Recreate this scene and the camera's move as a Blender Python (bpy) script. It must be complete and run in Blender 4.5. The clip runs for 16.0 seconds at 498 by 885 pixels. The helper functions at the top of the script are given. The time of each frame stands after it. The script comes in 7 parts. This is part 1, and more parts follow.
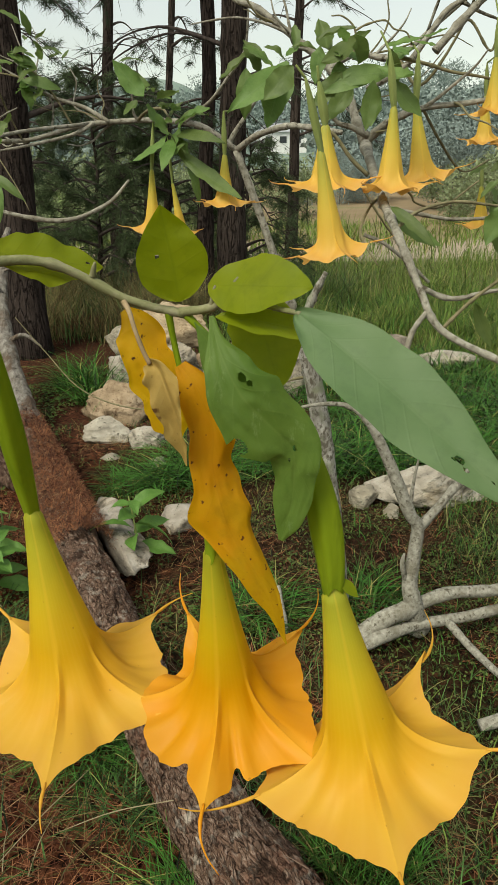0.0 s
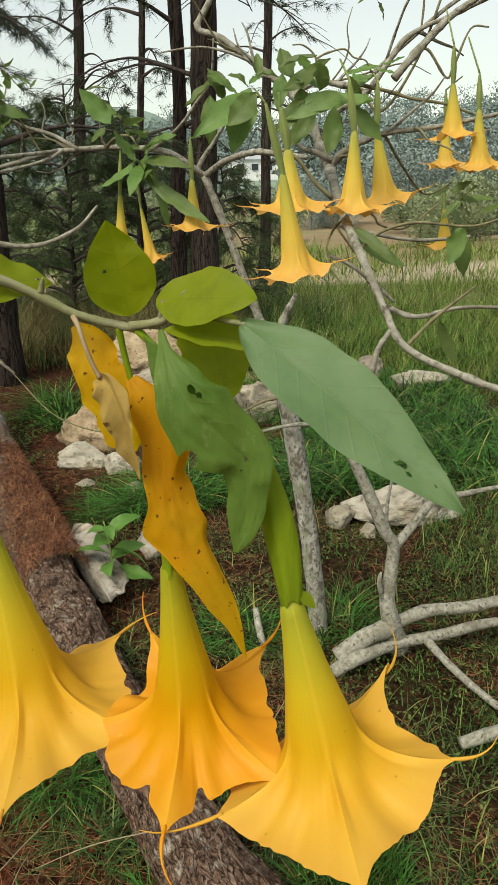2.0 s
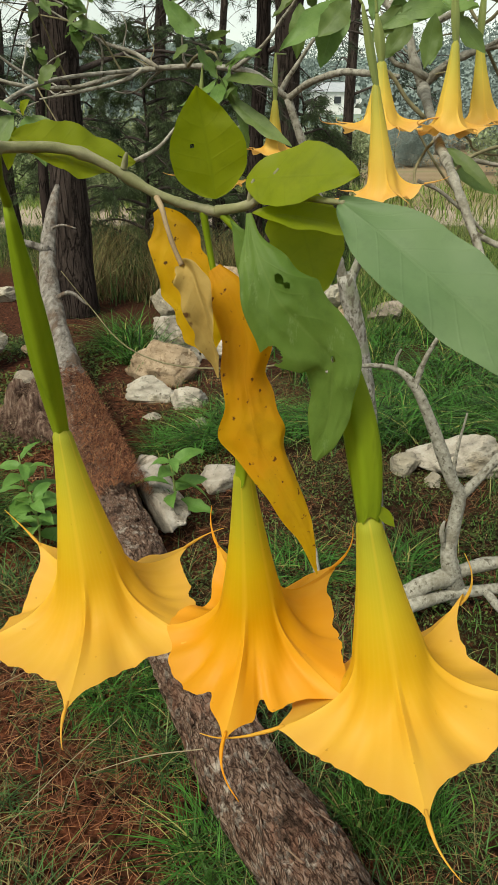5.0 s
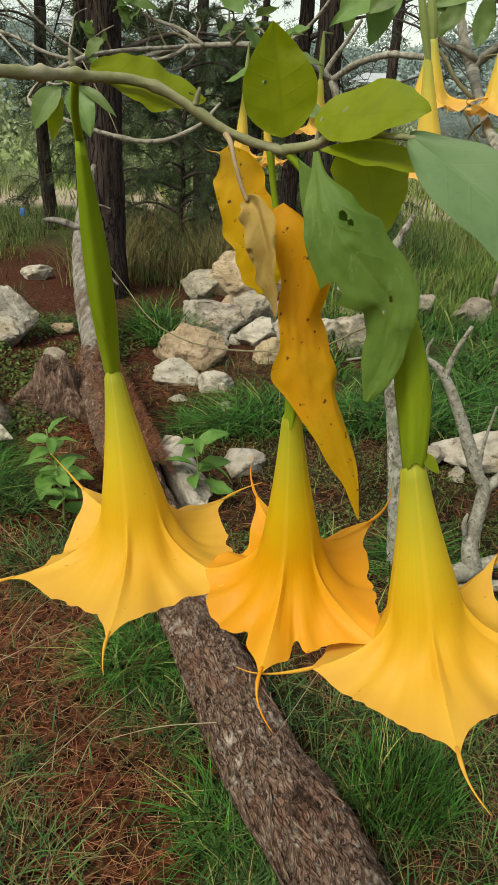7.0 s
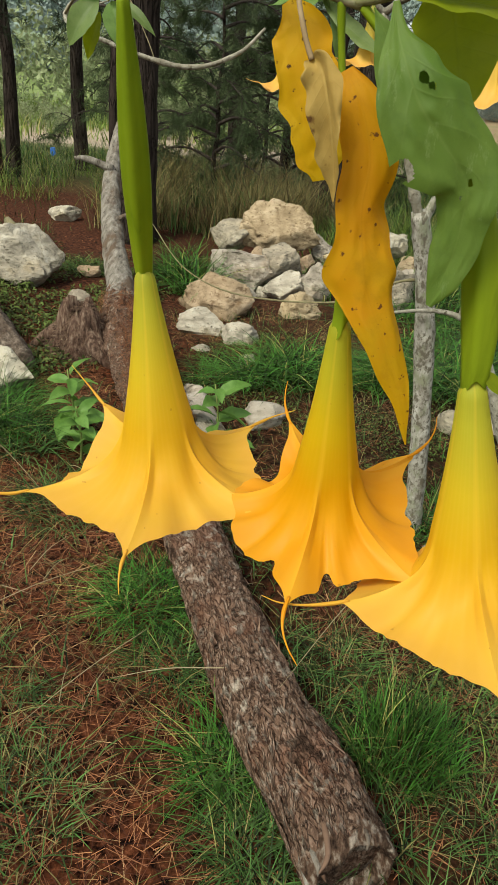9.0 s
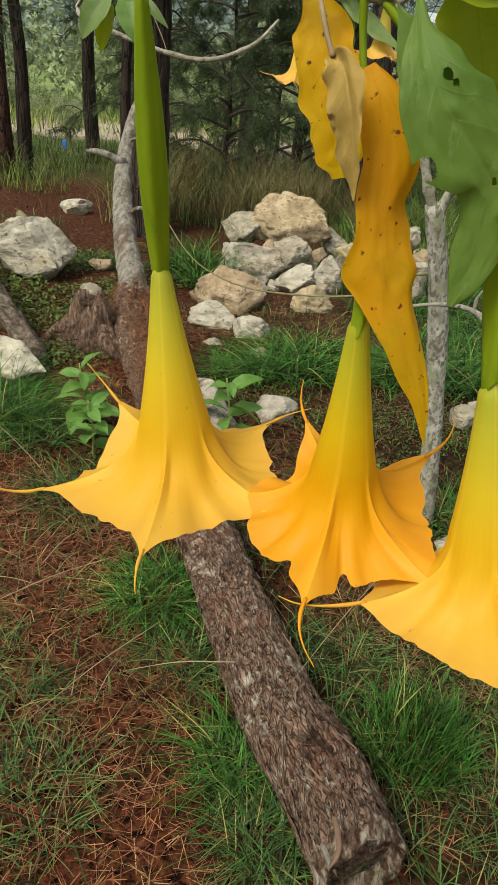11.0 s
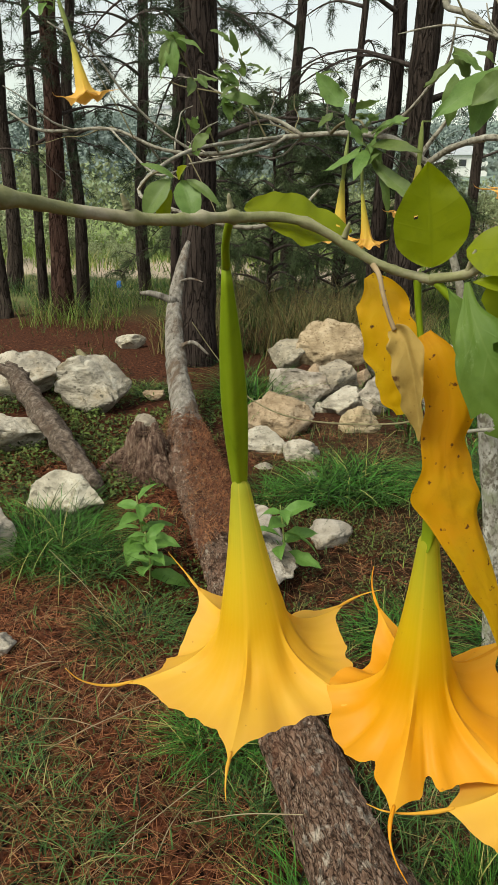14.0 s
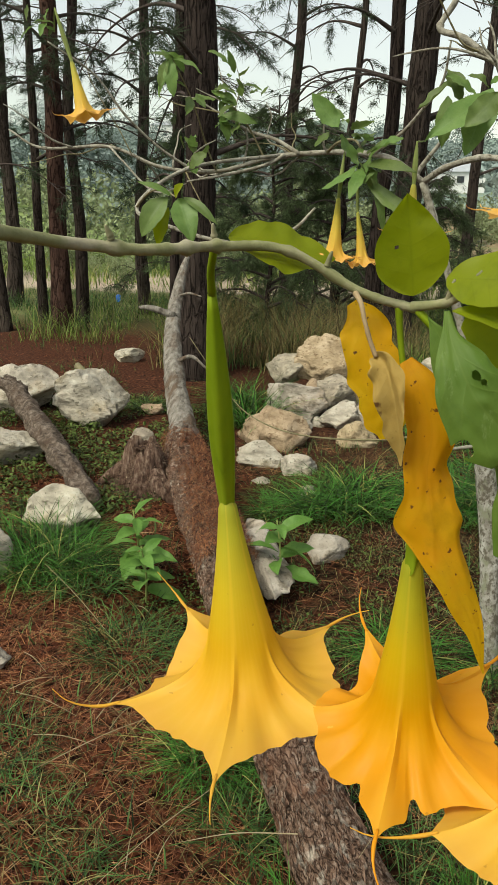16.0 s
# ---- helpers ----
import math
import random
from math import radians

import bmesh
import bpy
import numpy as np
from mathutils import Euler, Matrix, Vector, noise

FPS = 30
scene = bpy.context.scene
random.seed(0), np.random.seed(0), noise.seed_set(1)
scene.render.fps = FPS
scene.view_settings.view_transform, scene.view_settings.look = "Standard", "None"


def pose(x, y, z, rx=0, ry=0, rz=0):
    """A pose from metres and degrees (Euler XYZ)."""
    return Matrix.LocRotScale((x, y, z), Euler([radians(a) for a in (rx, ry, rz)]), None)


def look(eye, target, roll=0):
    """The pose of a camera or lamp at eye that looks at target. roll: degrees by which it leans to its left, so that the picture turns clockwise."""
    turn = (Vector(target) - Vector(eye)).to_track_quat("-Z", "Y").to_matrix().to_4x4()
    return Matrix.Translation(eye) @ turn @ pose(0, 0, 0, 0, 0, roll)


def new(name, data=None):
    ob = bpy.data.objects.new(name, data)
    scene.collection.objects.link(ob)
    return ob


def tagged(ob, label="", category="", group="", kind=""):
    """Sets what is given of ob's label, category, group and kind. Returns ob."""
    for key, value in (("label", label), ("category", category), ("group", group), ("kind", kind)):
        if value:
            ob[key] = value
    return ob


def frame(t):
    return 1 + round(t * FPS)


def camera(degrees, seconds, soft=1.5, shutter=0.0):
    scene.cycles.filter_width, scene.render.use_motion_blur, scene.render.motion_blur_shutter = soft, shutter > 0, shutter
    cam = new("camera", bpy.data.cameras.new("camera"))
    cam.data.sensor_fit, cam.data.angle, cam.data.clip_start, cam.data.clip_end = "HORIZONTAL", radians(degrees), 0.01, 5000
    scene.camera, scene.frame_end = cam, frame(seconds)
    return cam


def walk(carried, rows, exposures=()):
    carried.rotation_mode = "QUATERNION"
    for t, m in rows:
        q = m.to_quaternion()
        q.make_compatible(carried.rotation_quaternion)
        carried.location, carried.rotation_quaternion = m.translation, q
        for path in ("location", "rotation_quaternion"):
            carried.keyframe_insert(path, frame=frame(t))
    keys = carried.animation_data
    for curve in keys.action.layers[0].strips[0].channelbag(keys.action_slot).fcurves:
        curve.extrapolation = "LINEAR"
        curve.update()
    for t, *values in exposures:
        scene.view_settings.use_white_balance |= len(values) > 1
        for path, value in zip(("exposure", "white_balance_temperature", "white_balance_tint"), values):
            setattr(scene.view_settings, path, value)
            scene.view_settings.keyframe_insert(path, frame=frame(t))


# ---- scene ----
# camera and its walk: seconds, place, turn
cam = camera(40.1, 16.0, 1.25)
ROWS = [
    (0, -0.0029, 0.0038, 1.4470, 69.618, 0.701, -1.158),
    (0.5, -0.0120, -0.0015, 1.4384, 68.803, 1.487, -0.343),
    (1, -0.0165, 0.0022, 1.4396, 69.790, 1.507, 1.040),
    (1.5, -0.0111, -0.0039, 1.4437, 70.433, 1.931, -0.237),
    (2, 0.0088, 0.0004, 1.4422, 71.546, 1.200, -3.284),
    (2.5, 0.0066, -0.0023, 1.4475, 72.291, 0.002, -0.935),
    (3, 0.0035, 0.0009, 1.4202, 66.495, 0.390, 0.838),
    (3.5, 0.0001, 0.0127, 1.4222, 67.638, 0.863, 0.388),
    (4, -0.0075, 0.0176, 1.4320, 67.646, 0.634, 1.691),
    (4.2, -0.0007, 0.0169, 1.4270, 67.438, 0.698, 2.217),
    (6.3, 0.0020, 0.0040, 1.4090, 66.140, -1.590, 1.950),
    (6.5, 0.0036, 0.0099, 1.4027, 64.747, -1.446, 1.010),
    (7, -0.0118, -0.0071, 1.3988, 66.051, -1.680, 5.575),
    (7.5, -0.0013, 0.0056, 1.3884, 65.764, -1.429, 5.170),
    (8, -0.0193, 0.0224, 1.3788, 64.264, -3.029, 6.938),
    (8.5, -0.0294, 0.0157, 1.3647, 62.302, -4.492, 8.188),
    (9, -0.0217, 0.0108, 1.3645, 62.378, -4.127, 8.439),
    (11.3, -0.0256, 0.0136, 1.3671, 61.724, -3.855, 9.328),
    (11.5, -0.0231, 0.0102, 1.3706, 61.871, -3.801, 8.735),
    (12, -0.0153, 0.0081, 1.3740, 62.642, -3.203, 7.353),
    (12.5, -0.0107, 0.0038, 1.3792, 64.082, -2.511, 5.624),
    (13, -0.0163, 0.0055, 1.3965, 66.989, -0.522, 7.486),
    (13.5, -0.0258, 0.0069, 1.4090, 69.302, -0.043, 10.388),
    (14, -0.0407, 0.0026, 1.4223, 71.275, -0.379, 12.322),
    (14.5, -0.0415, 0.0044, 1.4271, 71.333, -1.469, 12.784),
    (15, -0.0325, -0.0021, 1.4290, 71.766, -0.738, 11.707),
    (15.5, -0.0338, 0.0009, 1.4277, 72.209, 0.572, 13.654),
    (16, -0.0339, 0.0023, 1.4281, 72.407, -0.622, 12.286),
]
EXPOSED = [(0, -0.12), (1, -0.18), (1.8, 0), (2.6, -0.03), (3, -0.10), (3.4, 0.04), (4, 0.06), (6.5, 0), (7, 0.02), (8, 0.08), (9, 0.14), (11.5, 0.14), (12.5, 0.18), (13.5, 0.23), (14, 0.08), (16, 0.06)]
walk(cam, [(t, pose(*r)) for t, *r in ROWS], [(t, 0.29 + e, 7000, 0.0) for t, e in EXPOSED])

# world and light: bright overcast sky with a wide, weak sun
SUN_EL, SUN_AZ = radians(52), radians(215)
world = bpy.data.worlds.new("sky")
scene.world = world
world.use_nodes = True
wn = world.node_tree
wbg = wn.nodes["Background"]
sky = wn.nodes.new("ShaderNodeTexSky")
sky.sky_type, sky.sun_disc = "NISHITA", False
sky.sun_elevation, sky.sun_rotation = SUN_EL, SUN_AZ
sky.air_density, sky.dust_density, sky.ozone_density = 1.6, 2.0, 1.0
pale = wn.nodes.new("ShaderNodeHueSaturation")
pale.inputs["Saturation"].default_value = 0.42
pale.inputs["Hue"].default_value = 0.525
wn.links.new(sky.outputs[0], pale.inputs["Color"])
wn.links.new(pale.outputs[0], wbg.inputs["Color"])
wbg.inputs["Strength"].default_value = 0.158
sun = new("sun", bpy.data.lights.new("sun", "SUN"))
sun.data.energy, sun.data.angle, sun.data.color = 2.85, radians(22), (1.0, 0.95, 0.88)
sun.matrix_basis = look((0, 0, 0), (-math.sin(SUN_AZ) * math.cos(SUN_EL), -math.cos(SUN_AZ) * math.cos(SUN_EL), -math.sin(SUN_EL)))

# ---------------------------------------------------------------- materials
def link(nt, a, b):
    nt.links.new(a, b)


def add_noise(nt, scale, detail=5.0, rough=0.55, stretch=(1, 1, 1), coord="Object"):
    tc = nt.nodes.new("ShaderNodeTexCoord")
    mp = nt.nodes.new("ShaderNodeMapping")
    mp.inputs["Scale"].default_value = stretch
    tx = nt.nodes.new("ShaderNodeTexNoise")
    tx.inputs["Scale"].default_value, tx.inputs["Detail"].default_value, tx.inputs["Roughness"].default_value = scale, detail, rough
    link(nt, tc.outputs[coord], mp.inputs[0])
    link(nt, mp.outputs[0], tx.inputs["Vector"])
    return tx.outputs["Fac"]


def add_ramp(nt, fac, stops):
    rp = nt.nodes.new("ShaderNodeValToRGB")
    els = rp.color_ramp.elements
    while len(els) < len(stops):
        els.new(0.5)
    for e, (p, c) in zip(els, stops):
        e.position, e.color = p, (*c, 1)
    link(nt, fac, rp.inputs[0])
    return rp.outputs[0]


def add_mix(nt, fac, a, b, mode="MIX"):
    mx = nt.nodes.new("ShaderNodeMix")
    mx.data_type, mx.blend_type = "RGBA", mode
    for sock, val in ((mx.inputs[0], fac), (mx.inputs[6], a), (mx.inputs[7], b)):
        if isinstance(val, (int, float)):
            sock.default_value = val
        elif isinstance(val, tuple):
            sock.default_value = (*val, 1)
        else:
            link(nt, val, sock)
    return mx.outputs[2]


def add_math(nt, op, a, b=0.0, c=0.0):
    m = nt.nodes.new("ShaderNodeMath")
    m.operation = op
    for sock, val in zip(m.inputs, (a, b, c)):
        if isinstance(val, (int, float)):
            sock.default_value = val
        else:
            link(nt, val, sock)
    return m.outputs[0]


def add_vary(nt, colour, rand, low, high):
    """Each piece or each island a little lighter or darker, and shifted in hue."""
    if rand == "object":
        src = nt.nodes.new("ShaderNodeObjectInfo").outputs["Random"]
    else:
        src = nt.nodes.new("ShaderNodeNewGeometry").outputs["Random Per Island"]
    hs = nt.nodes.new("ShaderNodeHueSaturation")
    mr = nt.nodes.new("ShaderNodeMapRange")
    mr.inputs["To Min"].default_value, mr.inputs["To Max"].default_value = low, high
    link(nt, src, mr.inputs[0])
    link(nt, mr.outputs[0], hs.inputs["Value"])
    hs.inputs["Hue"].default_value = 0.5
    sh = add_math(nt, "MULTIPLY_ADD", src, 0.03, 0.485)
    link(nt, sh, hs.inputs["Hue"])
    link(nt, colour, hs.inputs["Color"])
    return hs.outputs[0]


def finish(m, nt, colour, rough, height=None, bump=0.3, dist=0.01, trans=0.0, spec=0.4):
    bs = nt.nodes["Principled BSDF"]
    bs.inputs["Specular IOR Level"].default_value = spec
    link(nt, colour, bs.inputs["Base Color"])
    if isinstance(rough, float):
        bs.inputs["Roughness"].default_value = rough
    else:
        link(nt, rough, bs.inputs["Roughness"])
    if height is not None:
        bp = nt.nodes.new("ShaderNodeBump")
        bp.inputs["Strength"].default_value, bp.inputs["Distance"].default_value = bump, dist
        link(nt, height, bp.inputs["Height"])
        link(nt, bp.outputs[0], bs.inputs["Normal"])
    if trans:
        tr = nt.nodes.new("ShaderNodeBsdfTranslucent")
        link(nt, colour, tr.inputs["Color"])
        ms = nt.nodes.new("ShaderNodeMixShader")
        ms.inputs[0].default_value = trans
        link(nt, bs.outputs[0], ms.inputs[1])
        link(nt, tr.outputs[0], ms.inputs[2])
        link(nt, ms.outputs[0], nt.nodes["Material Output"].inputs["Surface"])
    return m


def fresh(name):
    m = bpy.data.materials.new(name)
    m.use_nodes = True
    return m, m.node_tree


TONE = 0.91  # all listed base colours are taken down together to balance them against the sky


def toned(c):
    return tuple(q * TONE for q in c)


def surf(name, stops, scale, rough=0.75, bump=0.4, dist=0.01, stretch=(1, 1, 1), patch=None, rand="", low=0.75, high=1.25, trans=0.0, spec=0.14, detail=6.0, straw=None):
    """A surface of two scales: grain from stops at scale, patches (scale, colour, low edge, high edge) over it."""
    m, nt = fresh(name)
    n = add_noise(nt, scale, detail, 0.6, stretch)
    col = add_ramp(nt, n, [(p, toned(q)) for p, q in stops])
    if patch:
        for ps, pc, lo, hi in patch:
            pc = toned(pc)
            mask = add_ramp(nt, add_noise(nt, ps, 5.0, 0.6, stretch), [(lo, (0, 0, 0)), (hi, (1, 1, 1))])
            col = add_mix(nt, mask, col, pc)
    if straw:
        pick = add_ramp(nt, nt.nodes.new("ShaderNodeNewGeometry").outputs["Random Per Island"], [(straw[0], (0, 0, 0)), (straw[0] + 0.02, (1, 1, 1))])
        col = add_mix(nt, pick, col, toned(straw[1]))
    if rand:
        col = add_vary(nt, col, rand, low, high)
    fine = add_noise(nt, scale * 2.6, 8.0, 0.65, stretch)
    h = add_math(nt, "ADD", add_math(nt, "MULTIPLY", n, 0.7), add_math(nt, "MULTIPLY", fine, 0.5))
    return finish(m, nt, col, rough, h, bump, dist, trans, spec)


def bark_mat(name, deep, mid_c, top, scale, stretch, bump=1.0, dist=0.03, patch=None, rand="", along=None):
    """Plates of bark parted by dark cracks, with grain on the plates."""
    m, nt = fresh(name)
    tc = nt.nodes.new("ShaderNodeTexCoord")
    mp = nt.nodes.new("ShaderNodeMapping")
    mp.inputs["Scale"].default_value = stretch
    if along is not None:
        mp.vector_type = "TEXTURE"
        mp.inputs["Rotation"].default_value = (0, 0, radians(along))
    link(nt, tc.outputs["Object"], mp.inputs[0])
    warp = nt.nodes.new("ShaderNodeTexNoise")
    warp.inputs["Scale"].default_value = scale * 0.7
    link(nt, mp.outputs[0], warp.inputs["Vector"])
    vadd = nt.nodes.new("ShaderNodeVectorMath")
    vadd.operation = "MULTIPLY_ADD"
    vadd.inputs[1].default_value = (2.6 / scale,) * 3
    link(nt, warp.outputs["Color"], vadd.inputs[0])
    link(nt, mp.outputs[0], vadd.inputs[2])
    vo = nt.nodes.new("ShaderNodeTexVoronoi")
    vo.feature = "DISTANCE_TO_EDGE"
    vo.inputs["Scale"].default_value = scale
    link(nt, vadd.outputs[0], vo.inputs["Vector"])
    cell = nt.nodes.new("ShaderNodeTexVoronoi")
    cell.inputs["Scale"].default_value = scale
    link(nt, vadd.outputs[0], cell.inputs["Vector"])
    crack = add_ramp(nt, add_math(nt, "ADD", vo.outputs["Distance"], add_math(nt, "MULTIPLY_ADD", add_noise(nt, scale * 1.6, 4.0), 0.3, -0.13)), [(0.0, (0.25, 0.25, 0.25)), (0.12, (1, 1, 1))])
    gr = nt.nodes.new("ShaderNodeTexNoise")
    gr.inputs["Scale"].default_value, gr.inputs["Detail"].default_value, gr.inputs["Roughness"].default_value = scale * 1.5, 10.0, 0.72
    link(nt, vadd.outputs[0], gr.inputs["Vector"])
    grain = gr.outputs["Fac"]
    low = toned(deep)
    col = add_ramp(nt, grain, [(0.28, low), (0.5, toned(mid_c)), (0.75, toned(top))])
    tone = nt.nodes.new("ShaderNodeSeparateColor")
    link(nt, cell.outputs["Color"], tone.inputs[0])
    col = add_mix(nt, add_math(nt, "MULTIPLY", tone.outputs[0], 0.55), col, toned(mid_c))
    col = add_mix(nt, crack, toned(deep), col)
    if patch:
        for ps, pc, lo, hi in patch:
            mask = add_ramp(nt, add_noise(nt, ps, 5.0, 0.6), [(lo, (0, 0, 0)), (hi, (1, 1, 1))])
            col = add_mix(nt, mask, col, toned(pc))
    if rand:
        col = add_vary(nt, col, rand, 0.7, 1.3)
    h = add_math(nt, "ADD", add_math(nt, "MULTIPLY", crack, 0.8), add_math(nt, "MULTIPLY_ADD", grain, 0.6, add_math(nt, "MULTIPLY", tone.outputs[1], 0.5)))
    return finish(m, nt, col, 0.92, h, bump, dist, 0.0, 0.06)


def leaf_mat(name, body, vein, back, spots=None, rough=0.5, trans=0.3, rand="", veins=9.0, vein_fac=0.55, bump=0.25, tip=None, scuff=None):
    """Leaf with midrib and side veins laid out in the leaf's own length (u) and width (v)."""
    m, nt = fresh(name)
    body, vein, back = toned(body), toned(vein), toned(back)
    uv = nt.nodes.new("ShaderNodeUVMap")
    sp = nt.nodes.new("ShaderNodeSeparateXYZ")
    link(nt, uv.outputs[0], sp.inputs[0])
    u, v = sp.outputs[0], sp.outputs[1]
    av = add_math(nt, "ABSOLUTE", add_math(nt, "MULTIPLY_ADD", v, 2.0, -1.0))
    wave = add_math(nt, "FRACT", add_math(nt, "MULTIPLY", add_math(nt, "MULTIPLY_ADD", av, -0.16, u), veins))
    side = add_math(nt, "SMOOTH_MAX", 0.0, add_math(nt, "SUBTRACT", 1.0, add_math(nt, "MULTIPLY", add_math(nt, "ABSOLUTE", add_math(nt, "SUBTRACT", wave, 0.5)), 14.0)), 0.1)
    mid = add_math(nt, "SMOOTH_MAX", 0.0, add_math(nt, "SUBTRACT", 1.0, add_math(nt, "MULTIPLY", av, 18.0)), 0.1)
    line = add_math(nt, "MINIMUM", 1.0, add_math(nt, "ADD", mid, add_math(nt, "MULTIPLY", side, 0.45)))
    big = add_noise(nt, 22.0, 4.0, 0.6)
    col = add_ramp(nt, big, [(0.3, body), (0.72, back)])
    if tip:
        far = add_math(nt, "ADD", u, add_math(nt, "MULTIPLY_ADD", add_noise(nt, 45.0, 5.0), 0.9, -0.45))
        col = add_mix(nt, add_ramp(nt, far, [(0.34, (0, 0, 0)), (0.62, (0.85, 0.85, 0.85))]), col, toned(tip))
    col = add_mix(nt, add_math(nt, "MULTIPLY", line, vein_fac), col, vein)
    if spots:
        mask = add_ramp(nt, add_noise(nt, spots[0], 3.0, 0.5), [(spots[2], (0, 0, 0)), (spots[2] + 0.06, (1, 1, 1))])
        col = add_mix(nt, mask, col, spots[1])
    if scuff:
        worn = add_ramp(nt, add_noise(nt, 85.0, 6.0, 0.75, (1, 1, 0.4)), [(0.60, (0, 0, 0)), (0.72, (0.8, 0.8, 0.8))])
        col = add_mix(nt, worn, col, toned(scuff))
    if rand:
        col = add_vary(nt, col, rand, 0.7, 1.3)
    blot = add_noise(nt, 90.0, 6.0, 0.7)
    col = add_mix(nt, add_ramp(nt, blot, [(0.5, (0, 0, 0)), (0.85, (0.55, 0.55, 0.55))]), col, tuple(0.55 * k for k in body))
    h = add_math(nt, "SUBTRACT", add_math(nt, "MULTIPLY", add_noise(nt, 120.0, 5.0), 1.1), line)
    return finish(m, nt, col, rough, h, bump, 0.0012, trans, 0.35)


def petal_mat(name, stops, vein):
    m, nt = fresh(name)
    uv = nt.nodes.new("ShaderNodeUVMap")
    sp = nt.nodes.new("ShaderNodeSeparateXYZ")
    link(nt, uv.outputs[0], sp.inputs[0])
    jig = add_math(nt, "MULTIPLY_ADD", add_noise(nt, 30.0, 4.0), 0.14, -0.07)
    col = add_ramp(nt, add_math(nt, "ADD", sp.outputs[0], jig), [(p, tuple(0.71 * k for k in q)) for p, q in stops])
    rib = add_ramp(nt, add_math(nt, "ABSOLUTE", add_math(nt, "SINE", add_math(nt, "MULTIPLY", sp.outputs[1], 3.14159 * 5))), [(0.0, (1, 1, 1)), (0.30, (0, 0, 0))])
    col = add_mix(nt, add_math(nt, "MULTIPLY", rib, 0.22), col, (0.95, 0.60, 0.07))
    streak = add_math(nt, "ABSOLUTE", add_math(nt, "SINE", add_math(nt, "MULTIPLY", sp.outputs[1], 3.14159 * 40)))
    fine = add_math(nt, "POWER", streak, 6.0)
    col = add_mix(nt, add_math(nt, "MULTIPLY", fine, 0.03), col, vein)
    spot = add_ramp(nt, add_noise(nt, 260.0, 2.0, 0.4), [(0.76, (0, 0, 0)), (0.80, (1, 1, 1))])
    col = add_mix(nt, add_math(nt, "MULTIPLY", spot, 0.35), col, (0.25, 0.08, 0.01))
    h = add_math(nt, "ADD", add_math(nt, "MULTIPLY", fine, 0.10), add_noise(nt, 70.0, 5.0))
    return finish(m, nt, col, 0.55, h, 0.22, 0.0008, 0.38, 0.3)


GOLD = [(0.0, (0.46, 0.50, 0.045)), (0.14, (0.68, 0.63, 0.045)), (0.36, (0.90, 0.66, 0.030)), (0.56, (0.98, 0.57, 0.015)), (0.78, (1.0, 0.525, 0.030)), (0.92, (1.0, 0.56, 0.060)), (1.0, (1.0, 0.54, 0.075))]
DEEP = [(0.0, (0.46, 0.50, 0.04)), (0.16, (0.70, 0.63, 0.035)), (0.38, (0.92, 0.63, 0.014)), (0.60, (0.98, 0.475, 0.004)), (0.85, (1.0, 0.415, 0.005)), (1.0, (1.0, 0.44, 0.022))]
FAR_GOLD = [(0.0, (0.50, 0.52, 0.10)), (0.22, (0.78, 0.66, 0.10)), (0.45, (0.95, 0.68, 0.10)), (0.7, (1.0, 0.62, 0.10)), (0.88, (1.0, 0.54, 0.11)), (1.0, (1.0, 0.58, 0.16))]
M_PETAL = petal_mat("golden petal", GOLD, (0.95, 0.62, 0.2))
M_PETAL_DEEP = petal_mat("deep orange petal", DEEP, (0.95, 0.5, 0.1))
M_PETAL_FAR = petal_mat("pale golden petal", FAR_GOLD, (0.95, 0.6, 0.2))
M_CALYX = surf("green calyx", [(0.3, (0.17, 0.255, 0.010)), (0.7, (0.28, 0.365, 0.020))], 40, 0.5, 0.3, 0.001, (1, 1, 0.12), [(60, (0.10, 0.14, 0.01), 0.58, 0.78)], trans=0.3)
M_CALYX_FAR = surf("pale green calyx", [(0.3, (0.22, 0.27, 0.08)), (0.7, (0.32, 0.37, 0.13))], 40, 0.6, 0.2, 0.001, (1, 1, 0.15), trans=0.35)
M_LEAF_LIME = leaf_mat("yellow-green leaf", (0.225, 0.285, 0.005), (0.14, 0.18, 0.007), (0.29, 0.335, 0.008), (60.0, (0.05, 0.04, 0.01), 0.74), 0.55, 0.56, veins=7.0, vein_fac=0.16, bump=0.18)
# the greyish tint of this leaf is sky sheen put into its colour
M_LEAF_SHEEN = leaf_mat("grey-green leaf", (0.082, 0.142, 0.050), (0.13, 0.18, 0.08), (0.110, 0.170, 0.066), None, 0.6, 0.15, vein_fac=0.12, veins=9.0, bump=0.16)
M_LEAF_GREEN = leaf_mat("mid-green leaf", (0.098, 0.182, 0.022), (0.18, 0.26, 0.06), (0.140, 0.222, 0.036), (50.0, (0.09, 0.08, 0.02), 0.76), 0.6, 0.42, vein_fac=0.3, bump=0.2, scuff=(0.24, 0.33, 0.13))
M_LEAF_YELLOW = leaf_mat("withered yellow leaf", (0.68, 0.33, 0.002), (0.62, 0.40, 0.02), (0.58, 0.38, 0.004), (280.0, (0.07, 0.025, 0.006), 0.655), 0.65, 0.4, veins=7.0, vein_fac=0.2, bump=0.1)
M_LEAF_ORANGE = leaf_mat("withered orange leaf", (0.66, 0.25, 0.001), (0.46, 0.21, 0.008), (0.60, 0.32, 0.002), (260.0, (0.13, 0.045, 0.006), 0.655), 0.65, 0.4, veins=7.0, vein_fac=0.15, bump=0.1, tip=(0.55, 0.33, 0.004))
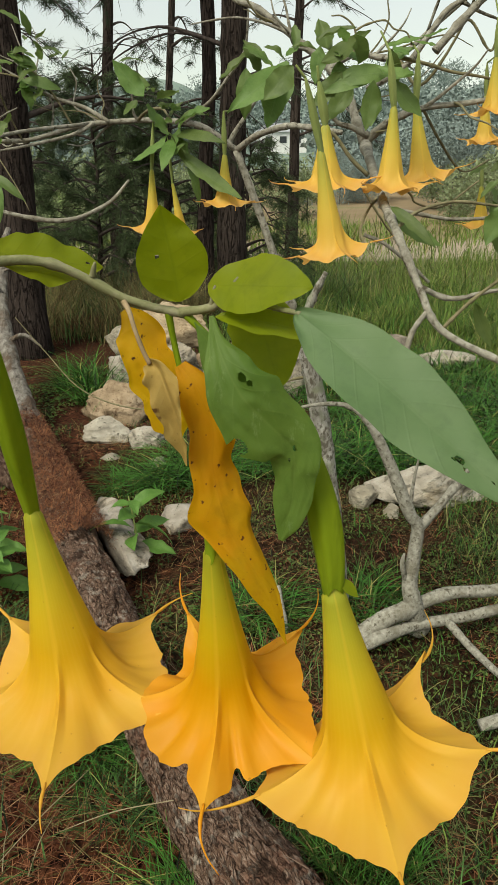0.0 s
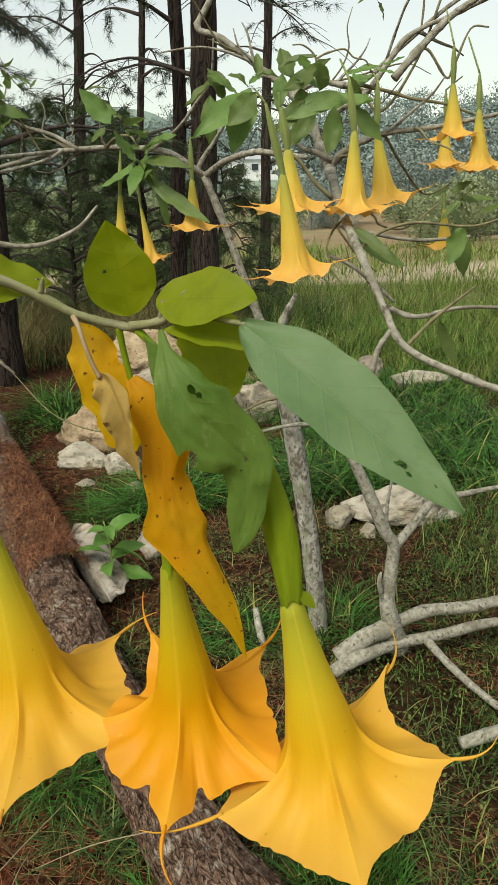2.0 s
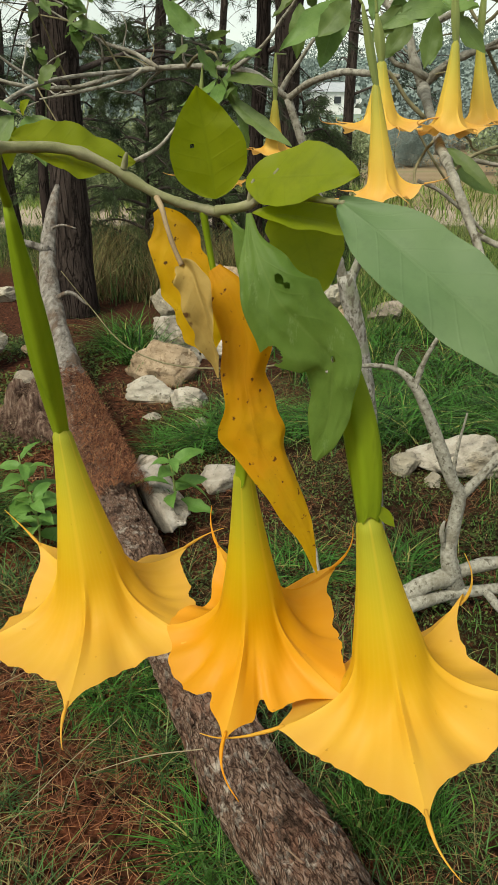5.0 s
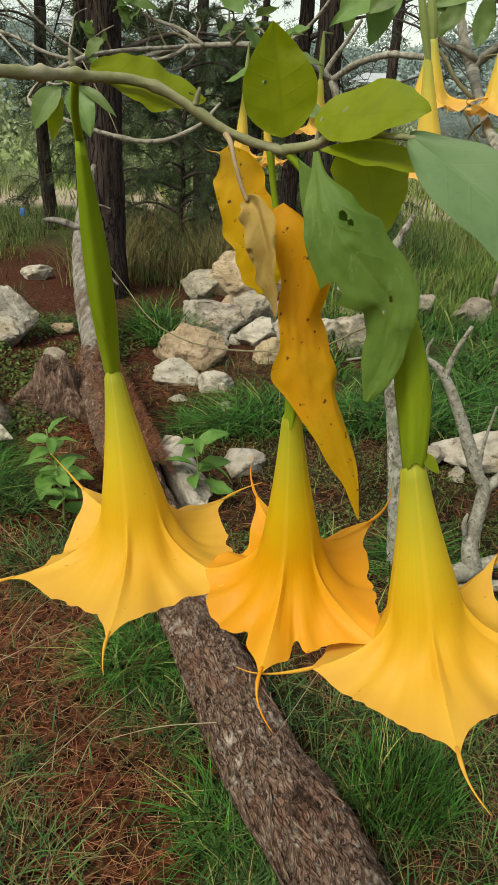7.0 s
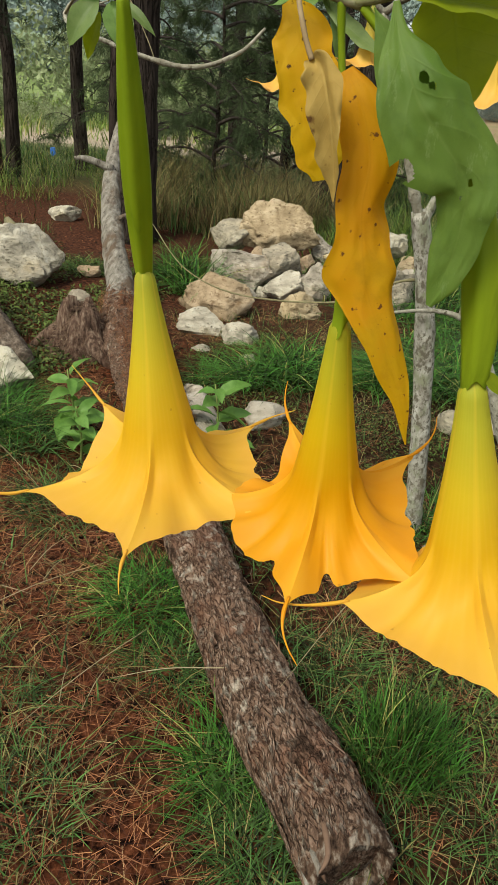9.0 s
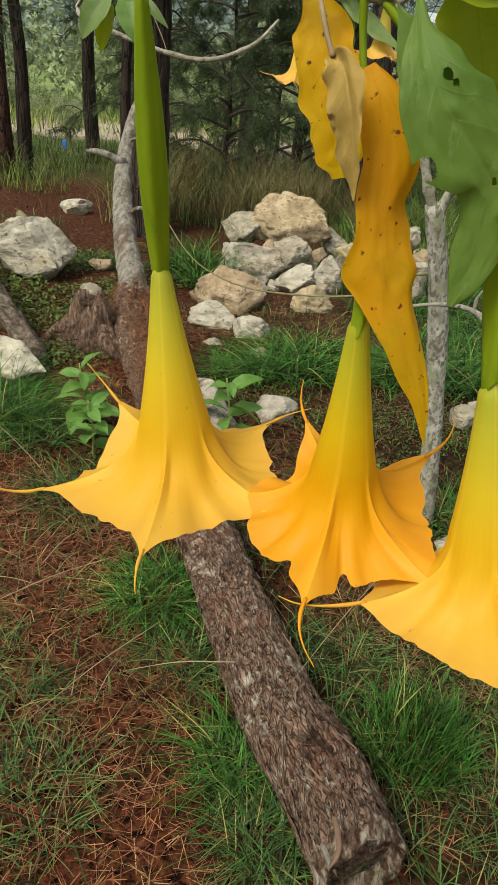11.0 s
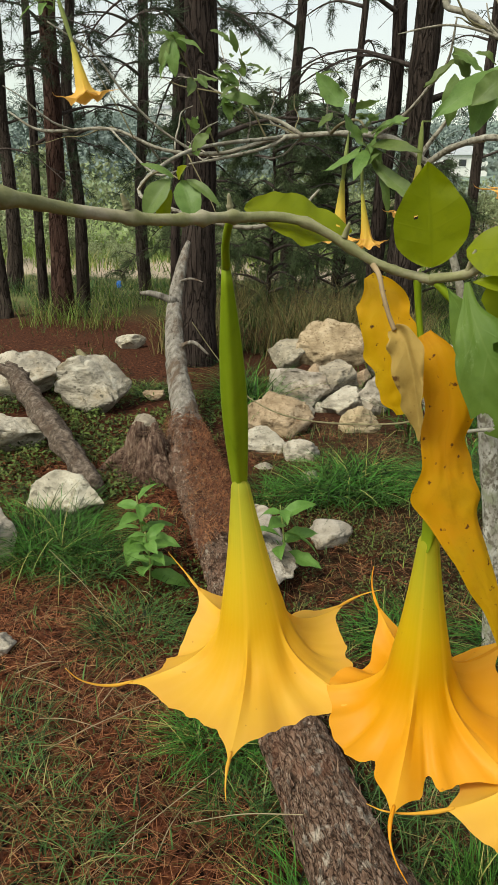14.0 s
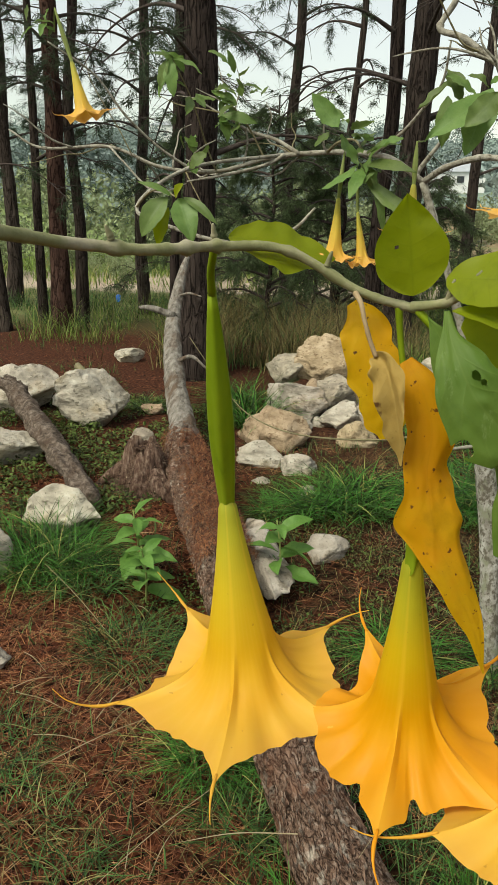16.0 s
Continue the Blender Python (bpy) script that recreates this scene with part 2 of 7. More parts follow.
M_LEAF_TAN = leaf_mat("dry tan leaf", (0.34, 0.215, 0.045), (0.50, 0.38, 0.14), (0.52, 0.38, 0.12), (120.0, (0.12, 0.055, 0.016), 0.64), 0.75, 0.3, veins=13.0, vein_fac=0.2, bump=0.25)
M_LEAF_FAR = leaf_mat("shrub leaf", (0.105, 0.175, 0.038), (0.17, 0.24, 0.09), (0.17, 0.25, 0.065), None, 0.5, 0.4, rand="object", vein_fac=0.35)
M_LEAF_WEED = leaf_mat("weed leaf", (0.085, 0.185, 0.027), (0.15, 0.25, 0.07), (0.135, 0.25, 0.048), None, 0.55, 0.3, rand="island", vein_fac=0.4)
M_STEM = surf("green-grey young bark", [(0.25, (0.13, 0.132, 0.058)), (0.55, (0.205, 0.205, 0.10)), (0.8, (0.31, 0.285, 0.18))], 90, 0.6, 0.5, 0.002, (1, 1, 1), [(30, (0.30, 0.27, 0.19), 0.5, 0.62)])
M_STALK = surf("withered leaf stalk", [(0.3, (0.22, 0.15, 0.08)), (0.7, (0.36, 0.27, 0.16))], 60, 0.7, 0.4, 0.001)
M_BARK_PALE = surf("pale lichened bark", [(0.25, (0.12, 0.10, 0.08)), (0.45, (0.31, 0.29, 0.25)), (0.7, (0.52, 0.50, 0.45))], 38, 0.8, 0.8, 0.008, (1, 1, 0.6), [(110, (0.12, 0.105, 0.078), 0.50, 0.62), (24, (0.24, 0.25, 0.17), 0.50, 0.64), (40, (0.13, 0.115, 0.085), 0.54, 0.62)])
M_TWIG = surf("grey bare twig", [(0.25, (0.13, 0.118, 0.088)), (0.5, (0.28, 0.262, 0.212)), (0.8, (0.44, 0.42, 0.36))], 75, 0.8, 0.9, 0.005, (1, 1, 1), [(70, (0.085, 0.072, 0.05), 0.55, 0.66), (14, (0.17, 0.15, 0.11), 0.52, 0.70)])
M_TWIG_BROWN = surf("brown-green twig", [(0.25, (0.10, 0.09, 0.045)), (0.7, (0.24, 0.21, 0.12))], 70, 0.75, 0.6, 0.003)
M_LOG = bark_mat("flaking log bark", (0.014, 0.008, 0.006), (0.195, 0.120, 0.084), (0.54, 0.44, 0.36), 70, (2.4, 1, 1), 1.0, 0.02, [(5, (0.20, 0.094, 0.060), 0.50, 0.74), (26, (0.46, 0.40, 0.33), 0.55, 0.68), (13, (0.055, 0.032, 0.022), 0.56, 0.66)], along=119)
M_LOG_BARE = surf("weathered bare wood", [(0.28, (0.075, 0.062, 0.05)), (0.48, (0.20, 0.178, 0.15)), (0.72, (0.35, 0.32, 0.28))], 24, 0.85, 1.0, 0.03, (1.4, 0.7, 0.45), [(7, (0.12, 0.085, 0.06), 0.52, 0.64), (34, (0.05, 0.04, 0.03), 0.60, 0.68)])
M_DEADWOOD = surf("weathered brown deadwood", [(0.28, (0.03, 0.022, 0.017)), (0.48, (0.11, 0.082, 0.062)), (0.72, (0.26, 0.21, 0.17))], 34, 0.9, 1.0, 0.03, (1, 1, 1), [(8, (0.08, 0.05, 0.034), 0.5, 0.66)])
M_STUMP = surf("shredded stump wood", [(0.30, (0.028, 0.017, 0.012)), (0.50, (0.14, 0.084, 0.060)), (0.72, (0.32, 0.24, 0.18))], 60, 0.95, 1.0, 0.03, (1, 1, 0.2), [(9, (0.07, 0.036, 0.024), 0.5, 0.66)])
M_HEART = surf("rotten heartwood", [(0.32, (0.020, 0.010, 0.006)), (0.5, (0.12, 0.072, 0.048)), (0.68, (0.40, 0.34, 0.28))], 45, 0.95, 1.0, 0.03, (1.6, 0.7, 1))
M_PINE = bark_mat("pine bark", (0.011, 0.008, 0.007), (0.050, 0.038, 0.032), (0.125, 0.10, 0.083), 17, (1, 1, 0.14), 1.0, 0.04, None, "object")
M_PINE_RED = bark_mat("reddish pine bark", (0.015, 0.008, 0.006), (0.062, 0.034, 0.026), (0.13, 0.080, 0.064), 15, (1, 1, 0.25), 1.0, 0.04)
M_LIMB = surf("dark pine limb", [(0.3, (0.03, 0.023, 0.02)), (0.75, (0.10, 0.08, 0.07))], 30, 0.9, 0.8, 0.01)
M_NEEDLE = surf("pine needles", [(0.3, (0.024, 0.038, 0.020)), (0.7, (0.058, 0.08, 0.042))], 3, 0.7, 0.0, rand="island", low=0.6, high=1.4, trans=0.25)
M_NEEDLE_DARK = surf("dense pine needles", [(0.3, (0.056, 0.084, 0.034)), (0.7, (0.12, 0.155, 0.074))], 3, 0.7, 0.0, rand="island", low=0.5, high=1.5, trans=0.25)
M_ROCK = surf("pale limestone", [(0.28, (0.17, 0.15, 0.12)), (0.46, (0.38, 0.335, 0.27)), (0.66, (0.55, 0.505, 0.425))], 6, 0.92, 1.0, 0.05, (1, 1, 1.6), [(3.5, (0.36, 0.27, 0.16), 0.54, 0.72), (7, (0.13, 0.115, 0.085), 0.56, 0.70), (16, (0.15, 0.13, 0.10), 0.58, 0.68), (60, (0.10, 0.085, 0.06), 0.62, 0.70)], rand="object", low=0.82, high=1.1)
M_ROCK_TAN = surf("tan sandstone", [(0.28, (0.20, 0.145, 0.085)), (0.5, (0.38, 0.295, 0.185)), (0.7, (0.52, 0.42, 0.285))], 6, 0.92, 1.0, 0.04, (1, 1, 1.6), [(8, (0.17, 0.11, 0.055), 0.54, 0.72), (20, (0.20, 0.14, 0.08), 0.56, 0.66), (60, (0.10, 0.07, 0.04), 0.60, 0.68)], rand="object", low=0.85, high=1.1)
M_ROCK_GREY = surf("grey limestone", [(0.28, (0.15, 0.13, 0.105)), (0.5, (0.31, 0.262, 0.20)), (0.7, (0.46, 0.405, 0.325))], 6, 0.92, 1.0, 0.04, (1, 1, 1.6), [(8, (0.14, 0.12, 0.09), 0.54, 0.72), (20, (0.16, 0.14, 0.11), 0.56, 0.66), (60, (0.08, 0.07, 0.055), 0.60, 0.68)], rand="object", low=0.85, high=1.12)
M_GRASS = surf("green grass", [(0.3, (0.028, 0.062, 0.014)), (0.7, (0.076, 0.138, 0.036))], 4, 0.55, 0.0, rand="island", low=0.06, high=1.85, trans=0.12, spec=0.16, straw=(0.91, (0.14, 0.11, 0.045)))
M_GRASS_LUSH = surf("lush grass", [(0.3, (0.026, 0.078, 0.010)), (0.7, (0.068, 0.155, 0.026))], 5, 0.55, 0.0, rand="island", low=0.03, high=1.95, trans=0.12, spec=0.14, straw=(0.94, (0.17, 0.15, 0.05)))
M_GRASS_DRY = surf("dry grass", [(0.3, (0.155, 0.12, 0.048)), (0.7, (0.31, 0.25, 0.115))], 4, 0.75, 0.0, rand="island", low=0.35, high=1.3, trans=0.2)
M_LITTER = surf("fallen pine needles", [(0.3, (0.13, 0.044, 0.022)), (0.7, (0.305, 0.125, 0.064))], 8, 0.8, 0.0, rand="island", low=0.02, high=1.6, straw=(0.97, (0.27, 0.17, 0.10)))
M_FIBRE = surf("loose bark fibres", [(0.3, (0.085, 0.045, 0.030)), (0.7, (0.225, 0.145, 0.105))], 9, 0.9, 0.0, rand="island", low=0.15, high=1.45, straw=(0.975, (0.30, 0.23, 0.17)))
M_MEADOW = surf("meadow grass", [(0.3, (0.115, 0.185, 0.030)), (0.7, (0.23, 0.31, 0.065))], 3, 0.6, 0.0, rand="island", low=0.3, high=1.5, trans=0.35, spec=0.25, straw=(0.88, (0.26, 0.22, 0.09)))
M_STRAW = surf("bleached straw", [(0.3, (0.22, 0.17, 0.10)), (0.7, (0.34, 0.28, 0.18))], 20, 0.8, 0.0)
M_CLOVER = surf("small ground leaves", [(0.3, (0.040, 0.055, 0.014)), (0.5, (0.085, 0.115, 0.028)), (0.7, (0.105, 0.12, 0.036))], 9, 0.6, 0.0, rand="island", low=0.12, high=1.7, trans=0.2)
# aerial haze is mixed into the leaf colour of the far trees
M_HAZY_LEAF = surf("distant foliage with haze in its colour", [(0.3, (0.15, 0.19, 0.175)), (0.7, (0.235, 0.285, 0.265))], 0.4, 0.8, 0.0, rand="island", low=0.75, high=1.25)
# bush leaves are paled and greyed for haze too
M_HAZY_BUSH = surf("bush leaves paled with haze", [(0.3, (0.17, 0.21, 0.105)), (0.7, (0.32, 0.355, 0.20))], 2, 0.7, 0.0, rand="island", low=0.6, high=1.4, trans=0.3)
M_WALL = surf("white house wall", [(0.3, (0.66, 0.66, 0.64)), (0.7, (0.78, 0.78, 0.76))], 1.5, 0.8, 0.1)
M_ROOF = surf("grey sheet roof", [(0.3, (0.30, 0.32, 0.34)), (0.7, (0.42, 0.44, 0.46))], 1.5, 0.6, 0.1)
M_DARK = surf("dark window", [(0.3, (0.03, 0.035, 0.04)), (0.7, (0.05, 0.055, 0.06))], 2, 0.3, 0.0)
M_BLUE = surf("blue plastic", [(0.3, (0.03, 0.12, 0.42)), (0.7, (0.05, 0.18, 0.55))], 20, 0.5, 0.1)


def ground_mat():
    m, nt = fresh("red soil and turf")
    tc = nt.nodes.new("ShaderNodeTexCoord")
    sp = nt.nodes.new("ShaderNodeSeparateXYZ")
    link(nt, tc.outputs["Object"], sp.inputs[0])
    fine, mid, big = add_noise(nt, 38, 8.0, 0.7), add_noise(nt, 6.5, 6.0, 0.6), add_noise(nt, 1.3, 5.0, 0.6)
    # nearly black low stops stand in for shade in gaps between blades
    soil = add_ramp(nt, fine, [(0.40, (0.004, 0.0015, 0.001)), (0.58, (0.105, 0.033, 0.015)), (0.77, (0.26, 0.095, 0.045))])
    mould = add_ramp(nt, fine, [(0.36, (0.006, 0.003, 0.002)), (0.6, (0.046, 0.025, 0.012)), (0.8, (0.115, 0.066, 0.032))])
    # turf takes over to the right of the log and beyond the stones
    side = add_math(nt, "MULTIPLY_ADD", sp.outputs[1], 0.35, sp.outputs[0])
    turn = add_math(nt, "ADD", add_math(nt, "MULTIPLY", side, 0.22), add_math(nt, "MULTIPLY", mid, 0.9))
    mask = add_ramp(nt, turn, [(0.42, (0, 0, 0)), (0.66, (1, 1, 1))])
    near = add_mix(nt, mask, soil, mould)
    meadow = add_ramp(nt, add_noise(nt, 3.0, 8.0, 0.7), [(0.3, (0.06, 0.075, 0.025)), (0.7, (0.16, 0.16, 0.07))])
    dist = add_math(nt, "ADD", sp.outputs[1], add_math(nt, "MULTIPLY_ADD", big, 2.4, -1.2))

    def band(a, b):
        mr = nt.nodes.new("ShaderNodeMapRange")
        mr.inputs["From Min"].default_value, mr.inputs["From Max"].default_value = a, b
        link(nt, dist, mr.inputs[0])
        return mr.outputs[0]
    # soil beyond the stones is coloured darker to carry the pines' shade
    shaded_soil = add_ramp(nt, fine, [(0.36, (0.008, 0.004, 0.003)), (0.56, (0.078, 0.031, 0.018)), (0.78, (0.17, 0.072, 0.042))])
    near = add_mix(nt, add_math(nt, "MULTIPLY", band(3.0, 5.2), 0.85), near, shaded_soil)
    col = add_mix(nt, band(8.6, 10.4), near, meadow)
    track = add_ramp(nt, fine, [(0.3, (0.30, 0.24, 0.18)), (0.7, (0.44, 0.36, 0.28))])
    col = add_mix(nt, band(14.4, 15.2), col, track)
    wide = add_noise(nt, 0.05, 5.0, 0.6)
    field_g = add_ramp(nt, add_noise(nt, 0.4, 8.0, 0.7), [(0.35, (0.10, 0.15, 0.045)), (0.65, (0.21, 0.25, 0.10))])
    field_b = add_ramp(nt, wide, [(0.35, (0.19, 0.14, 0.08)), (0.5, (0.24, 0.18, 0.11)), (0.65, (0.15, 0.16, 0.07))])
    mr = nt.nodes.new("ShaderNodeMapRange")
    mr.inputs["From Min"].default_value, mr.inputs["From Max"].default_value = -0.12, 0.02
    link(nt, add_math(nt, "DIVIDE", sp.outputs[0], add_math(nt, "MAXIMUM", sp.outputs[1], 1.0)), mr.inputs[0])
    field = add_mix(nt, mr.outputs[0], field_g, field_b)
    col = add_mix(nt, band(19.0, 21.0), col, field)
    # wooded hills: pale blue-green, with the haze of distance painted in
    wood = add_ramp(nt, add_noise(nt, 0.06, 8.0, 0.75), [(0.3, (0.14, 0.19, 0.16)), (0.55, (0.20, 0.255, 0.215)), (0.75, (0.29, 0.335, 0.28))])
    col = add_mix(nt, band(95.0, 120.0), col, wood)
    h = add_math(nt, "ADD", fine, mid)
    return finish(m, nt, col, 0.95, h, 0.9, 0.02, 0.0, 0.05)


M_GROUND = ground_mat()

# ---------------------------------------------------------------- building tools
placed = {}


def part(name, data, material, parent=None, label="", m=None):
    """One mesh object, at the world pose m, under its thing or part."""
    if material is not None:
        data.materials.append(material)
    ob = new(name, data)
    m = m or Matrix()
    placed[ob.name] = m.copy()
    if parent is not None:
        ob.parent = parent
        ob.matrix_parent_inverse = placed[parent.name].inverted()
    ob.matrix_basis = m
    return tagged(ob, label) if label else ob


def thing(name, at, label, category, group="", kind=""):
    ob = new(name)
    ob.empty_display_size = 0.05
    ob.matrix_basis = Matrix.Translation(at)
    placed[ob.name] = ob.matrix_basis.copy()
    return tagged(ob, label, category, group, kind)


def soup_mesh(name, V, F, uv=None, smooth=True):
    """A mesh from arrays of places and of faces that all have the same number of corners."""
    V, F = np.asarray(V, dtype=np.float32), np.asarray(F, dtype=np.int32)
    me = bpy.data.meshes.new(name)
    n, k = F.shape
    me.vertices.add(len(V))
    me.vertices.foreach_set("co", V.ravel())
    me.loops.add(n * k)
    me.loops.foreach_set("vertex_index", F.ravel())
    me.polygons.add(n)
    me.polygons.foreach_set("loop_start", np.arange(0, n * k, k, dtype=np.int32))
    me.polygons.foreach_set("use_smooth", np.full(n, smooth))
    if uv is not None:
        lay = me.uv_layers.new(name="UVMap")
        lay.data.foreach_set("uv", np.asarray(uv, dtype=np.float32)[F.ravel()].ravel())
    me.update(calc_edges=True)
    me.validate()
    return me


class Shape:
    """Collects the faces of one mesh."""

    def __init__(self):
        self.v, self.f, self.uv = [], [], []

    def grid(self, rows, uvs=None, ring=False):
        base, h, w = len(self.v), len(rows), len(rows[0])
        for i, r in enumerate(rows):
            for j, p in enumerate(r):
                self.v.append(tuple(p))
                self.uv.append(uvs[i][j] if uvs else (i / (h - 1), j / max(1, w - 1)))
        for i in range(h - 1):
            for j in range(w if ring else w - 1):
                k = (j + 1) % w
                self.f.append((base + i * w + j, base + i * w + k, base + (i + 1) * w + k, base + (i + 1) * w + j))
        return base

    def cap(self, base, w, tip, row, flip=False):
        """Closes a ring of w points with a fan to a tip."""
        self.v.append(tuple(tip))
        self.uv.append((0.5, 0.5))
        t = len(self.v) - 1
        for j in range(w):
            a, b = base + row * w + j, base + row * w + (j + 1) % w
            self.f.append((b, a, t) if flip else (a, b, t))

    def mesh(self, name, smooth=True):
        me = bpy.data.meshes.new(name)
        me.from_pydata(self.v, [], self.f)
        lay = me.uv_layers.new(name="UVMap")
        idx = np.empty(len(me.loops), dtype=np.int32)
        me.loops.foreach_get("vertex_index", idx)
        lay.data.foreach_set("uv", np.asarray(self.uv, dtype=np.float32)[idx].ravel())
        me.polygons.foreach_set("use_smooth", np.full(len(me.polygons), smooth))
        me.update()
        return me


def smooth_line(points, per=6):
    """Catmull-Rom through the points (each with as many numbers as it has)."""
    P = [np.array(p, float) for p in points]
    P = [2 * P[0] - P[1]] + P + [2 * P[-1] - P[-2]]
    out = []
    for i in range(1, len(P) - 2):
        a, b, c, d = P[i - 1:i + 3]
        for k in range(per):
            t = k / per
            out.append(0.5 * (2 * b + (c - a) * t + (2 * a - 5 * b + 4 * c - d) * t * t + (3 * b - a - 3 * c + d) * t ** 3))
    out.append(P[-2])
    return out


def add_tube(sh, points, radii, sides=8, per=6, knot=0.0, rough=0.0, seed=0):
    """A tapered, slightly knotty tube along the points; ends closed."""
    n = len(points)
    if isinstance(radii, (int, float)):
        radii = [radii] * n
    line = smooth_line([(*p, r) for p, r in zip(points, radii)], per)
    rows, up = [], Vector((0.13, 0.21, 0.97))
    for i, q in enumerate(line):
        p = Vector(q[:3])
        nxt, prv = Vector(line[min(i + 1, len(line) - 1)][:3]), Vector(line[max(i - 1, 0)][:3])
        d = (nxt - prv).normalized()
        side = d.cross(up)
        if side.length < 0.2:
            side = d.cross(Vector((1, 0, 0)))
        side.normalize()
        other = side.cross(d).normalized()
        up = other
        r = q[3]
        if knot:
            r *= 1 + knot * max(0.0, noise.noise(Vector((i * 0.9, seed * 3.1, 0.5))) * 2 - 0.3)
        ring = []
        for j in range(sides):
            a = 2 * math.pi * j / sides
            rr = r
            if rough:
                rr *= 1 + rough * noise.fractal(Vector((math.cos(a) * 1.6, math.sin(a) * 1.6, i * 0.35 + seed * 7.7)), 0.8, 2.0, 3)
            ring.append(p + side * math.cos(a) * rr + other * math.sin(a) * rr)
        rows.append(ring)
    base = sh.grid(rows, ring=True)
    sh.cap(base, sides, Vector(line[0][:3]), 0, True)
    sh.cap(base, sides, Vector(line[-1][:3]), len(rows) - 1)
    return line


def tube_mesh(name, points, radii, **kw):
    sh = Shape()
    add_tube(sh, points, radii, **kw)
    return sh.mesh(name)


def leaf_shape(base, tip, width, facing, bend=0.0, fold=0.15, wave=0.0, ragged=0.0, belly=0.45, seed=0, nu=16, nv=8, hole=None, side_bend=0.0, blunt=0.0, twist=0.0, lobed=0.0):
    """A leaf blade from base to tip whose upper side looks to facing. hole: list of (u, v, radius) bitten out."""
    b, t = Vector(base), Vector(tip)
    ax = t - b
    L = ax.length
    x = ax.normalized()
    z = (Vector(facing) - Vector(facing).dot(x) * x).normalized()
    y = z.cross(x)
    sh = Shape()
    rows, uvs = [], []
    for i in range(nu + 1):
        u = i / nu
        prof = abs(math.sin(math.pi * u ** (math.log(0.5) / math.log(belly)))) ** (0.85 - 0.2 * min(1.0, blunt))
        w = 0.5 * width * max(abs(prof), 0.02) * (1 + lobed * math.sin(u * 21 + seed))
        tw = twist * u
        row, uvr = [], []
        for j in range(nv + 1):
            v = 2 * j / nv - 1
            edge = w * v
            if ragged:
                edge *= 1 + ragged * abs(v) * noise.noise(Vector((u * 9, v * 1.3, seed * 5.3)))
            h = fold * abs(v) * w + wave * width * abs(v) * noise.noise(Vector((u * 5.5, v * 0.8 + (3 if v > 0 else 0), seed * 2.7)))
            yy, zz = edge * math.cos(tw) - h * math.sin(tw), edge * math.sin(tw) + h * math.cos(tw)
            off = z * (bend * L * 4 * u * (1 - u)) + y * (side_bend * L * 4 * u * (1 - u))
            row.append(b + x * (L * u) + y * yy + z * zz + off)
            uvr.append((u, j / nv))
        rows.append(row)
        uvs.append(uvr)
    sh.grid(rows, uvs)
    if hole:
        keep = []
        for q in sh.f:
            u = sum(sh.uv[k][0] for k in q) / 4
            v = sum(sh.uv[k][1] for k in q) / 4
            if not any(((u - hu) * L) ** 2 + ((v - hv) * width) ** 2 < hr ** 2 for hu, hv, hr in hole):
                keep.append(q)
        sh.f = keep
    return sh


def leaf(parent, base, tip, width, facing, material, label="", **kw):
    return part("leaf", leaf_shape(base, tip, width, facing, **kw).mesh("leaf"), material, parent, label)


def curled_leaf(parent, path, facing, material, label="", fold=0.25, wave=0.2, ragged=0.25, seed=0, nu=48, nv=16, twist=0.0, hole=None, roll=0.0):
    """A drooping leaf along a bent midrib. path: places with half widths; roll: how far its edges curl over."""
    line = smooth_line(path, max(2, nu // (len(path) - 1)))
    sh = Shape()
    rows, uvs = [], []
    n = len(line) - 1
    total = sum(np.linalg.norm(line[i + 1][:3] - line[i][:3]) for i in range(n))
    for i, q in enumerate(line):
        u = i / n
        x = Vector(line[min(i + 1, n)][:3] - line[max(i - 1, 0)][:3]).normalized()
        z = (Vector(facing) - Vector(facing).dot(x) * x).normalized()
        y = z.cross(x)
        w = max(q[3], 0.0003)
        tw = twist * (u - 0.3)
        row, uvr = [], []
        for j in range(nv + 1):
            v = 2 * j / nv - 1
            k = w * v * (1 + ragged * abs(v) ** 2 * noise.noise(Vector((u * 8, 2.0 if v > 0 else 7.0, seed * 5.3))))
            h = fold * abs(k) - roll * k * k / w + wave * w * abs(v) * noise.noise(Vector((u * 5, v * 1.2, seed * 2.7))) + 0.05 * w * noise.noise(Vector((u * 16, v * 4, seed * 1.7)))
            yy, zz = k * math.cos(tw) - h * math.sin(tw), k * math.sin(tw) + h * math.cos(tw)
            row.append(Vector(q[:3]) + y * yy + z * zz)
            uvr.append((u, j / nv))
        rows.append(row)
        uvs.append(uvr)
    sh.grid(rows, uvs)
    if hole:
        wide = 2 * max(q[3] for q in line)
        sh.f = [q for q in sh.f if not any(((sum(sh.uv[k][0] for k in q) / 4 - hu) * total) ** 2 + ((sum(sh.uv[k][1] for k in q) / 4 - hv) * wide) ** 2 < hr ** 2 for hu, hv, hr in hole)]
    return part("leaf", sh.mesh("leaf"), material, parent, label)


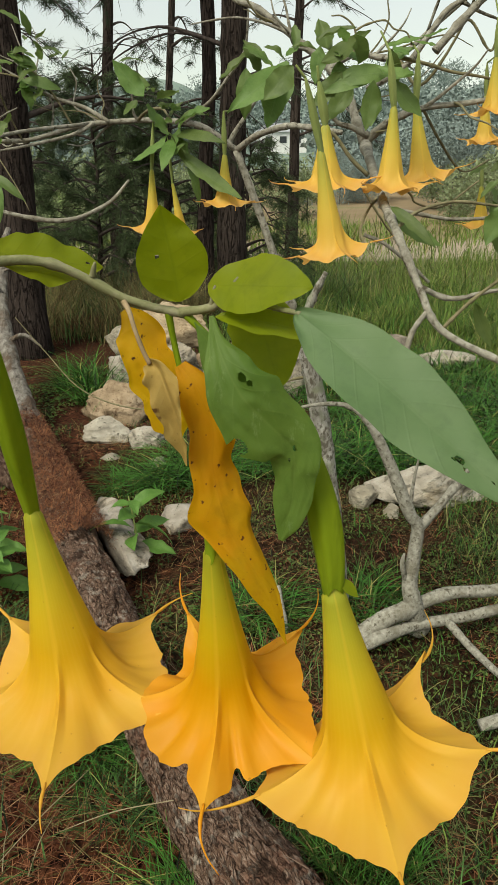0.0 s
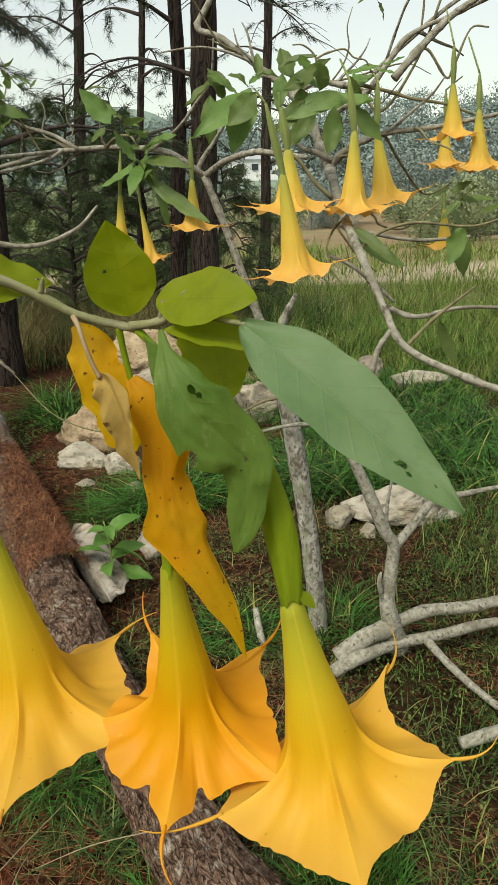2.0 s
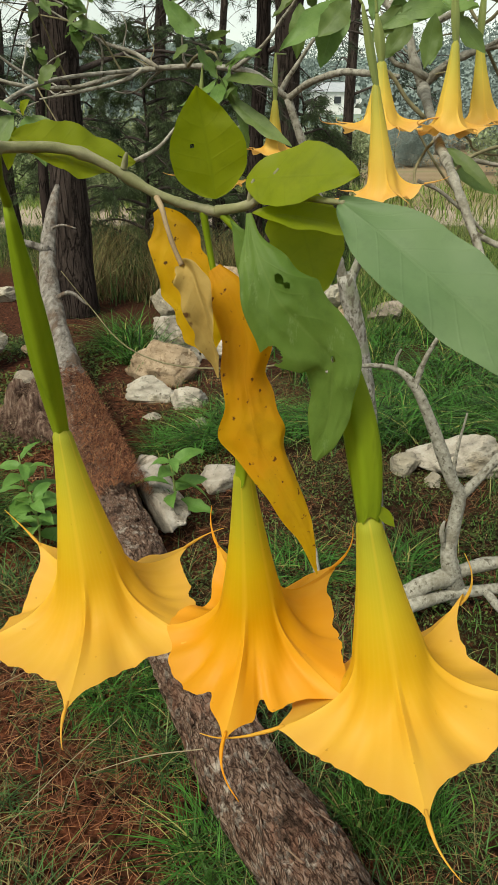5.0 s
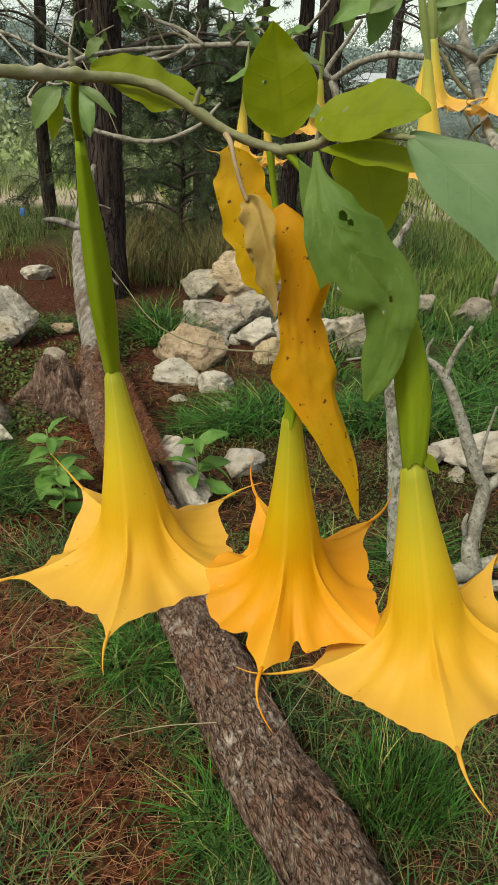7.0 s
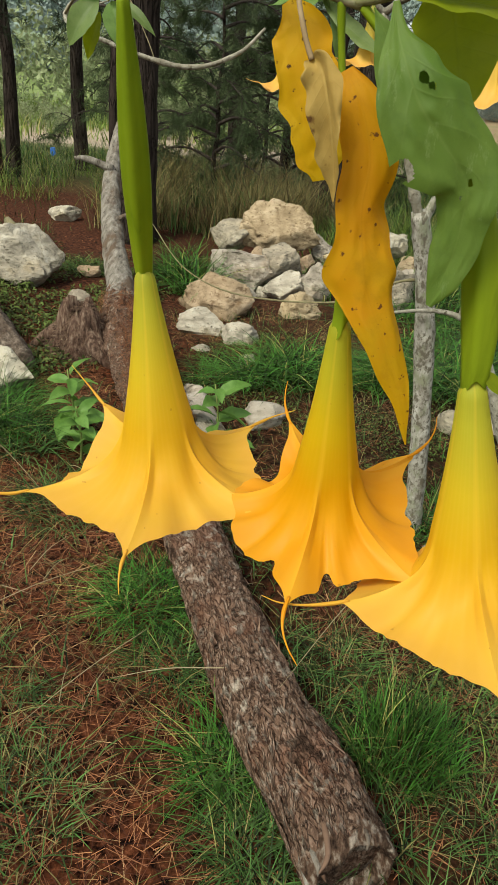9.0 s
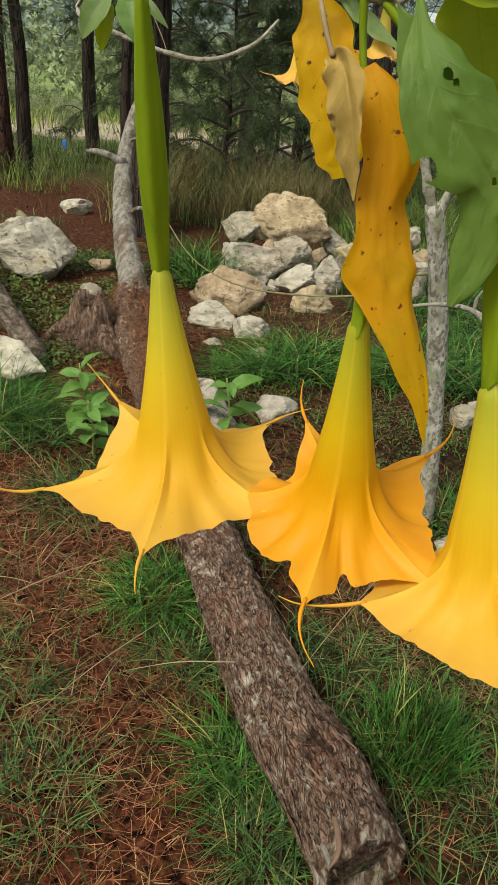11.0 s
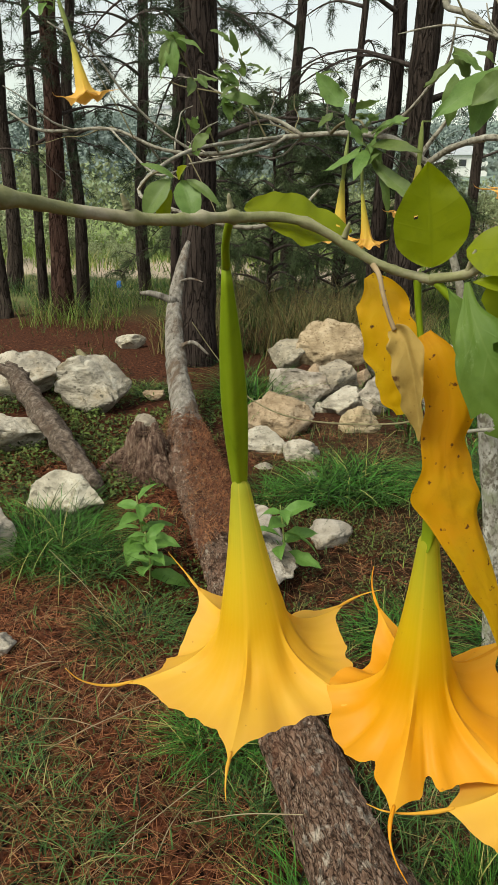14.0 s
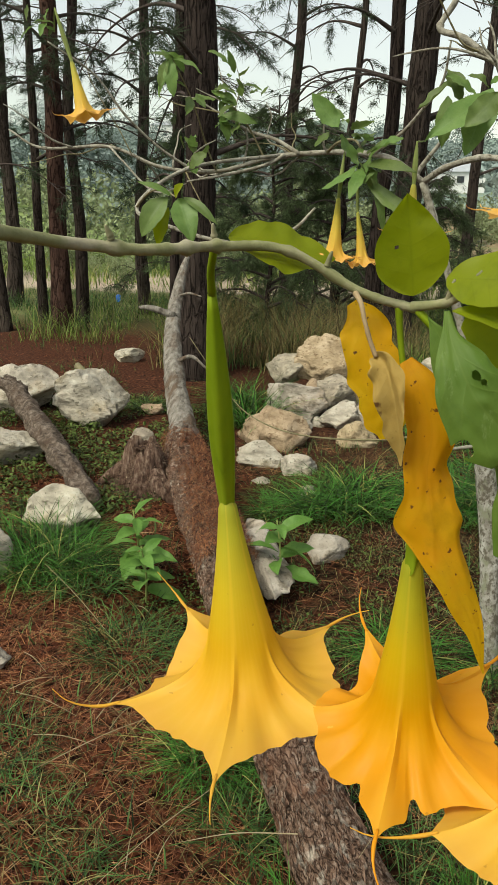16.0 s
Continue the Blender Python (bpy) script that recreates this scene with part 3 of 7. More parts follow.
def corolla_mesh(L, lobes, r0, r1, mouth, seed=0, na=110, nu=34, curl=0.03, neck=0.55, hang=1.0, cuts=()):
    """A trumpet hanging down from the origin. lobes: (degrees round, reach, height of the tip over the rim, rise, length and sideways sway of its thread). cuts: (degrees, width, depth) of notches in the rim."""
    lobes = sorted((q[0] % 360, *q[1:4], q[4] if len(q) > 4 else 1.0, q[5] if len(q) > 5 else 0.5 * math.sin(q[0] * 1.7 + seed)) for q in lobes)
    rnd = random.Random(seed)
    dents = [(rnd.uniform(0, 360), rnd.uniform(2.0, 4.5), rnd.uniform(0.03, 0.09)) for _ in range(9)]
    sh = Shape()

    def edge(a):
        """Reach of the skirt and of its point, lift and sharpness of the rim at angle a."""
        rim = mouth * (1 - 0.27 * max(0.0, math.sin(radians(a))) ** 0.7)
        reach, point, lift, sharp = rim, 0.0, 0.0, 0.0
        k = len(lobes)
        for i in range(k):
            a0, a1 = lobes[i][0], lobes[(i + 1) % k][0]
            span = (a1 - a0) % 360
            f = ((a - a0) % 360) / span
            if f <= 1:
                for q, g in ((lobes[i], f), (lobes[(i + 1) % k], 1 - f)):
                    s = max(0.0, 1 - g / 0.56)
                    soft = s * s * (3 - 2 * s)
                    reach += (1.07 * q[1] - rim) * (0.18 * soft + 0.16 * soft ** 2.5)
                    point += (1.07 * q[1] - rim) * (0.38 * s ** 7 + 0.28 * s ** 16)
                    lift += q[2] * s ** 1.8
                    sharp = max(sharp, s)
                break
        return reach, point, lift, sharp

    # more points where the lobes are pointed
    angles, around = [], []
    k = len(lobes)
    per = na // k
    for i in range(k):
        a0, span = lobes[i][0], (lobes[(i + 1) % k][0] - lobes[i][0]) % 360
        for j in range(per):
            f = j / per
            f = f - 0.148 * math.sin(2 * math.pi * f)
            angles.append(a0 + span * f)
            around.append((i + f) / k)
    rows, uvs = [], []
    for i in range(nu + 1):
        u = i / nu
        row, uvr = [], []
        for j, a in enumerate(angles):
            reach, point, lift, sharp = edge(a)
            soft = sharp * sharp * (3 - 2 * sharp)
            ruffle = noise.noise(Vector((a * 0.055, seed * 4.1, 0.3)))
            reach *= 1 + (0.07 * ruffle + 0.035 * noise.noise(Vector((a * 0.21, seed * 2.3, 1.7)))) * (1 - sharp ** 3) * u ** 4
            for da, dw, dd in dents:
                reach *= 1 - dd * math.exp(-(((a - da + 180) % 360 - 180) / dw) ** 2) * (1 - sharp) * u ** 8
            for da, dw, dd in cuts:
                reach *= 1 - dd * math.exp(-(((a - da + 180) % 360 - 180) / dw) ** 4) * u ** 6
            if u < neck:
                s = u / neck
                r = r0 + (r1 - r0) * (0.72 * s + 0.28 * s ** 2.2)
                r *= 1 - 0.5 * max(0.0, 1 - s / 0.07)
                z = -L * 0.70 * s
                r *= 1 + 0.02 * s ** 1.5 * (soft - 0.45) + 0.010 * noise.noise(Vector((a * 0.03, u * 4, seed)))
            else:
                s = (u - neck) / (1 - neck)
                rn = r1 * (1 + 0.02 * (soft - 0.45))
                open_ = (0.44 - 0.24 * soft) * s + (0.56 + 0.24 * soft) * s ** 2.4
                r = rn + (reach - rn) * open_ + point * s ** 5 + 0.0010 * math.exp(-((1 - sharp) / 0.15) ** 2) * math.sin(math.pi * s ** 0.7)
                z = -L * 0.70 - L * 0.30 * (math.sin(s * math.pi / 2) ** (0.95 - 0.1 * sharp)) * (1 - 0.12 * sharp) + lift * s ** 2.2
                z += -0.004 * s * (1 - sharp) * hang + 0.006 * s * s * ruffle + 0.0035 * max(0.0, sharp - 0.86) / 0.14 * math.sin(math.pi * min(1.0, s * 1.1))
                r += 0.0022 * math.sin(s * 5 + a * 0.12 + seed) * s
            ar = radians(a)
            row.append((r * math.cos(ar), r * math.sin(ar), z))
            uvr.append((u, around[j]))
        rows.append(row)
        uvs.append(uvr)
    sh.grid(rows, uvs, ring=True)
    for a, r, z, d, ln, sw in lobes:
        j = min(range(len(angles)), key=lambda q: abs((angles[q] - a + 180) % 360 - 180))
        p = Vector(rows[-1][j])
        out = Vector((math.cos(radians(a)), math.sin(radians(a)), 0))
        b4 = Vector(rows[-3][j])
        way = (p - b4).normalized()
        n0 = len(sh.v)
        c = curl * ln
        sway = way.cross(Vector((0, 0, 1))) * c * sw
        pts = [b4 + (p - b4) * 0.55, p + way * c * 0.12, p + way * c * 0.5 + Vector((0, 0, d * c * 0.15)) + sway * 0.2, p + way * c * 0.8 + Vector((0, 0, d * c * 0.4)) + sway * 0.7, p + way * c + Vector((0, 0, d * c * 0.75)) + sway * 1.4]
        add_tube(sh, pts, [k * min(1.0, 0.25 + ln) for k in (0.0008, 0.0011, 0.0006, 0.0004, 0.0002)], sides=6, per=5)
        for q in range(n0, len(sh.v)):
            sh.uv[q] = (0.95, 0.5)
    return sh.mesh("corolla")


def hang_pose(joint, towards):
    """The pose of a trumpet whose tube runs from joint towards the middle of its mouth."""
    d = (Vector(towards) - Vector(joint)).normalized()
    return Matrix.Translation(joint) @ Vector((0, 0, -1)).rotation_difference(d).to_matrix().to_4x4()


def calyx_mesh(top, joint, r, seed=0, bow=(0, 0, 0)):
    """A long ribbed sheath that swells in its middle and ends in a split point."""
    t, j = Vector(top), Vector(joint)
    sh = Shape()
    rows = []
    n = 16
    d = (j - t).normalized()
    side = d.cross(Vector((0, 1, 0))).normalized()
    other = side.cross(d)
    for i in range(n + 1):
        u = i / n
        p = t + (j - t) * (u * 1.06) + Vector(bow) * (4 * u * (1 - u))
        rr = r * (0.30 + 0.70 * math.sin(min(1, u * 1.7) * math.pi / 2)) * (1 - 0.36 * max(0, (u - 0.60) / 0.40) ** 1.4)
        rows.append([p + (side * math.cos(a) + other * math.sin(a)) * rr * (1 + 0.10 * math.cos(5 * a + seed)) + d * (r * u ** 6 * (0.5 * math.cos(2 * a + seed * 2.1) + 0.35 * math.cos(a + seed * 1.3))) for a in (2 * math.pi * k / 20 for k in range(20))])
    base = sh.grid(rows, ring=True)
    sh.cap(base, 20, t, 0, True)
    return sh.mesh("calyx")


def flower(parent, top, joint, towards, L, lobes, material, stalk=None, r0=0.0075, r1=0.024, mouth=0.058, calyx_r=0.0095, calyx_mat=None, label="", seed=0, curl=0.03, bow=(0, 0, 0), na=110, nu=34, cuts=()):
    m = hang_pose(joint, towards)
    c = part("flower", corolla_mesh(L, lobes, r0, r1, mouth, seed, na, nu, curl, cuts=cuts), material, parent, label, m)
    part("calyx", calyx_mesh(top, joint, calyx_r, seed, bow), calyx_mat or M_CALYX, c, "long green sheath")
    if stalk:
        part("stalk", tube_mesh("stalk", [*stalk, top], [calyx_r * 0.27] * len(stalk) + [calyx_r * 0.33], sides=8), calyx_mat or M_CALYX, c)
    return c


# ---------------------------------------------------------------- ground
def ground_height(x, y):
    """Nearly level by the flowers; beyond the field it climbs to wooded hills."""
    d = math.hypot(x, y)
    h = 0.025 * noise.fractal(Vector((x * 0.9, y * 0.9, 2.2)), 0.9, 2.0, 4) * min(1.0, 0.35 + d / 6)
    if d > 60 and y > 0:
        ridge = 0.5 + 0.5 * noise.noise(Vector((x / (d + 1) * 3.2 + 4.0, 0.7, 0.1)))
        far = min(1.0, (d - 60) / 360)
        h += (38 + 26 * ridge) * far ** 1.25 + 0.03 * d * far * noise.fractal(Vector((x * 0.012, y * 0.012, 5.0)), 0.9, 2.0, 3)
    return h


def spread(lo, hi, fine_lo, fine_hi, step, grow=1.18):
    mid = list(np.arange(fine_lo, fine_hi + step / 2, step))
    up, s = [mid[-1]], step
    while up[-1] < hi:
        s *= grow
        up.append(up[-1] + s)
    down, s = [mid[0]], step
    while down[-1] > lo:
        s *= grow
        down.append(down[-1] - s)
    return down[:0:-1] + mid + up[1:]


def build_ground():
    xs, ys = spread(-900, 900, -4.0, 2.6, 0.06, 1.10), spread(-300, 900, 0.2, 7.4, 0.06, 1.10)
    sh = Shape()
    sh.grid([[(x, y, ground_height(x, y)) for x in xs] for y in ys])
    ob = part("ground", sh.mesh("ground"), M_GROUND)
    tagged(ob, "red-brown soil with needle litter, turf and distant fields", "ground", kind="structure")


build_ground()


# ---------------------------------------------------------------- far things
def box_part(name, parent, material, lo, hi, label="", m=None):
    sh = Shape()
    (x0, y0, z0), (x1, y1, z1) = lo, hi
    sh.v = [(x, y, z) for z in (z0, z1) for y in (y0, y1) for x in (x0, x1)]
    sh.uv = [(0, 0)] * 8
    sh.f = [(0, 2, 3, 1), (4, 5, 7, 6), (0, 1, 5, 4), (2, 6, 7, 3), (0, 4, 6, 2), (1, 3, 7, 5)]
    return part(name, sh.mesh(name, False), material, parent, label, m)


def house(at, w, d, h, turn, label):
    t = thing("house", at, label, "house")
    m = Matrix.Translation(at) @ pose(0, 0, 0, 0, 0, turn)
    wall = box_part("wall", t, M_WALL, (-w / 2, -d / 2, -2.5), (w / 2, d / 2, h), m=m)
    sh = Shape()
    e = 0.5
    sh.v = [(-w / 2 - e, -d / 2 - e, h), (w / 2 + e, -d / 2 - e, h), (w / 2 + e, d / 2 + e, h), (-w / 2 - e, d / 2 + e, h), (-w / 4, 0, h + 1.9), (w / 4, 0, h + 1.9)]
    sh.uv = [(0, 0)] * 6
    sh.f = [(0, 1, 5, 4), (1, 2, 5), (2, 3, 4, 5), (3, 0, 4), (3, 2, 1, 0)]
    part("roof", sh.mesh("roof", False), M_ROOF, t, "hipped grey sheet roof", m)
    for k in range(3):
        x = (k - 1) * w * 0.3
        win = box_part("window", wall, M_WALL, (x - 0.8, -d / 2 - 0.12, 0.9), (x + 0.8, -d / 2 - 0.003, 2.3), m=m)
        box_part("pane", wall, M_DARK, (x - 0.68, -d / 2 - 0.16, 1.0), (x + 0.68, -d / 2 - 0.123, 2.2), m=m)


house((9.3, 150, ground_height(9.3, 150) + 0.6), 9.5, 7, 3.0, 8, "white single-storey house with a grey hipped roof")
house((-72, 300, ground_height(-72, 300) + 0.5), 16, 9, 5.5, -12, "large pale house on the far hillside")
house((-98, 290, ground_height(-98, 290) + 0.5), 12, 9, 5.0, 10, "pale house among trees on the far hillside")


def leaf_cloud(rng, centres, radii, per, size):
    """Many small quads scattered on the outer parts of the clumps."""
    n = len(centres) * per
    c = np.repeat(np.array(centres), per, axis=0)
    r = np.repeat(np.array(radii), per, axis=0)
    d = rng.normal(size=(n, 3))
    d /= np.linalg.norm(d, axis=1)[:, None]
    p = c + d * r * rng.uniform(0.55, 1.05, (n, 1))
    a = rng.normal(size=(n, 3))
    a /= np.linalg.norm(a, axis=1)[:, None]
    b = np.cross(a, d + 1e-3)
    b /= np.linalg.norm(b, axis=1)[:, None]
    s = (size * rng.uniform(0.6, 1.4, (n, 1)))
    V = np.stack([p - a * s, p - b * s * 0.5, p + a * s, p + b * s * 0.5], axis=1).reshape(-1, 3)
    return V, np.arange(n * 4).reshape(-1, 4)


def far_wood():
    rng = np.random.default_rng(5)
    cs, rs = [], []
    for k in range(360):
        y = rng.uniform(66, 300)
        x = y * rng.uniform(-0.75, 0.75)
        if abs(x - y * 0.062) < 7 and y < 150:
            continue
        s = rng.uniform(2.0, 4.2) * (0.6 + y / 170)
        g = ground_height(x, y)
        for q in range(7):
            cs.append((x + rng.normal() * s * 0.45, y + rng.normal() * s * 0.45, g + s * rng.uniform(0.3, 1.5)))
            rs.append((s * 0.5, s * 0.5, s * 0.42))
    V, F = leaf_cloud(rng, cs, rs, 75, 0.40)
    ob = part("far_trees", soup_mesh("far_trees", V, F, smooth=False), M_HAZY_LEAF)
    tagged(ob, "hazy distant trees on the hillside", "trees", kind="stuff")


far_wood()


def bush(x, y, s, seed, material=None, label="hazy green roadside bush in long grass", per=330, size=0.034):
    rng = np.random.default_rng(seed)
    t = thing("bush", (x, y, 0), label, "bush", "bushes")
    cs = [(x + rng.normal() * s * 0.5, y + rng.normal() * s * 0.5, s * rng.uniform(0.2, 0.95)) for _ in range(14)]
    V, F = leaf_cloud(rng, cs, [(s * 0.34,) * 3] * 14, per, size * s)
    part("stem", tube_mesh("stem", [(x, y, -0.05), (x + 0.05, y, s * 0.4), (x, y, s * 0.8)], [0.04, 0.03, 0.01], sides=6), M_LIMB, t)
    part("crown", soup_mesh("crown", V, F, smooth=False), material or M_HAZY_BUSH, t)


for k, (x, y, s) in enumerate([(-9.5, 19.0, 0.9), (-7.2, 17.6, 0.6), (-5.0, 18.5, 0.8), (-3.0, 20.0, 1.6), (-11.5, 17.0, 1.8), (-6.2, 22.0, 2.2), (-1.0, 22.5, 1.8), (9.0, 30.0, 2.2), (13.0, 34.0, 2.6), (-13.0, 26.0, 3.0), (4.0, 40.0, 2.5), (16.0, 42.0, 3.2), (-9.0, 30.0, 2.6), (-4.0, 34.0, 3.0)]):
    bush(x, y, s, 300 + k)

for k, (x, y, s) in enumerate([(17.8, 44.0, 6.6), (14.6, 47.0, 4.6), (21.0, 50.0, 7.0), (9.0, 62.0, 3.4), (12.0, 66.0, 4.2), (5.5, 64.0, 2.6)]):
    bush(x, y, s, 340 + k, M_HAZY_LEAF, "tall blue-grey hazy tree mass at the field's edge", 1000, 0.016)


# ---------------------------------------------------------------- pines
def needles(rng, places, ways, per, length, width, droop=0.25):
    n = len(places) * per
    p = np.repeat(np.asarray(places), per, axis=0)
    w = np.repeat(np.asarray(ways), per, axis=0)
    d = w * 0.7 + rng.normal(size=(n, 3)) * 0.62
    d[:, 2] -= droop
    d /= np.linalg.norm(d, axis=1)[:, None]
    side = np.cross(d, rng.normal(size=(n, 3)))
    side /= np.linalg.norm(side, axis=1)[:, None]
    p = p + rng.normal(size=(n, 3)) * 0.012
    L = length * rng.uniform(0.6, 1.15, (n, 1))
    V = np.stack([p - side * width / 2, p + side * width / 2, p + d * L], axis=1).reshape(-1, 3)
    return V, np.arange(n * 3).reshape(-1, 3)


def pine(at, height, r, top_shift, seed, z0, limbs, reach, bark=None, tufts=5, per=18, droop=0.3, label="tall pine with dark furrowed bark and drooping needles", needle_mat=None, name="pine_tree", twigs=10, sparse=0.0, quarter=None, needle=0.135):
    rng = np.random.default_rng(seed)
    t = thing(name, at, label, "tree", "pines")
    base = np.array(at, float)
    bends = [(0, 0, -0.12)]
    for k in range(1, 8):
        u = k / 7
        bends.append((top_shift[0] * u + rng.normal() * 0.04, top_shift[1] * u + rng.normal() * 0.04, height * u))
    pts = [tuple(base + np.array(b)) for b in bends]
    rad = [r * 1.25] + [r * (1 - 0.75 * (k / 7) ** 1.2) for k in range(1, 8)]
    sh = Shape()
    line = add_tube(sh, pts, rad, sides=22, per=9, rough=0.16, seed=seed)
    part("trunk", sh.mesh("trunk"), bark or M_PINE, t)
    P, W = [], []
    for k in range(limbs):
        u = (k + rng.uniform(0.2, 0.8)) / limbs
        z = z0 + (height * 0.96 - z0) * u
        i = min(len(line) - 1, int(z / height * (len(line) - 1)))
        o = line[i][:3]
        az = k * 2.4 + rng.normal() * 0.5
        if quarter:
            az = radians(rng.uniform(*quarter))
        ln = reach * (1.05 - 0.6 * u) * rng.uniform(0.6, 1.15)
        out = np.array((math.cos(az), math.sin(az), 0))
        lp = [o, o + out * ln * 0.35 + (0, 0, 0.10 * ln), o + out * ln * 0.7 + (0, 0, 0.02 * ln) + rng.normal(size=3) * 0.04, o + out * ln + (0, 0, -droop * ln * 0.6) + rng.normal(size=3) * 0.05]
        ls = Shape()
        limb = add_tube(ls, lp, [0.020 + 0.006 * ln, 0.014, 0.009, 0.004], sides=6, per=5, seed=seed + k)
        for q in range(twigs):
            s = rng.uniform(0.3, 1.0)
            a = limb[int(s * (len(limb) - 1))][:3]
            tw = az + rng.choice([-1, 1]) * rng.uniform(0.4, 1.3)
            tl = ln * rng.uniform(0.15, 0.4)
            way = np.array((math.cos(tw), math.sin(tw), rng.uniform(-0.7, 0.25)))
            mid, end = a + way * tl * 0.5 + (0, 0, 0.03), a + way * tl + (0, 0, -droop * 0.25 * tl)
            add_tube(ls, [a, mid, end], [0.006, 0.004, 0.002], sides=4, per=3)
            if rng.uniform() < sparse:
                continue
            for e in range(tufts):
                f = (e + 1) / tufts
                P.append(a + (end - a) * (0.3 + 0.7 * f) + rng.normal(size=3) * 0.02)
                W.append(way)
        part("limb", ls.mesh("limb"), M_LIMB, t)
    if P:
        V, F = needles(rng, P, np.array(W), per, needle, 0.006, droop)
        part("crown", soup_mesh("crown", V, F, smooth=False), needle_mat or M_NEEDLE, t, "tufts of long drooping needles")
    return t


pine((-1.95, 6.35, 0), 9.0, 0.165, (0.15, 0.2), 11, 2.0, 24, 2.0, label="stout pine with dark furrowed bark beside the leaning log", sparse=0.12)
pine((-4.55, 8.70, 0), 10.0, 0.125, (0.1, 0.1), 12, 2.4, 16, 1.9, M_PINE_RED, label="straight pine with reddish bark", sparse=0.3)
pine((-5.20, 9.40, 0), 9.5, 0.065, (0.1, 0.0), 13, 2.0, 15, 1.4)
pine((-4.70, 9.65, 0), 10.0, 0.085, (0.25, 0.1), 14, 2.2, 16, 1.5, sparse=0.3)
pine((-4.20, 11.0, 0), 10.5, 0.095, (0.25, 0.0), 15, 2.2, 18, 1.8, sparse=0.3)
pine((-2.60, 7.75, 0), 8.5, 0.055, (0.15, 0.1), 16, 1.5, 20, 1.3, sparse=0.2)
pine((-5.35, 8.60, 0), 9.0, 0.085, (-1.2, 0.3), 17, 2.0, 14, 1.5, label="leaning pine with dark bark")
pine((-1.05, 11.0, 0), 10.0, 0.060, (0.4, 0.0), 18, 2.2, 16, 1.5, sparse=0.7)
pine((-0.05, 8.25, 0), 10.0, 0.165, (0.2, 0.3), 19, 2.3, 16, 2.0, sparse=0.75, label="thick forked pine with nearly black bark")
pine((-0.36, 8.60, 0), 9.5, 0.095, (0.15, 0.3), 20, 2.4, 14, 1.8, sparse=0.75)
pine((-7.2, 12.0, 0), 10.0, 0.13, (0.2, 0.2), 21, 2.6, 18, 2.0, sparse=0.5)
pine((-2.3, 14.0, 0), 11.0, 0.12, (0.2, 0.2), 22, 1.6, 22, 2.2, sparse=0.5)
pine((-4.9, 15.0, 0), 11.0, 0.12, (0.2, 0.2), 24, 2.8, 16, 2.0, sparse=0.55)
pine((1.2, 15.5, 0), 11.0, 0.12, (0.3, 0.2), 23, 2.4, 18, 2.2, sparse=0.55)
for k, (x, y, h) in enumerate([(-1.75, 9.3, 3.0), (-0.85, 9.7, 2.7), (-2.9, 9.9, 3.1), (0.15, 9.9, 2.2), (-1.5, 11.8, 3.3)]):
    pine((x, y, 0), h, 0.035, (0.05, 0.05), 40 + k, 0.35, 26, 1.2, tufts=5, per=15, twigs=11, droop=0.4, needle_mat=M_NEEDLE_DARK, label="bushy young pine with dense dark needles", name="young_pine")


# ---------------------------------------------------------------- stones
def rock_mesh(sx, sy, sz, seed):
    bm = bmesh.new()
    bmesh.ops.create_icosphere(bm, subdivisions=5 if min(sx, sy) > 0.12 else 4, radius=1.0)
    rnd = random.Random(seed)
    cuts = [(Vector((rnd.gauss(0, 1), rnd.gauss(0, 1), rnd.gauss(0, 0.8))).normalized(), rnd.uniform(0.46, 0.84)) for _ in range(20)]
    for v in bm.verts:
        p = v.co.copy()
        for n, d in cuts:
            k = p.dot(n) - d
            if k > 0:
                p -= n * k * 0.98
        q = p + Vector((seed * 3.3, 0, 0))
        p *= 1 + 0.13 * noise.fractal(q * 1.2, 0.9, 2.0, 3) + 0.050 * noise.fractal(q * 4.0, 0.8, 2.0, 5) + 0.03 * math.floor(4 * noise.noise(q * 1.7 + Vector((9, 2, 5)))) / 2 - 0.10 * max(0.0, 0.13 - abs(noise.noise(q * 1.6))) * 5 - 0.04 * max(0.0, 0.18 - abs(noise.noise(q * 5.5 + Vector((3, 1, 7))))) * 4
        v.co = Vector((p.x * sx, p.y * sy, p.z * sz))
    for f in bm.faces:
        f.smooth = True
    me = bpy.data.meshes.new("rock")
    bm.to_mesh(me)
    bm.free()
    return me


def rock(x, y, sx, sy, hz, seed, material, z=0.0, turn=0.0, label="pale weathered limestone rock in the grass", tilt=0.0, group="stones"):
    """A stone whose lower part is sunk into what it lies on; hz is what stands out."""
    s = hz * 0.62
    me = rock_mesh(sx * 1.38, sy * 1.38, s * 1.30, seed)
    ob = part("rock", me, material, m=pose(x, y, z + hz - s, tilt, 0, turn))
    return tagged(ob, label, "rock", group)


PILE = "rough stone in a heap of rocks behind the grass"
rock(-0.49, 5.75, 0.286, 0.229, 0.318, 1, M_ROCK_TAN, 0.22, 10, "large tan boulder on top of a rock heap")
rock(-0.93, 5.70, 0.176, 0.141, 0.192, 2, M_ROCK_GREY, 0.17, 0, PILE)
rock(-0.46, 5.25, 0.165, 0.132, 0.251, 5, M_ROCK_GREY, 0.09, 0, "grey wedge-shaped stone in a heap of rocks")
rock(-0.75, 5.15, 0.280, 0.21, 0.320, 3, M_ROCK, 0.00, -18, "long whitish stone in a heap of rocks")
rock(-0.39, 4.95, 0.172, 0.137, 0.197, 6, M_ROCK, -0.02, 20, PILE)
rock(-0.19, 5.00, 0.129, 0.103, 0.230, 7, M_ROCK, 0.00, -10, PILE)
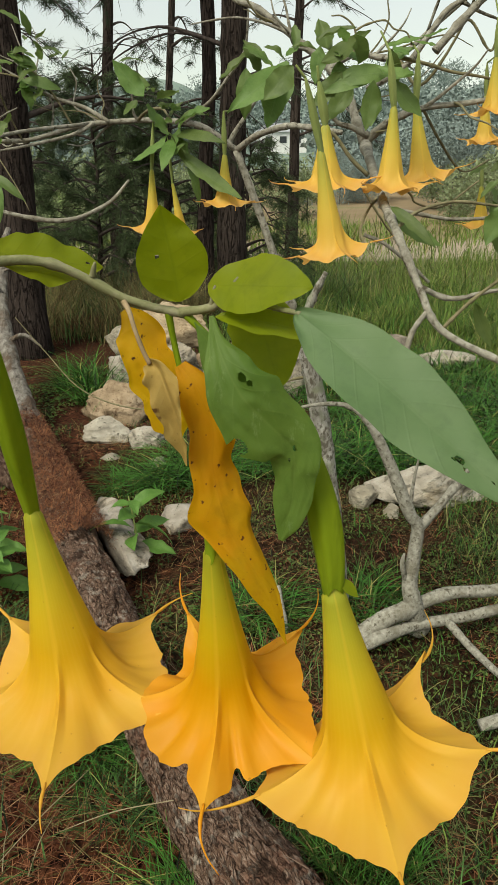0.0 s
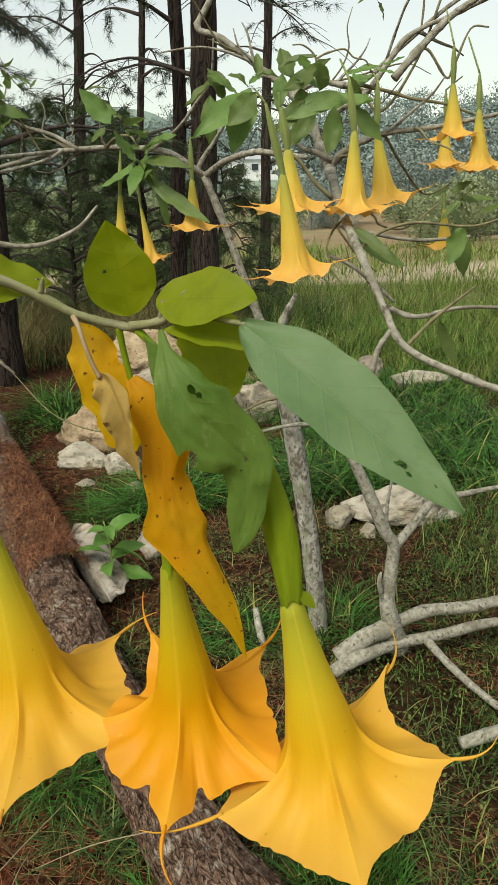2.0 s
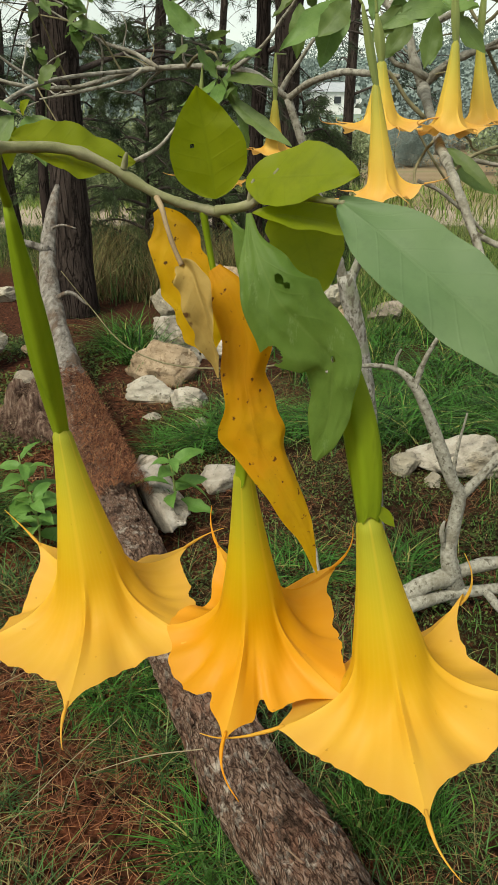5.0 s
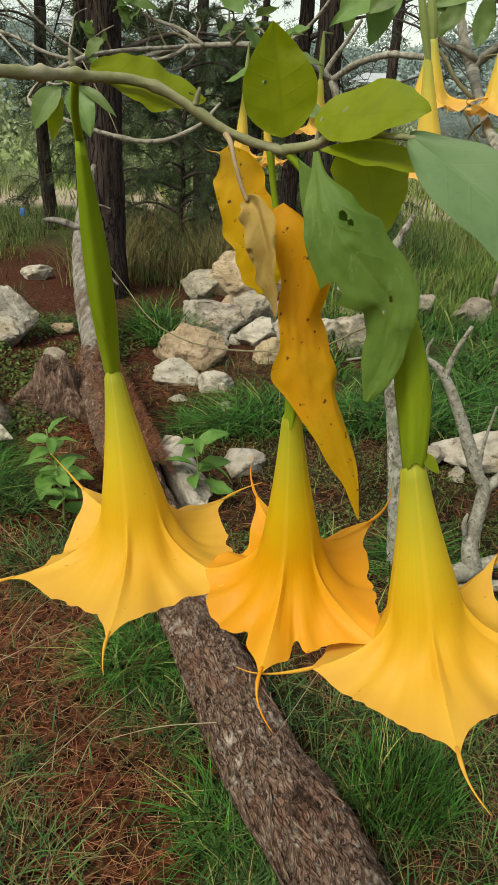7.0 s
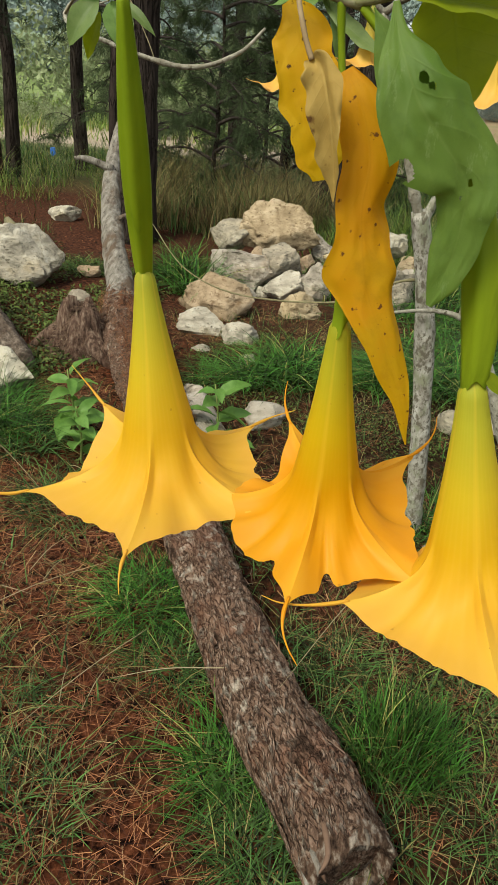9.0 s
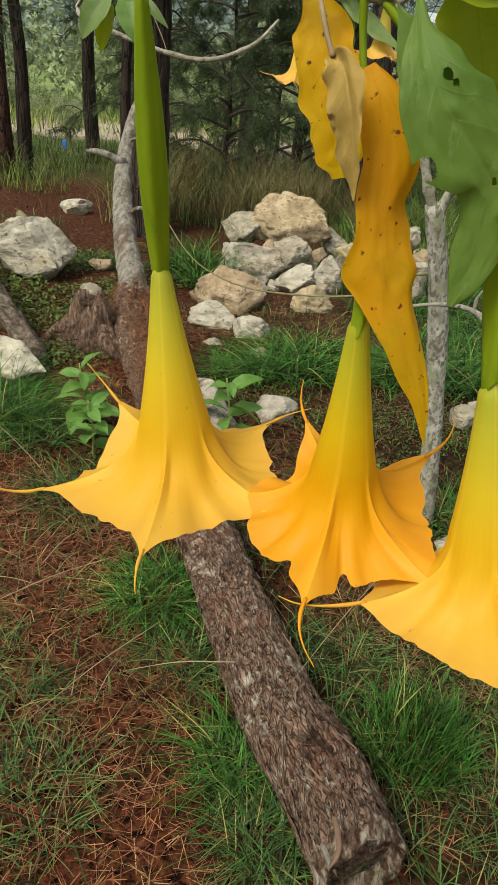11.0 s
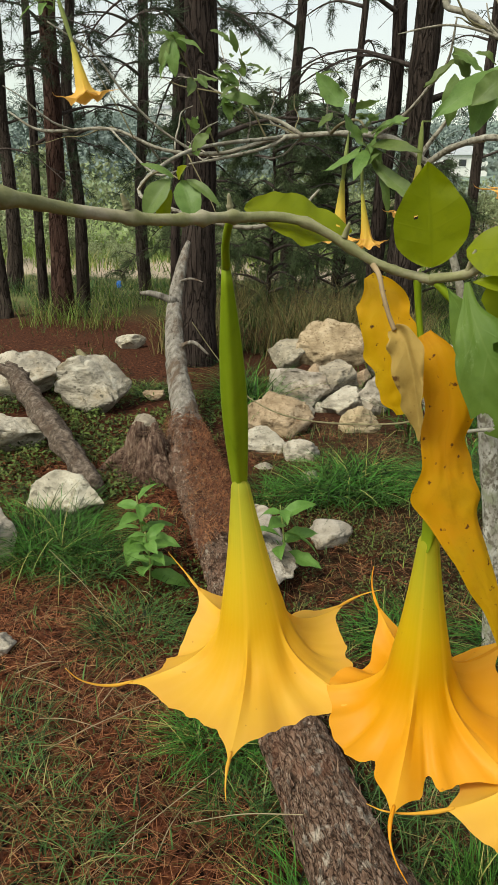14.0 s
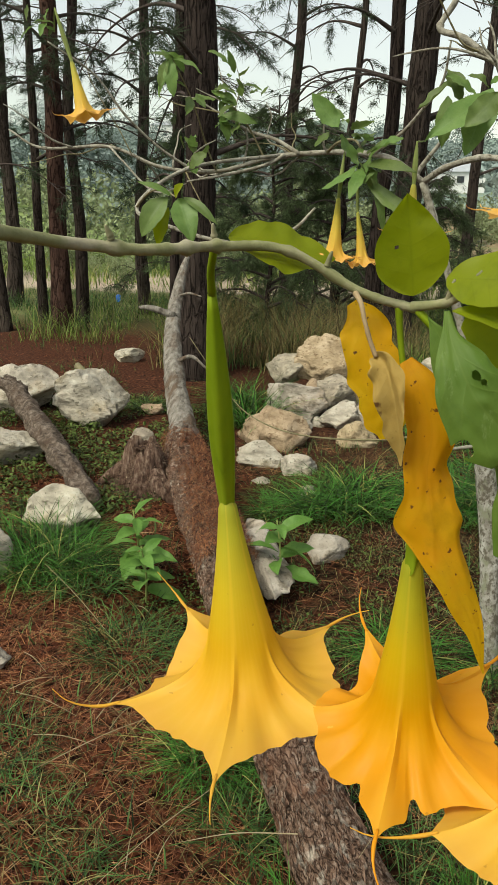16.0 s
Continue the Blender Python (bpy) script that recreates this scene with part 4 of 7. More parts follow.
rock(-0.78, 4.45, 0.292, 0.233, 0.267, 11, M_ROCK_TAN, -0.02, -14, "smooth tan sandstone boulder")
rock(-0.25, 4.55, 0.141, 0.112, 0.167, 19, M_ROCK_TAN, -0.02, 30, PILE)
rock(0.34, 5.90, 0.168, 0.135, 0.202, 8, M_ROCK, 0.20, 40, PILE)
rock(0.55, 5.70, 0.099, 0.079, 0.137, 9, M_ROCK_TAN, 0.14, 0, PILE)
rock(0.51, 5.45, 0.100, 0.080, 0.126, 10, M_ROCK, 0.07, 0, PILE)
rock(0.35, 4.90, 0.184, 0.147, 0.313, 18, M_ROCK_GREY, 0.00, 25, "upright grey rock in the grass")
rock(-0.80, 3.95, 0.185, 0.110, 0.150, 12, M_ROCK, -0.02, 10, "whitish jagged limestone rock")
rock(-0.55, 3.86, 0.125, 0.091, 0.125, 13, M_ROCK, -0.02, 35, "whitish jagged limestone rock")
rock(-0.74, 3.65, 0.057, 0.045, 0.075, 14, M_ROCK, -0.02, 0, "small whitish stone in the grass")
rock(-0.68, 5.40, 0.081, 0.065, 0.125, 4, M_ROCK_TAN, 0.13, 30, PILE)
rock(-0.19, 5.85, 0.143, 0.115, 0.196, 32, M_ROCK, 0.09, 70, PILE)
rock(-0.01, 5.60, 0.151, 0.121, 0.230, 33, M_ROCK_TAN, 0.00, 20, PILE)
rock(0.12, 5.20, 0.129, 0.103, 0.219, 31, M_ROCK, -0.02, 50, PILE)
rock(-0.56, 5.20, 0.066, 0.053, 0.095, 15, M_ROCK_GREY, -0.00, 15, PILE)
rock(-0.28, 5.50, 0.077, 0.061, 0.120, 35, M_ROCK_TAN, 0.10, 50, PILE)
rock(-0.55, 4.95, 0.059, 0.047, 0.085, 36, M_ROCK, -0.02, 5, PILE)
fill = random.Random(21)
for k in range(26):
    q = fill.uniform(0.035, 0.075)
    rock(-0.45 + fill.gauss(0, 0.33), 5.35 + fill.gauss(0, 0.42), q, q * 0.8, q * fill.uniform(1.2, 2.6), 50 + k, fill.choice([M_ROCK, M_ROCK_TAN, M_ROCK_GREY]), 0.0, fill.uniform(0, 180), "small rough stone between larger rocks")
rock(-0.44, 3.48, 0.060, 0.045, 0.09, 15, M_ROCK, 0.0, 0, "small whitish stone in the grass")
rock(0.46, 6.64, 0.130, 0.10, 0.24, 16, M_ROCK, 0.0, 0, PILE)
rock(0.57, 6.20, 0.095, 0.08, 0.15, 17, M_ROCK_TAN, 0.0, 0, PILE)
rock(0.57, 5.90, 0.085, 0.07, 0.12, 34, M_ROCK, 0.0, 40, PILE)
rock(0.39, 5.93, 0.130, 0.10, 0.14, 20, M_ROCK_TAN, 0.0, 0, PILE)
rock(0.90, 6.10, 0.200, 0.16, 0.19, 21, M_ROCK_GREY, 0.0, 15, "low grey rock half hidden in grass")
rock(1.78, 5.60, 0.190, 0.15, 0.18, 22, M_ROCK, 0.0, -15, "low pale rock half hidden in grass")
rock(1.38, 5.90, 0.195, 0.15, 0.22, 23, M_ROCK_GREY, 0.0, 30, "low grey rock half hidden in grass")
rock(-0.28, 2.82, 0.105, 0.08, 0.075, 24, M_ROCK, 0.0, 10, "pale flat stone among small plants")
rock(0.880, 3.033, 0.255, 0.17, 0.21, 25, M_ROCK, 0.0, -6, "broad pale limestone slab in the grass")
rock(0.590, 2.985, 0.080, 0.06, 0.13, 26, M_ROCK_GREY, 0.0, 0, "small rock beside a limestone slab")
rock(0.70, 2.869, 0.042, 0.035, 0.07, 27, M_ROCK_GREY, 0.0, 20, "small rock beside a limestone slab")
rock(-2.22, 4.60, 0.270, 0.20, 0.36, 28, M_ROCK, 0.0, 20, "large pale limestone boulder on the bank")
rock(-2.99, 4.87, 0.380, 0.27, 0.36, 29, M_ROCK, 0.0, 0, "large pale limestone boulder on the bank")
rock(-2.42, 3.67, 0.190, 0.14, 0.21, 30, M_ROCK, 0.0, 10, "pale limestone rock on the bank")
rock(-1.56, 2.80, 0.235, 0.15, 0.25, 35, M_ROCK, 0.0, -20, "pale limestone rock behind a grass clump")
rock(-1.75, 2.37, 0.160, 0.12, 0.32, 36, M_ROCK, 0.0, 0, "rounded pale boulder in the grass")
rock(-2.90, 6.98, 0.175, 0.12, 0.13, 37, M_ROCK, 0.0, -10, "small pale rock on bare red soil")
rock(-1.67, 4.19, 0.095, 0.075, 0.12, 38, M_ROCK_GREY, 0.0, 0, "small stone on the bank")
rock(-1.88, 4.98, 0.090, 0.07, 0.08, 39, M_ROCK_TAN, 0.0, 0, "small stone on the bank")
rock(-0.53, 2.60, 0.085, 0.27, 0.17, 40, M_ROCK, 0.0, 23, "long pale stone lying against the log", tilt=0)
rock(-1.29, 1.74, 0.06, 0.05, 0.06, 41, M_ROCK, 0.0, 0, "small stone on needle litter")


# ---------------------------------------------------------------- fallen wood
def rough_log(points, radii, seed, depth, sides=56, per=14):
    sh = Shape()
    add_tube(sh, points, radii, sides=sides, per=per, rough=depth, seed=seed)
    return sh


def shaggy_log(points, radii, seed, sides=150):
    """A log whose bark stands in broken scales: each scale a step, parted by cracks; finer towards its near end."""
    coarse = smooth_line([(*q, r) for q, r in zip(points, radii)], 60)
    line, gap = [coarse[0]], 0.0
    for q, nxt in zip(coarse, coarse[1:]):
        gap += float(np.linalg.norm(nxt[:3] - q[:3]))
        if gap > (0.0065 if nxt[1] < 2.1 else 0.016):
            line.append(nxt)
            gap = 0.0
    sh, rows, run = Shape(), [], 0.0
    for i, q in enumerate(line):
        c, a0, a1 = Vector(q[:3]), Vector(line[max(i - 1, 0)][:3]), Vector(line[min(i + 1, len(line) - 1)][:3])
        run += (c - a0).length
        d = (a1 - a0).normalized()
        side = d.cross(Vector((0, 0, 1))).normalized()
        other = side.cross(d)
        ring = []
        for j in range(sides):
            a = 2 * math.pi * j / sides
            w = Vector((math.cos(a), math.sin(a), 0))
            lump = noise.fractal(Vector((*(w * 1.5).xy, run * 4 + seed)), 0.8, 2.0, 3)
            bend = noise.noise(Vector((*(w * 4).xy, run * 16 + 3.3)))
            at = Vector((*(w * 5.2).xy, run * 20 + seed)) + Vector((0.5, -0.4, 0.6)) * bend
            far, near_by = noise.voronoi(at)
            scale = noise.cell(near_by[0] * 9.7)
            crack = max(0.0, 1 - (far[1] - far[0]) / 0.16)
            flake = noise.fractal(Vector((*(w * 15).xy, run * 34)), 0.7, 2.0, 3)
            rr = q[3] * (0.99 + 0.09 * lump + 0.045 * scale + 0.03 * flake - 0.075 * crack)
            ring.append(c + side * math.cos(a) * rr + other * math.sin(a) * rr)
        rows.append(ring)
    base = sh.grid(rows, ring=True)
    sh.cap(base, sides, Vector(line[0][:3]), 0, True)
    sh.cap(base, sides, Vector(line[-1][:3]), len(rows) - 1)
    return sh


def fallen_log():
    t = thing("fallen_log", (-0.55, 2.3, 0), "fallen pine log with flaking bark, bare end propped up", "log")
    p = [(0.137, 0.822, 0.080), (0.060, 0.965, 0.080), (-0.055, 1.130, 0.082), (-0.180, 1.375, 0.085), (-0.330, 1.680, 0.088), (-0.500, 2.060, 0.092), (-0.800, 2.720, 0.10), (-1.08, 3.35, 0.11), (-1.30, 3.92, 0.13)]
    girth = [0.092, 0.097, 0.097, 0.094, 0.093, 0.099, 0.109, 0.117, 0.115]
    part("barked_trunk", shaggy_log(p, girth, 3).mesh("barked_trunk"), M_LOG, t, "brown flaking pine bark")
    q = [(-1.27, 3.84, 0.13), (-1.36, 4.10, 0.19), (-1.58, 4.62, 0.40), (-1.80, 5.28, 0.70), (-1.87, 5.75, 1.02), (-1.89, 5.98, 1.16)]
    part("bare_trunk", rough_log(q, [0.110, 0.086, 0.072, 0.060, 0.040, 0.020], 8, 0.12, 40).mesh("bare_trunk"), M_LOG_BARE, t, "weathered grey debarked wood")
    for a, b, c, r in [((-1.78, 5.25, 0.74), (-1.95, 5.20, 0.80), (-2.06, 5.22, 0.80), 0.03), ((-1.60, 4.70, 0.47), (-1.48, 4.72, 0.52), (-1.36, 4.70, 0.44), 0.018), ((-1.84, 5.5, 0.86), (-1.72, 5.45, 0.9), (-1.6, 5.42, 0.88), 0.012)]:
        part("broken_stub", tube_mesh("broken_stub", [a, b, c], [r, r * 0.8, r * 0.4], sides=8), M_LOG_BARE, t)
    # the rotten near end: a hollow ring of wood
    e, d = Vector((0.137, 0.822, 0.080)), Vector((0.09, -0.16, 0)).normalized()
    side, up = d.cross(Vector((0, 0, 1))).normalized(), Vector((0, 0, 1))
    sh = Shape()
    rows = []
    for k, (r, o) in enumerate([(0.093, -0.02), (0.090, 0.03), (0.082, 0.034), (0.072, 0.0), (0.055, -0.07), (0.012, -0.09)]):
        rows.append([e + d * (o + 0.022 * noise.noise(Vector((a * 2, k * 0.3, 3.1)))) + (side * math.cos(a) + up * math.sin(a)) * r * (1 + 0.09 * noise.noise(Vector((math.cos(a) * 2, math.sin(a) * 2, k)))) for a in (2 * math.pi * j / 40 for j in range(40))])
    sh.grid(rows, ring=True)
    part("rotten_end", sh.mesh("rotten_end"), M_HEART, t, "hollow reddish rotten end")
    rnd = random.Random(14)
    for k in range(9):
        a = rnd.uniform(-0.4, 3.5)
        o = e + (side * math.cos(a) + up * math.sin(a)) * 0.082
        ln = rnd.uniform(0.01, 0.04)
        tip = o + d * ln + up * rnd.uniform(-0.03, 0.02) + side * rnd.gauss(0, 0.02)
        part("splinter", tube_mesh("splinter", [o - d * 0.05, (o + tip) / 2 + up * 0.006, tip], [0.007, 0.006, 0.0015], sides=6, rough=0.3, seed=k), M_LOG_BARE if k % 4 == 0 else M_FIBRE, t)
    # loose bark plates along the log
    rnd = random.Random(4)
    plate = Shape()
    plate.grid([[(x * 0.011 * (1 + 0.35 * math.sin(y * 5)) * (1.15 - 0.5 * y * y), y * 0.036, 0.0022 * (1 - x * x) + 0.0012 * y * y) for x in (-1, -0.3, 0.4, 1)] for y in (-1, -0.4, 0.3, 1)])
    me = plate.mesh("bark_plate")
    me.materials.append(M_LOG)
    line = smooth_line([(*a, r) for a, r in zip(p, girth)], 14)
    for k in range(290):
        i = rnd.randrange(1, len(line) - 2)
        c, nxt = Vector(line[i][:3]), Vector(line[i + 1][:3])
        ax = (nxt - c).normalized()
        sd = ax.cross(Vector((0, 0, 1))).normalized()
        a = rnd.uniform(-0.3, math.pi + 0.3)
        nrm = sd * math.cos(a) + Vector((0, 0, 1)) * math.sin(a)
        m = Matrix((nrm.cross(ax), ax, nrm)).transposed().to_4x4()
        s = rnd.uniform(0.3, 0.95)
        m = Matrix.Translation(c + nrm * (line[i][3] * 0.99)) @ m @ pose(0, 0, 0, rnd.uniform(-4, 4), rnd.uniform(-10, 10), rnd.uniform(-16, 16)) @ Matrix.Diagonal((s, s * rnd.uniform(0.8, 1.6), s, 1))
        part("bark_plate", me, None, t, m=m)


fallen_log()


def stump():
    t = thing("tree_stump", (-1.42, 3.45, 0), "low rotten stump with dark shredded bark beside the log", "stump")
    sh = Shape()
    rows = []
    for i, (r, z) in enumerate([(0.22, -0.05), (0.17, 0.04), (0.135, 0.11), (0.115, 0.18), (0.095, 0.23), (0.06, 0.24), (0.02, 0.22)]):
        rows.append([(-1.37 + math.cos(a) * r * (1 + 0.26 * noise.noise(Vector((math.cos(a) * 3, math.sin(a) * 3, i * 0.35))) + 0.10 * noise.noise(Vector((math.cos(a) * 9, math.sin(a) * 9, i * 0.2)))), 3.45 + math.sin(a) * r * (1 + 0.26 * noise.noise(Vector((math.cos(a) * 3, math.sin(a) * 3, i * 0.35))) + 0.10 * noise.noise(Vector((math.cos(a) * 9, math.sin(a) * 9, i * 0.2)))), z + (0.03 + 0.015 * i) * noise.noise(Vector((math.cos(a) * 2.4, math.sin(a) * 2.4, 4.0 + 0.2 * i)))) for a in (2 * math.pi * j / 48 for j in range(48))])
    sh.grid(rows, ring=True)
    part("wood", sh.mesh("wood"), M_STUMP, t)
    rnd = random.Random(9)
    for k in range(7):
        a = rnd.uniform(0, 6.28)
        x, y = -1.37 + 0.12 * math.cos(a), 3.45 + 0.12 * math.sin(a)
        part("root", tube_mesh("root", [(x, y, 0.12), (x + 0.10 * math.cos(a), y + 0.10 * math.sin(a), 0.05), (x + 0.2 * math.cos(a + 0.3), y + 0.2 * math.sin(a + 0.3), -0.03)], [0.04, 0.03, 0.015], sides=10, rough=0.2, seed=k), M_STUMP, t)


stump()
lb = part("fallen_branch", rough_log([(-2.86, 4.52, 0.30), (-2.70, 4.34, 0.29), (-2.44, 4.05, 0.24), (-1.95, 3.5, 0.16), (-1.48, 2.98, 0.08)], [0.040, 0.066, 0.070, 0.066, 0.050], 5, 0.42, 32, 14).mesh("fallen_branch"), M_DEADWOOD)
part("fork", tube_mesh("fork", [(-2.62, 4.26, 0.28), (-2.78, 4.30, 0.34), (-2.98, 4.28, 0.38), (-3.12, 4.33, 0.36)], [0.045, 0.038, 0.032, 0.020], sides=14, rough=0.35, seed=3), M_DEADWOOD, lb)
tagged(lb, "thick weathered grey-brown dead branch lying across the rocks", "branch")
sb = part("fallen_stick", tube_mesh("fallen_stick", [(-2.62, 5.2, 0.30), (-2.4, 4.95, 0.26), (-2.2, 4.85, 0.15)], [0.03, 0.025, 0.015], sides=8, rough=0.2), M_TWIG_BROWN)
tagged(sb, "dark dead stick leaning on a boulder", "stick")


# ---------------------------------------------------------------- bare dead branches near the slab
def leaned(size=1.0):
    """A slight lean about the viewer's place, for the growth on the right-hand side."""
    return Matrix.Translation((-0.0024, 0.0063, 1.4339)) @ pose(0, 0, 0, 0.406, -1.949, 0.961) @ Matrix.Scale(size, 4) @ Matrix.Translation((0.0013, -0.0043, -1.4359))


def dead_branch():
    t = thing("dead_branch", (0.56, 1.87, 0), "bleached grey dead branch with broken forks lying in the grass", "branch")

    def limb(name, pts, rad, **kw):
        part(name, tube_mesh(name, pts, [r * 0.85 for r in rad], sides=12, knot=0.25, rough=0.10, **kw), M_TWIG, t)
    limb("main_limb", [(0.575, 1.90, 0.02), (0.545, 1.87, 0.14), (0.532, 1.88, 0.231), (0.556, 1.90, 0.40), (0.527, 1.90, 0.461), (0.456, 1.92, 0.645), (0.404, 1.93, 0.754), (0.347, 1.95, 0.804), (0.253, 1.95, 0.817), (0.116, 1.95, 0.796)], [0.042, 0.036, 0.028, 0.024, 0.022, 0.020, 0.016, 0.010, 0.007, 0.004], seed=1)
    limb("fork", [(0.556, 1.90, 0.40), (0.62, 1.92, 0.46), (0.70, 1.95, 0.53), (0.80, 1.95, 0.545), (0.92, 1.95, 0.56)], [0.020, 0.016, 0.013, 0.011, 0.007], seed=2)
    limb("fork", [(0.66, 1.935, 0.49), (0.72, 1.95, 0.57), (0.735, 1.95, 0.62)], [0.011, 0.008, 0.004], seed=3)
    limb("side_limb", [(0.53, 1.88, 0.12), (0.66, 1.90, 0.155), (0.84, 1.90, 0.16), (1.05, 1.92, 0.18), (1.3, 1.95, 0.16)], [0.026, 0.024, 0.021, 0.018, 0.013], seed=4)
    limb("side_limb", [(0.34, 1.80, 0.03), (0.42, 1.80, 0.075), (0.56, 1.86, 0.07), (0.72, 1.88, 0.075), (0.90, 1.90, 0.09), (1.2, 1.95, 0.06)], [0.028, 0.027, 0.023, 0.021, 0.019, 0.014], seed=5)
    limb("side_limb", [(0.66, 1.87, 0.07), (0.70, 1.75, 0.05), (0.76, 1.60, 0.04), (0.86, 1.42, 0.03)], [0.018, 0.015, 0.013, 0.010], seed=6)
    limb("side_limb", [(0.545, 1.87, 0.13), (0.45, 1.84, 0.12), (0.36, 1.83, 0.06)], [0.036, 0.034, 0.036], seed=7)
    limb("twig", [(0.404, 1.93, 0.754), (0.425, 1.93, 0.83), (0.46, 1.92, 0.91)], [0.011, 0.009, 0.006], seed=8)
    limb("twig", [(0.347, 1.95, 0.804), (0.35, 1.95, 0.84), (0.362, 1.95, 0.865)], [0.006, 0.005, 0.003], seed=9)
    limb("twig", [(0.527, 1.90, 0.461), (0.535, 1.90, 0.56), (0.555, 1.90, 0.68)], [0.010, 0.006, 0.003], seed=10)
    limb("twig", [(0.52, 1.88, 0.22), (0.50, 1.86, 0.30), (0.505, 1.86, 0.34)], [0.012, 0.009, 0.004], seed=11)
    limb("side_limb", [(0.62, 1.45, 0.03), (0.78, 1.47, 0.05), (1.0, 1.50, 0.05)], [0.020, 0.022, 0.022], seed=12)
    t.matrix_basis = leaned(1.0228) @ t.matrix_basis


dead_branch()
ds = part("dead_stick", tube_mesh("dead_stick", [(0.125, 2.11, 0.115), (0.135, 2.05, 0.06), (0.150, 1.98, 0.012)], [0.012, 0.013, 0.011], sides=10, rough=0.15), M_TWIG)
tagged(ds, "short bleached dead stick on the ground", "stick")


# ---------------------------------------------------------------- the shrub behind, with bare grey branches
UP, CAM = (0, -0.3, 1), (0, -1, 0.45)
shrub = thing("angels_trumpet_shrub", (0.35, 2.1, 0), "spreading angel's trumpet shrub with grey branches and hanging golden flowers", "shrub")


def branch(parent, pts, rad, material=None, name="branch", seed=0, sides=10, knot=0.35, rough=0.06, per=6, girth=0.66):
    rad = [r * girth * (0.7 if material is M_TWIG_BROWN else 1.0) for r in rad]
    return part(name, tube_mesh(name, pts, rad, sides=sides, knot=knot, rough=rough, seed=seed, per=per), material or M_TWIG, parent)


branch(shrub, [(0.355, 2.11, -0.05), (0.345, 2.10, 0.10), (0.305, 2.08, 0.45), (0.24, 2.06, 0.848), (0.18, 2.04, 1.09)], [0.038, 0.034, 0.032, 0.030, 0.027], M_BARK_PALE, "trunk", 1, 18, 0.2, 0.10, 10, 0.94)
branch(shrub, [(0.19, 2.045, 1.05), (0.158, 2.03, 1.125), (0.075, 2.02, 1.360), (0.005, 2.01, 1.546)], [0.024, 0.020, 0.016, 0.017], M_TWIG, seed=2, per=10)
branch(shrub, [(0.19, 2.045, 1.05), (0.22, 2.03, 1.14), (0.255, 2.0, 1.22)], [0.022, 0.018, 0.010], M_BARK_PALE, "stub", 3)
branch(shrub, [(0.037, 2.01, 1.528), (0.09, 1.95, 1.559), (0.16, 1.88, 1.575), (0.209, 1.80, 1.566), (0.26, 1.6, 1.54)], [0.013, 0.012, 0.011, 0.010, 0.008], seed=4)
branch(shrub, [(0.037, 2.01, 1.528), (0.02, 2.02, 1.55), (0.07, 2.0, 1.62), (0.10, 1.98, 1.66)], [0.013, 0.011, 0.008, 0.006], seed=5)
branch(shrub, [(0.037, 2.01, 1.528), (-0.04, 2.0, 1.58), (-0.103, 2.0, 1.597), (-0.223, 2.0, 1.603), (-0.381, 2.03, 1.594), (-0.546, 2.05, 1.56), (-0.716, 2.05, 1.573), (-0.871, 2.05, 1.629), (-1.062, 2.0, 1.623), (-1.166, 2.0, 1.675)], [0.012, 0.012, 0.011, 0.010, 0.010, 0.008, 0.008, 0.007, 0.006, 0.003], seed=6)
branch(shrub, [(-0.30, 2.01, 1.600), (-0.37, 2.04, 1.64), (-0.45, 2.04, 1.665), (-0.50, 2.04, 1.70)], [0.009, 0.008, 0.007, 0.004], seed=7)
branch(shrub, [(-0.34, 2.02, 1.60), (-0.40, 2.0, 1.57), (-0.52, 2.0, 1.545), (-0.62, 2.0, 1.53)], [0.008, 0.007, 0.006, 0.003], seed=8)
branch(shrub, [(-0.62, 2.05, 1.565), (-0.70, 2.0, 1.62), (-0.78, 1.95, 1.70), (-0.84, 1.9, 1.79), (-0.92, 1.8, 1.85)], [0.006, 0.005, 0.005, 0.004, 0.003], seed=9)
branch(shrub, [(-0.103, 2.0, 1.597), (-0.03, 1.95, 1.64), (0.02, 1.9, 1.69), (0.06, 1.86, 1.74), (0.07, 1.82, 1.82)], [0.009, 0.007, 0.006, 0.005, 0.003], seed=10)
branch(shrub, [(-0.871, 2.05, 1.629), (-0.80, 1.98, 1.58), (-0.70, 1.95, 1.50), (-0.6, 1.93, 1.52)], [0.005, 0.004, 0.004, 0.002], seed=11)
branch(shrub, [(-0.223, 2.0, 1.603), (-0.18, 1.85, 1.61), (-0.13, 1.7, 1.60), (-0.105, 1.6, 1.57)], [0.009, 0.008, 0.006, 0.005], M_TWIG_BROWN, seed=12)
branch(shrub, [(-0.546, 2.05, 1.56), (-0.56, 2.0, 1.62), (-0.57, 1.9, 1.72), (-0.59, 1.8, 1.80)], [0.006, 0.005, 0.004, 0.003], M_TWIG_BROWN, seed=13)
branch(shrub, [(-0.40, 2.03, 1.59), (-0.45, 2.01, 1.68), (-0.53, 2.0, 1.765)], [0.006, 0.005, 0.003], M_TWIG_BROWN, seed=14)
branch(shrub, [(-0.35, 2.03, 1.60), (-0.55, 1.8, 1.55), (-0.62, 1.6, 1.45), (-0.50, 1.55, 1.40), (-0.35, 1.55, 1.37), (-0.25, 1.57, 1.40), (-0.2, 1.6, 1.45)], [0.008, 0.007, 0.007, 0.007, 0.007, 0.006, 0.004], seed=15)
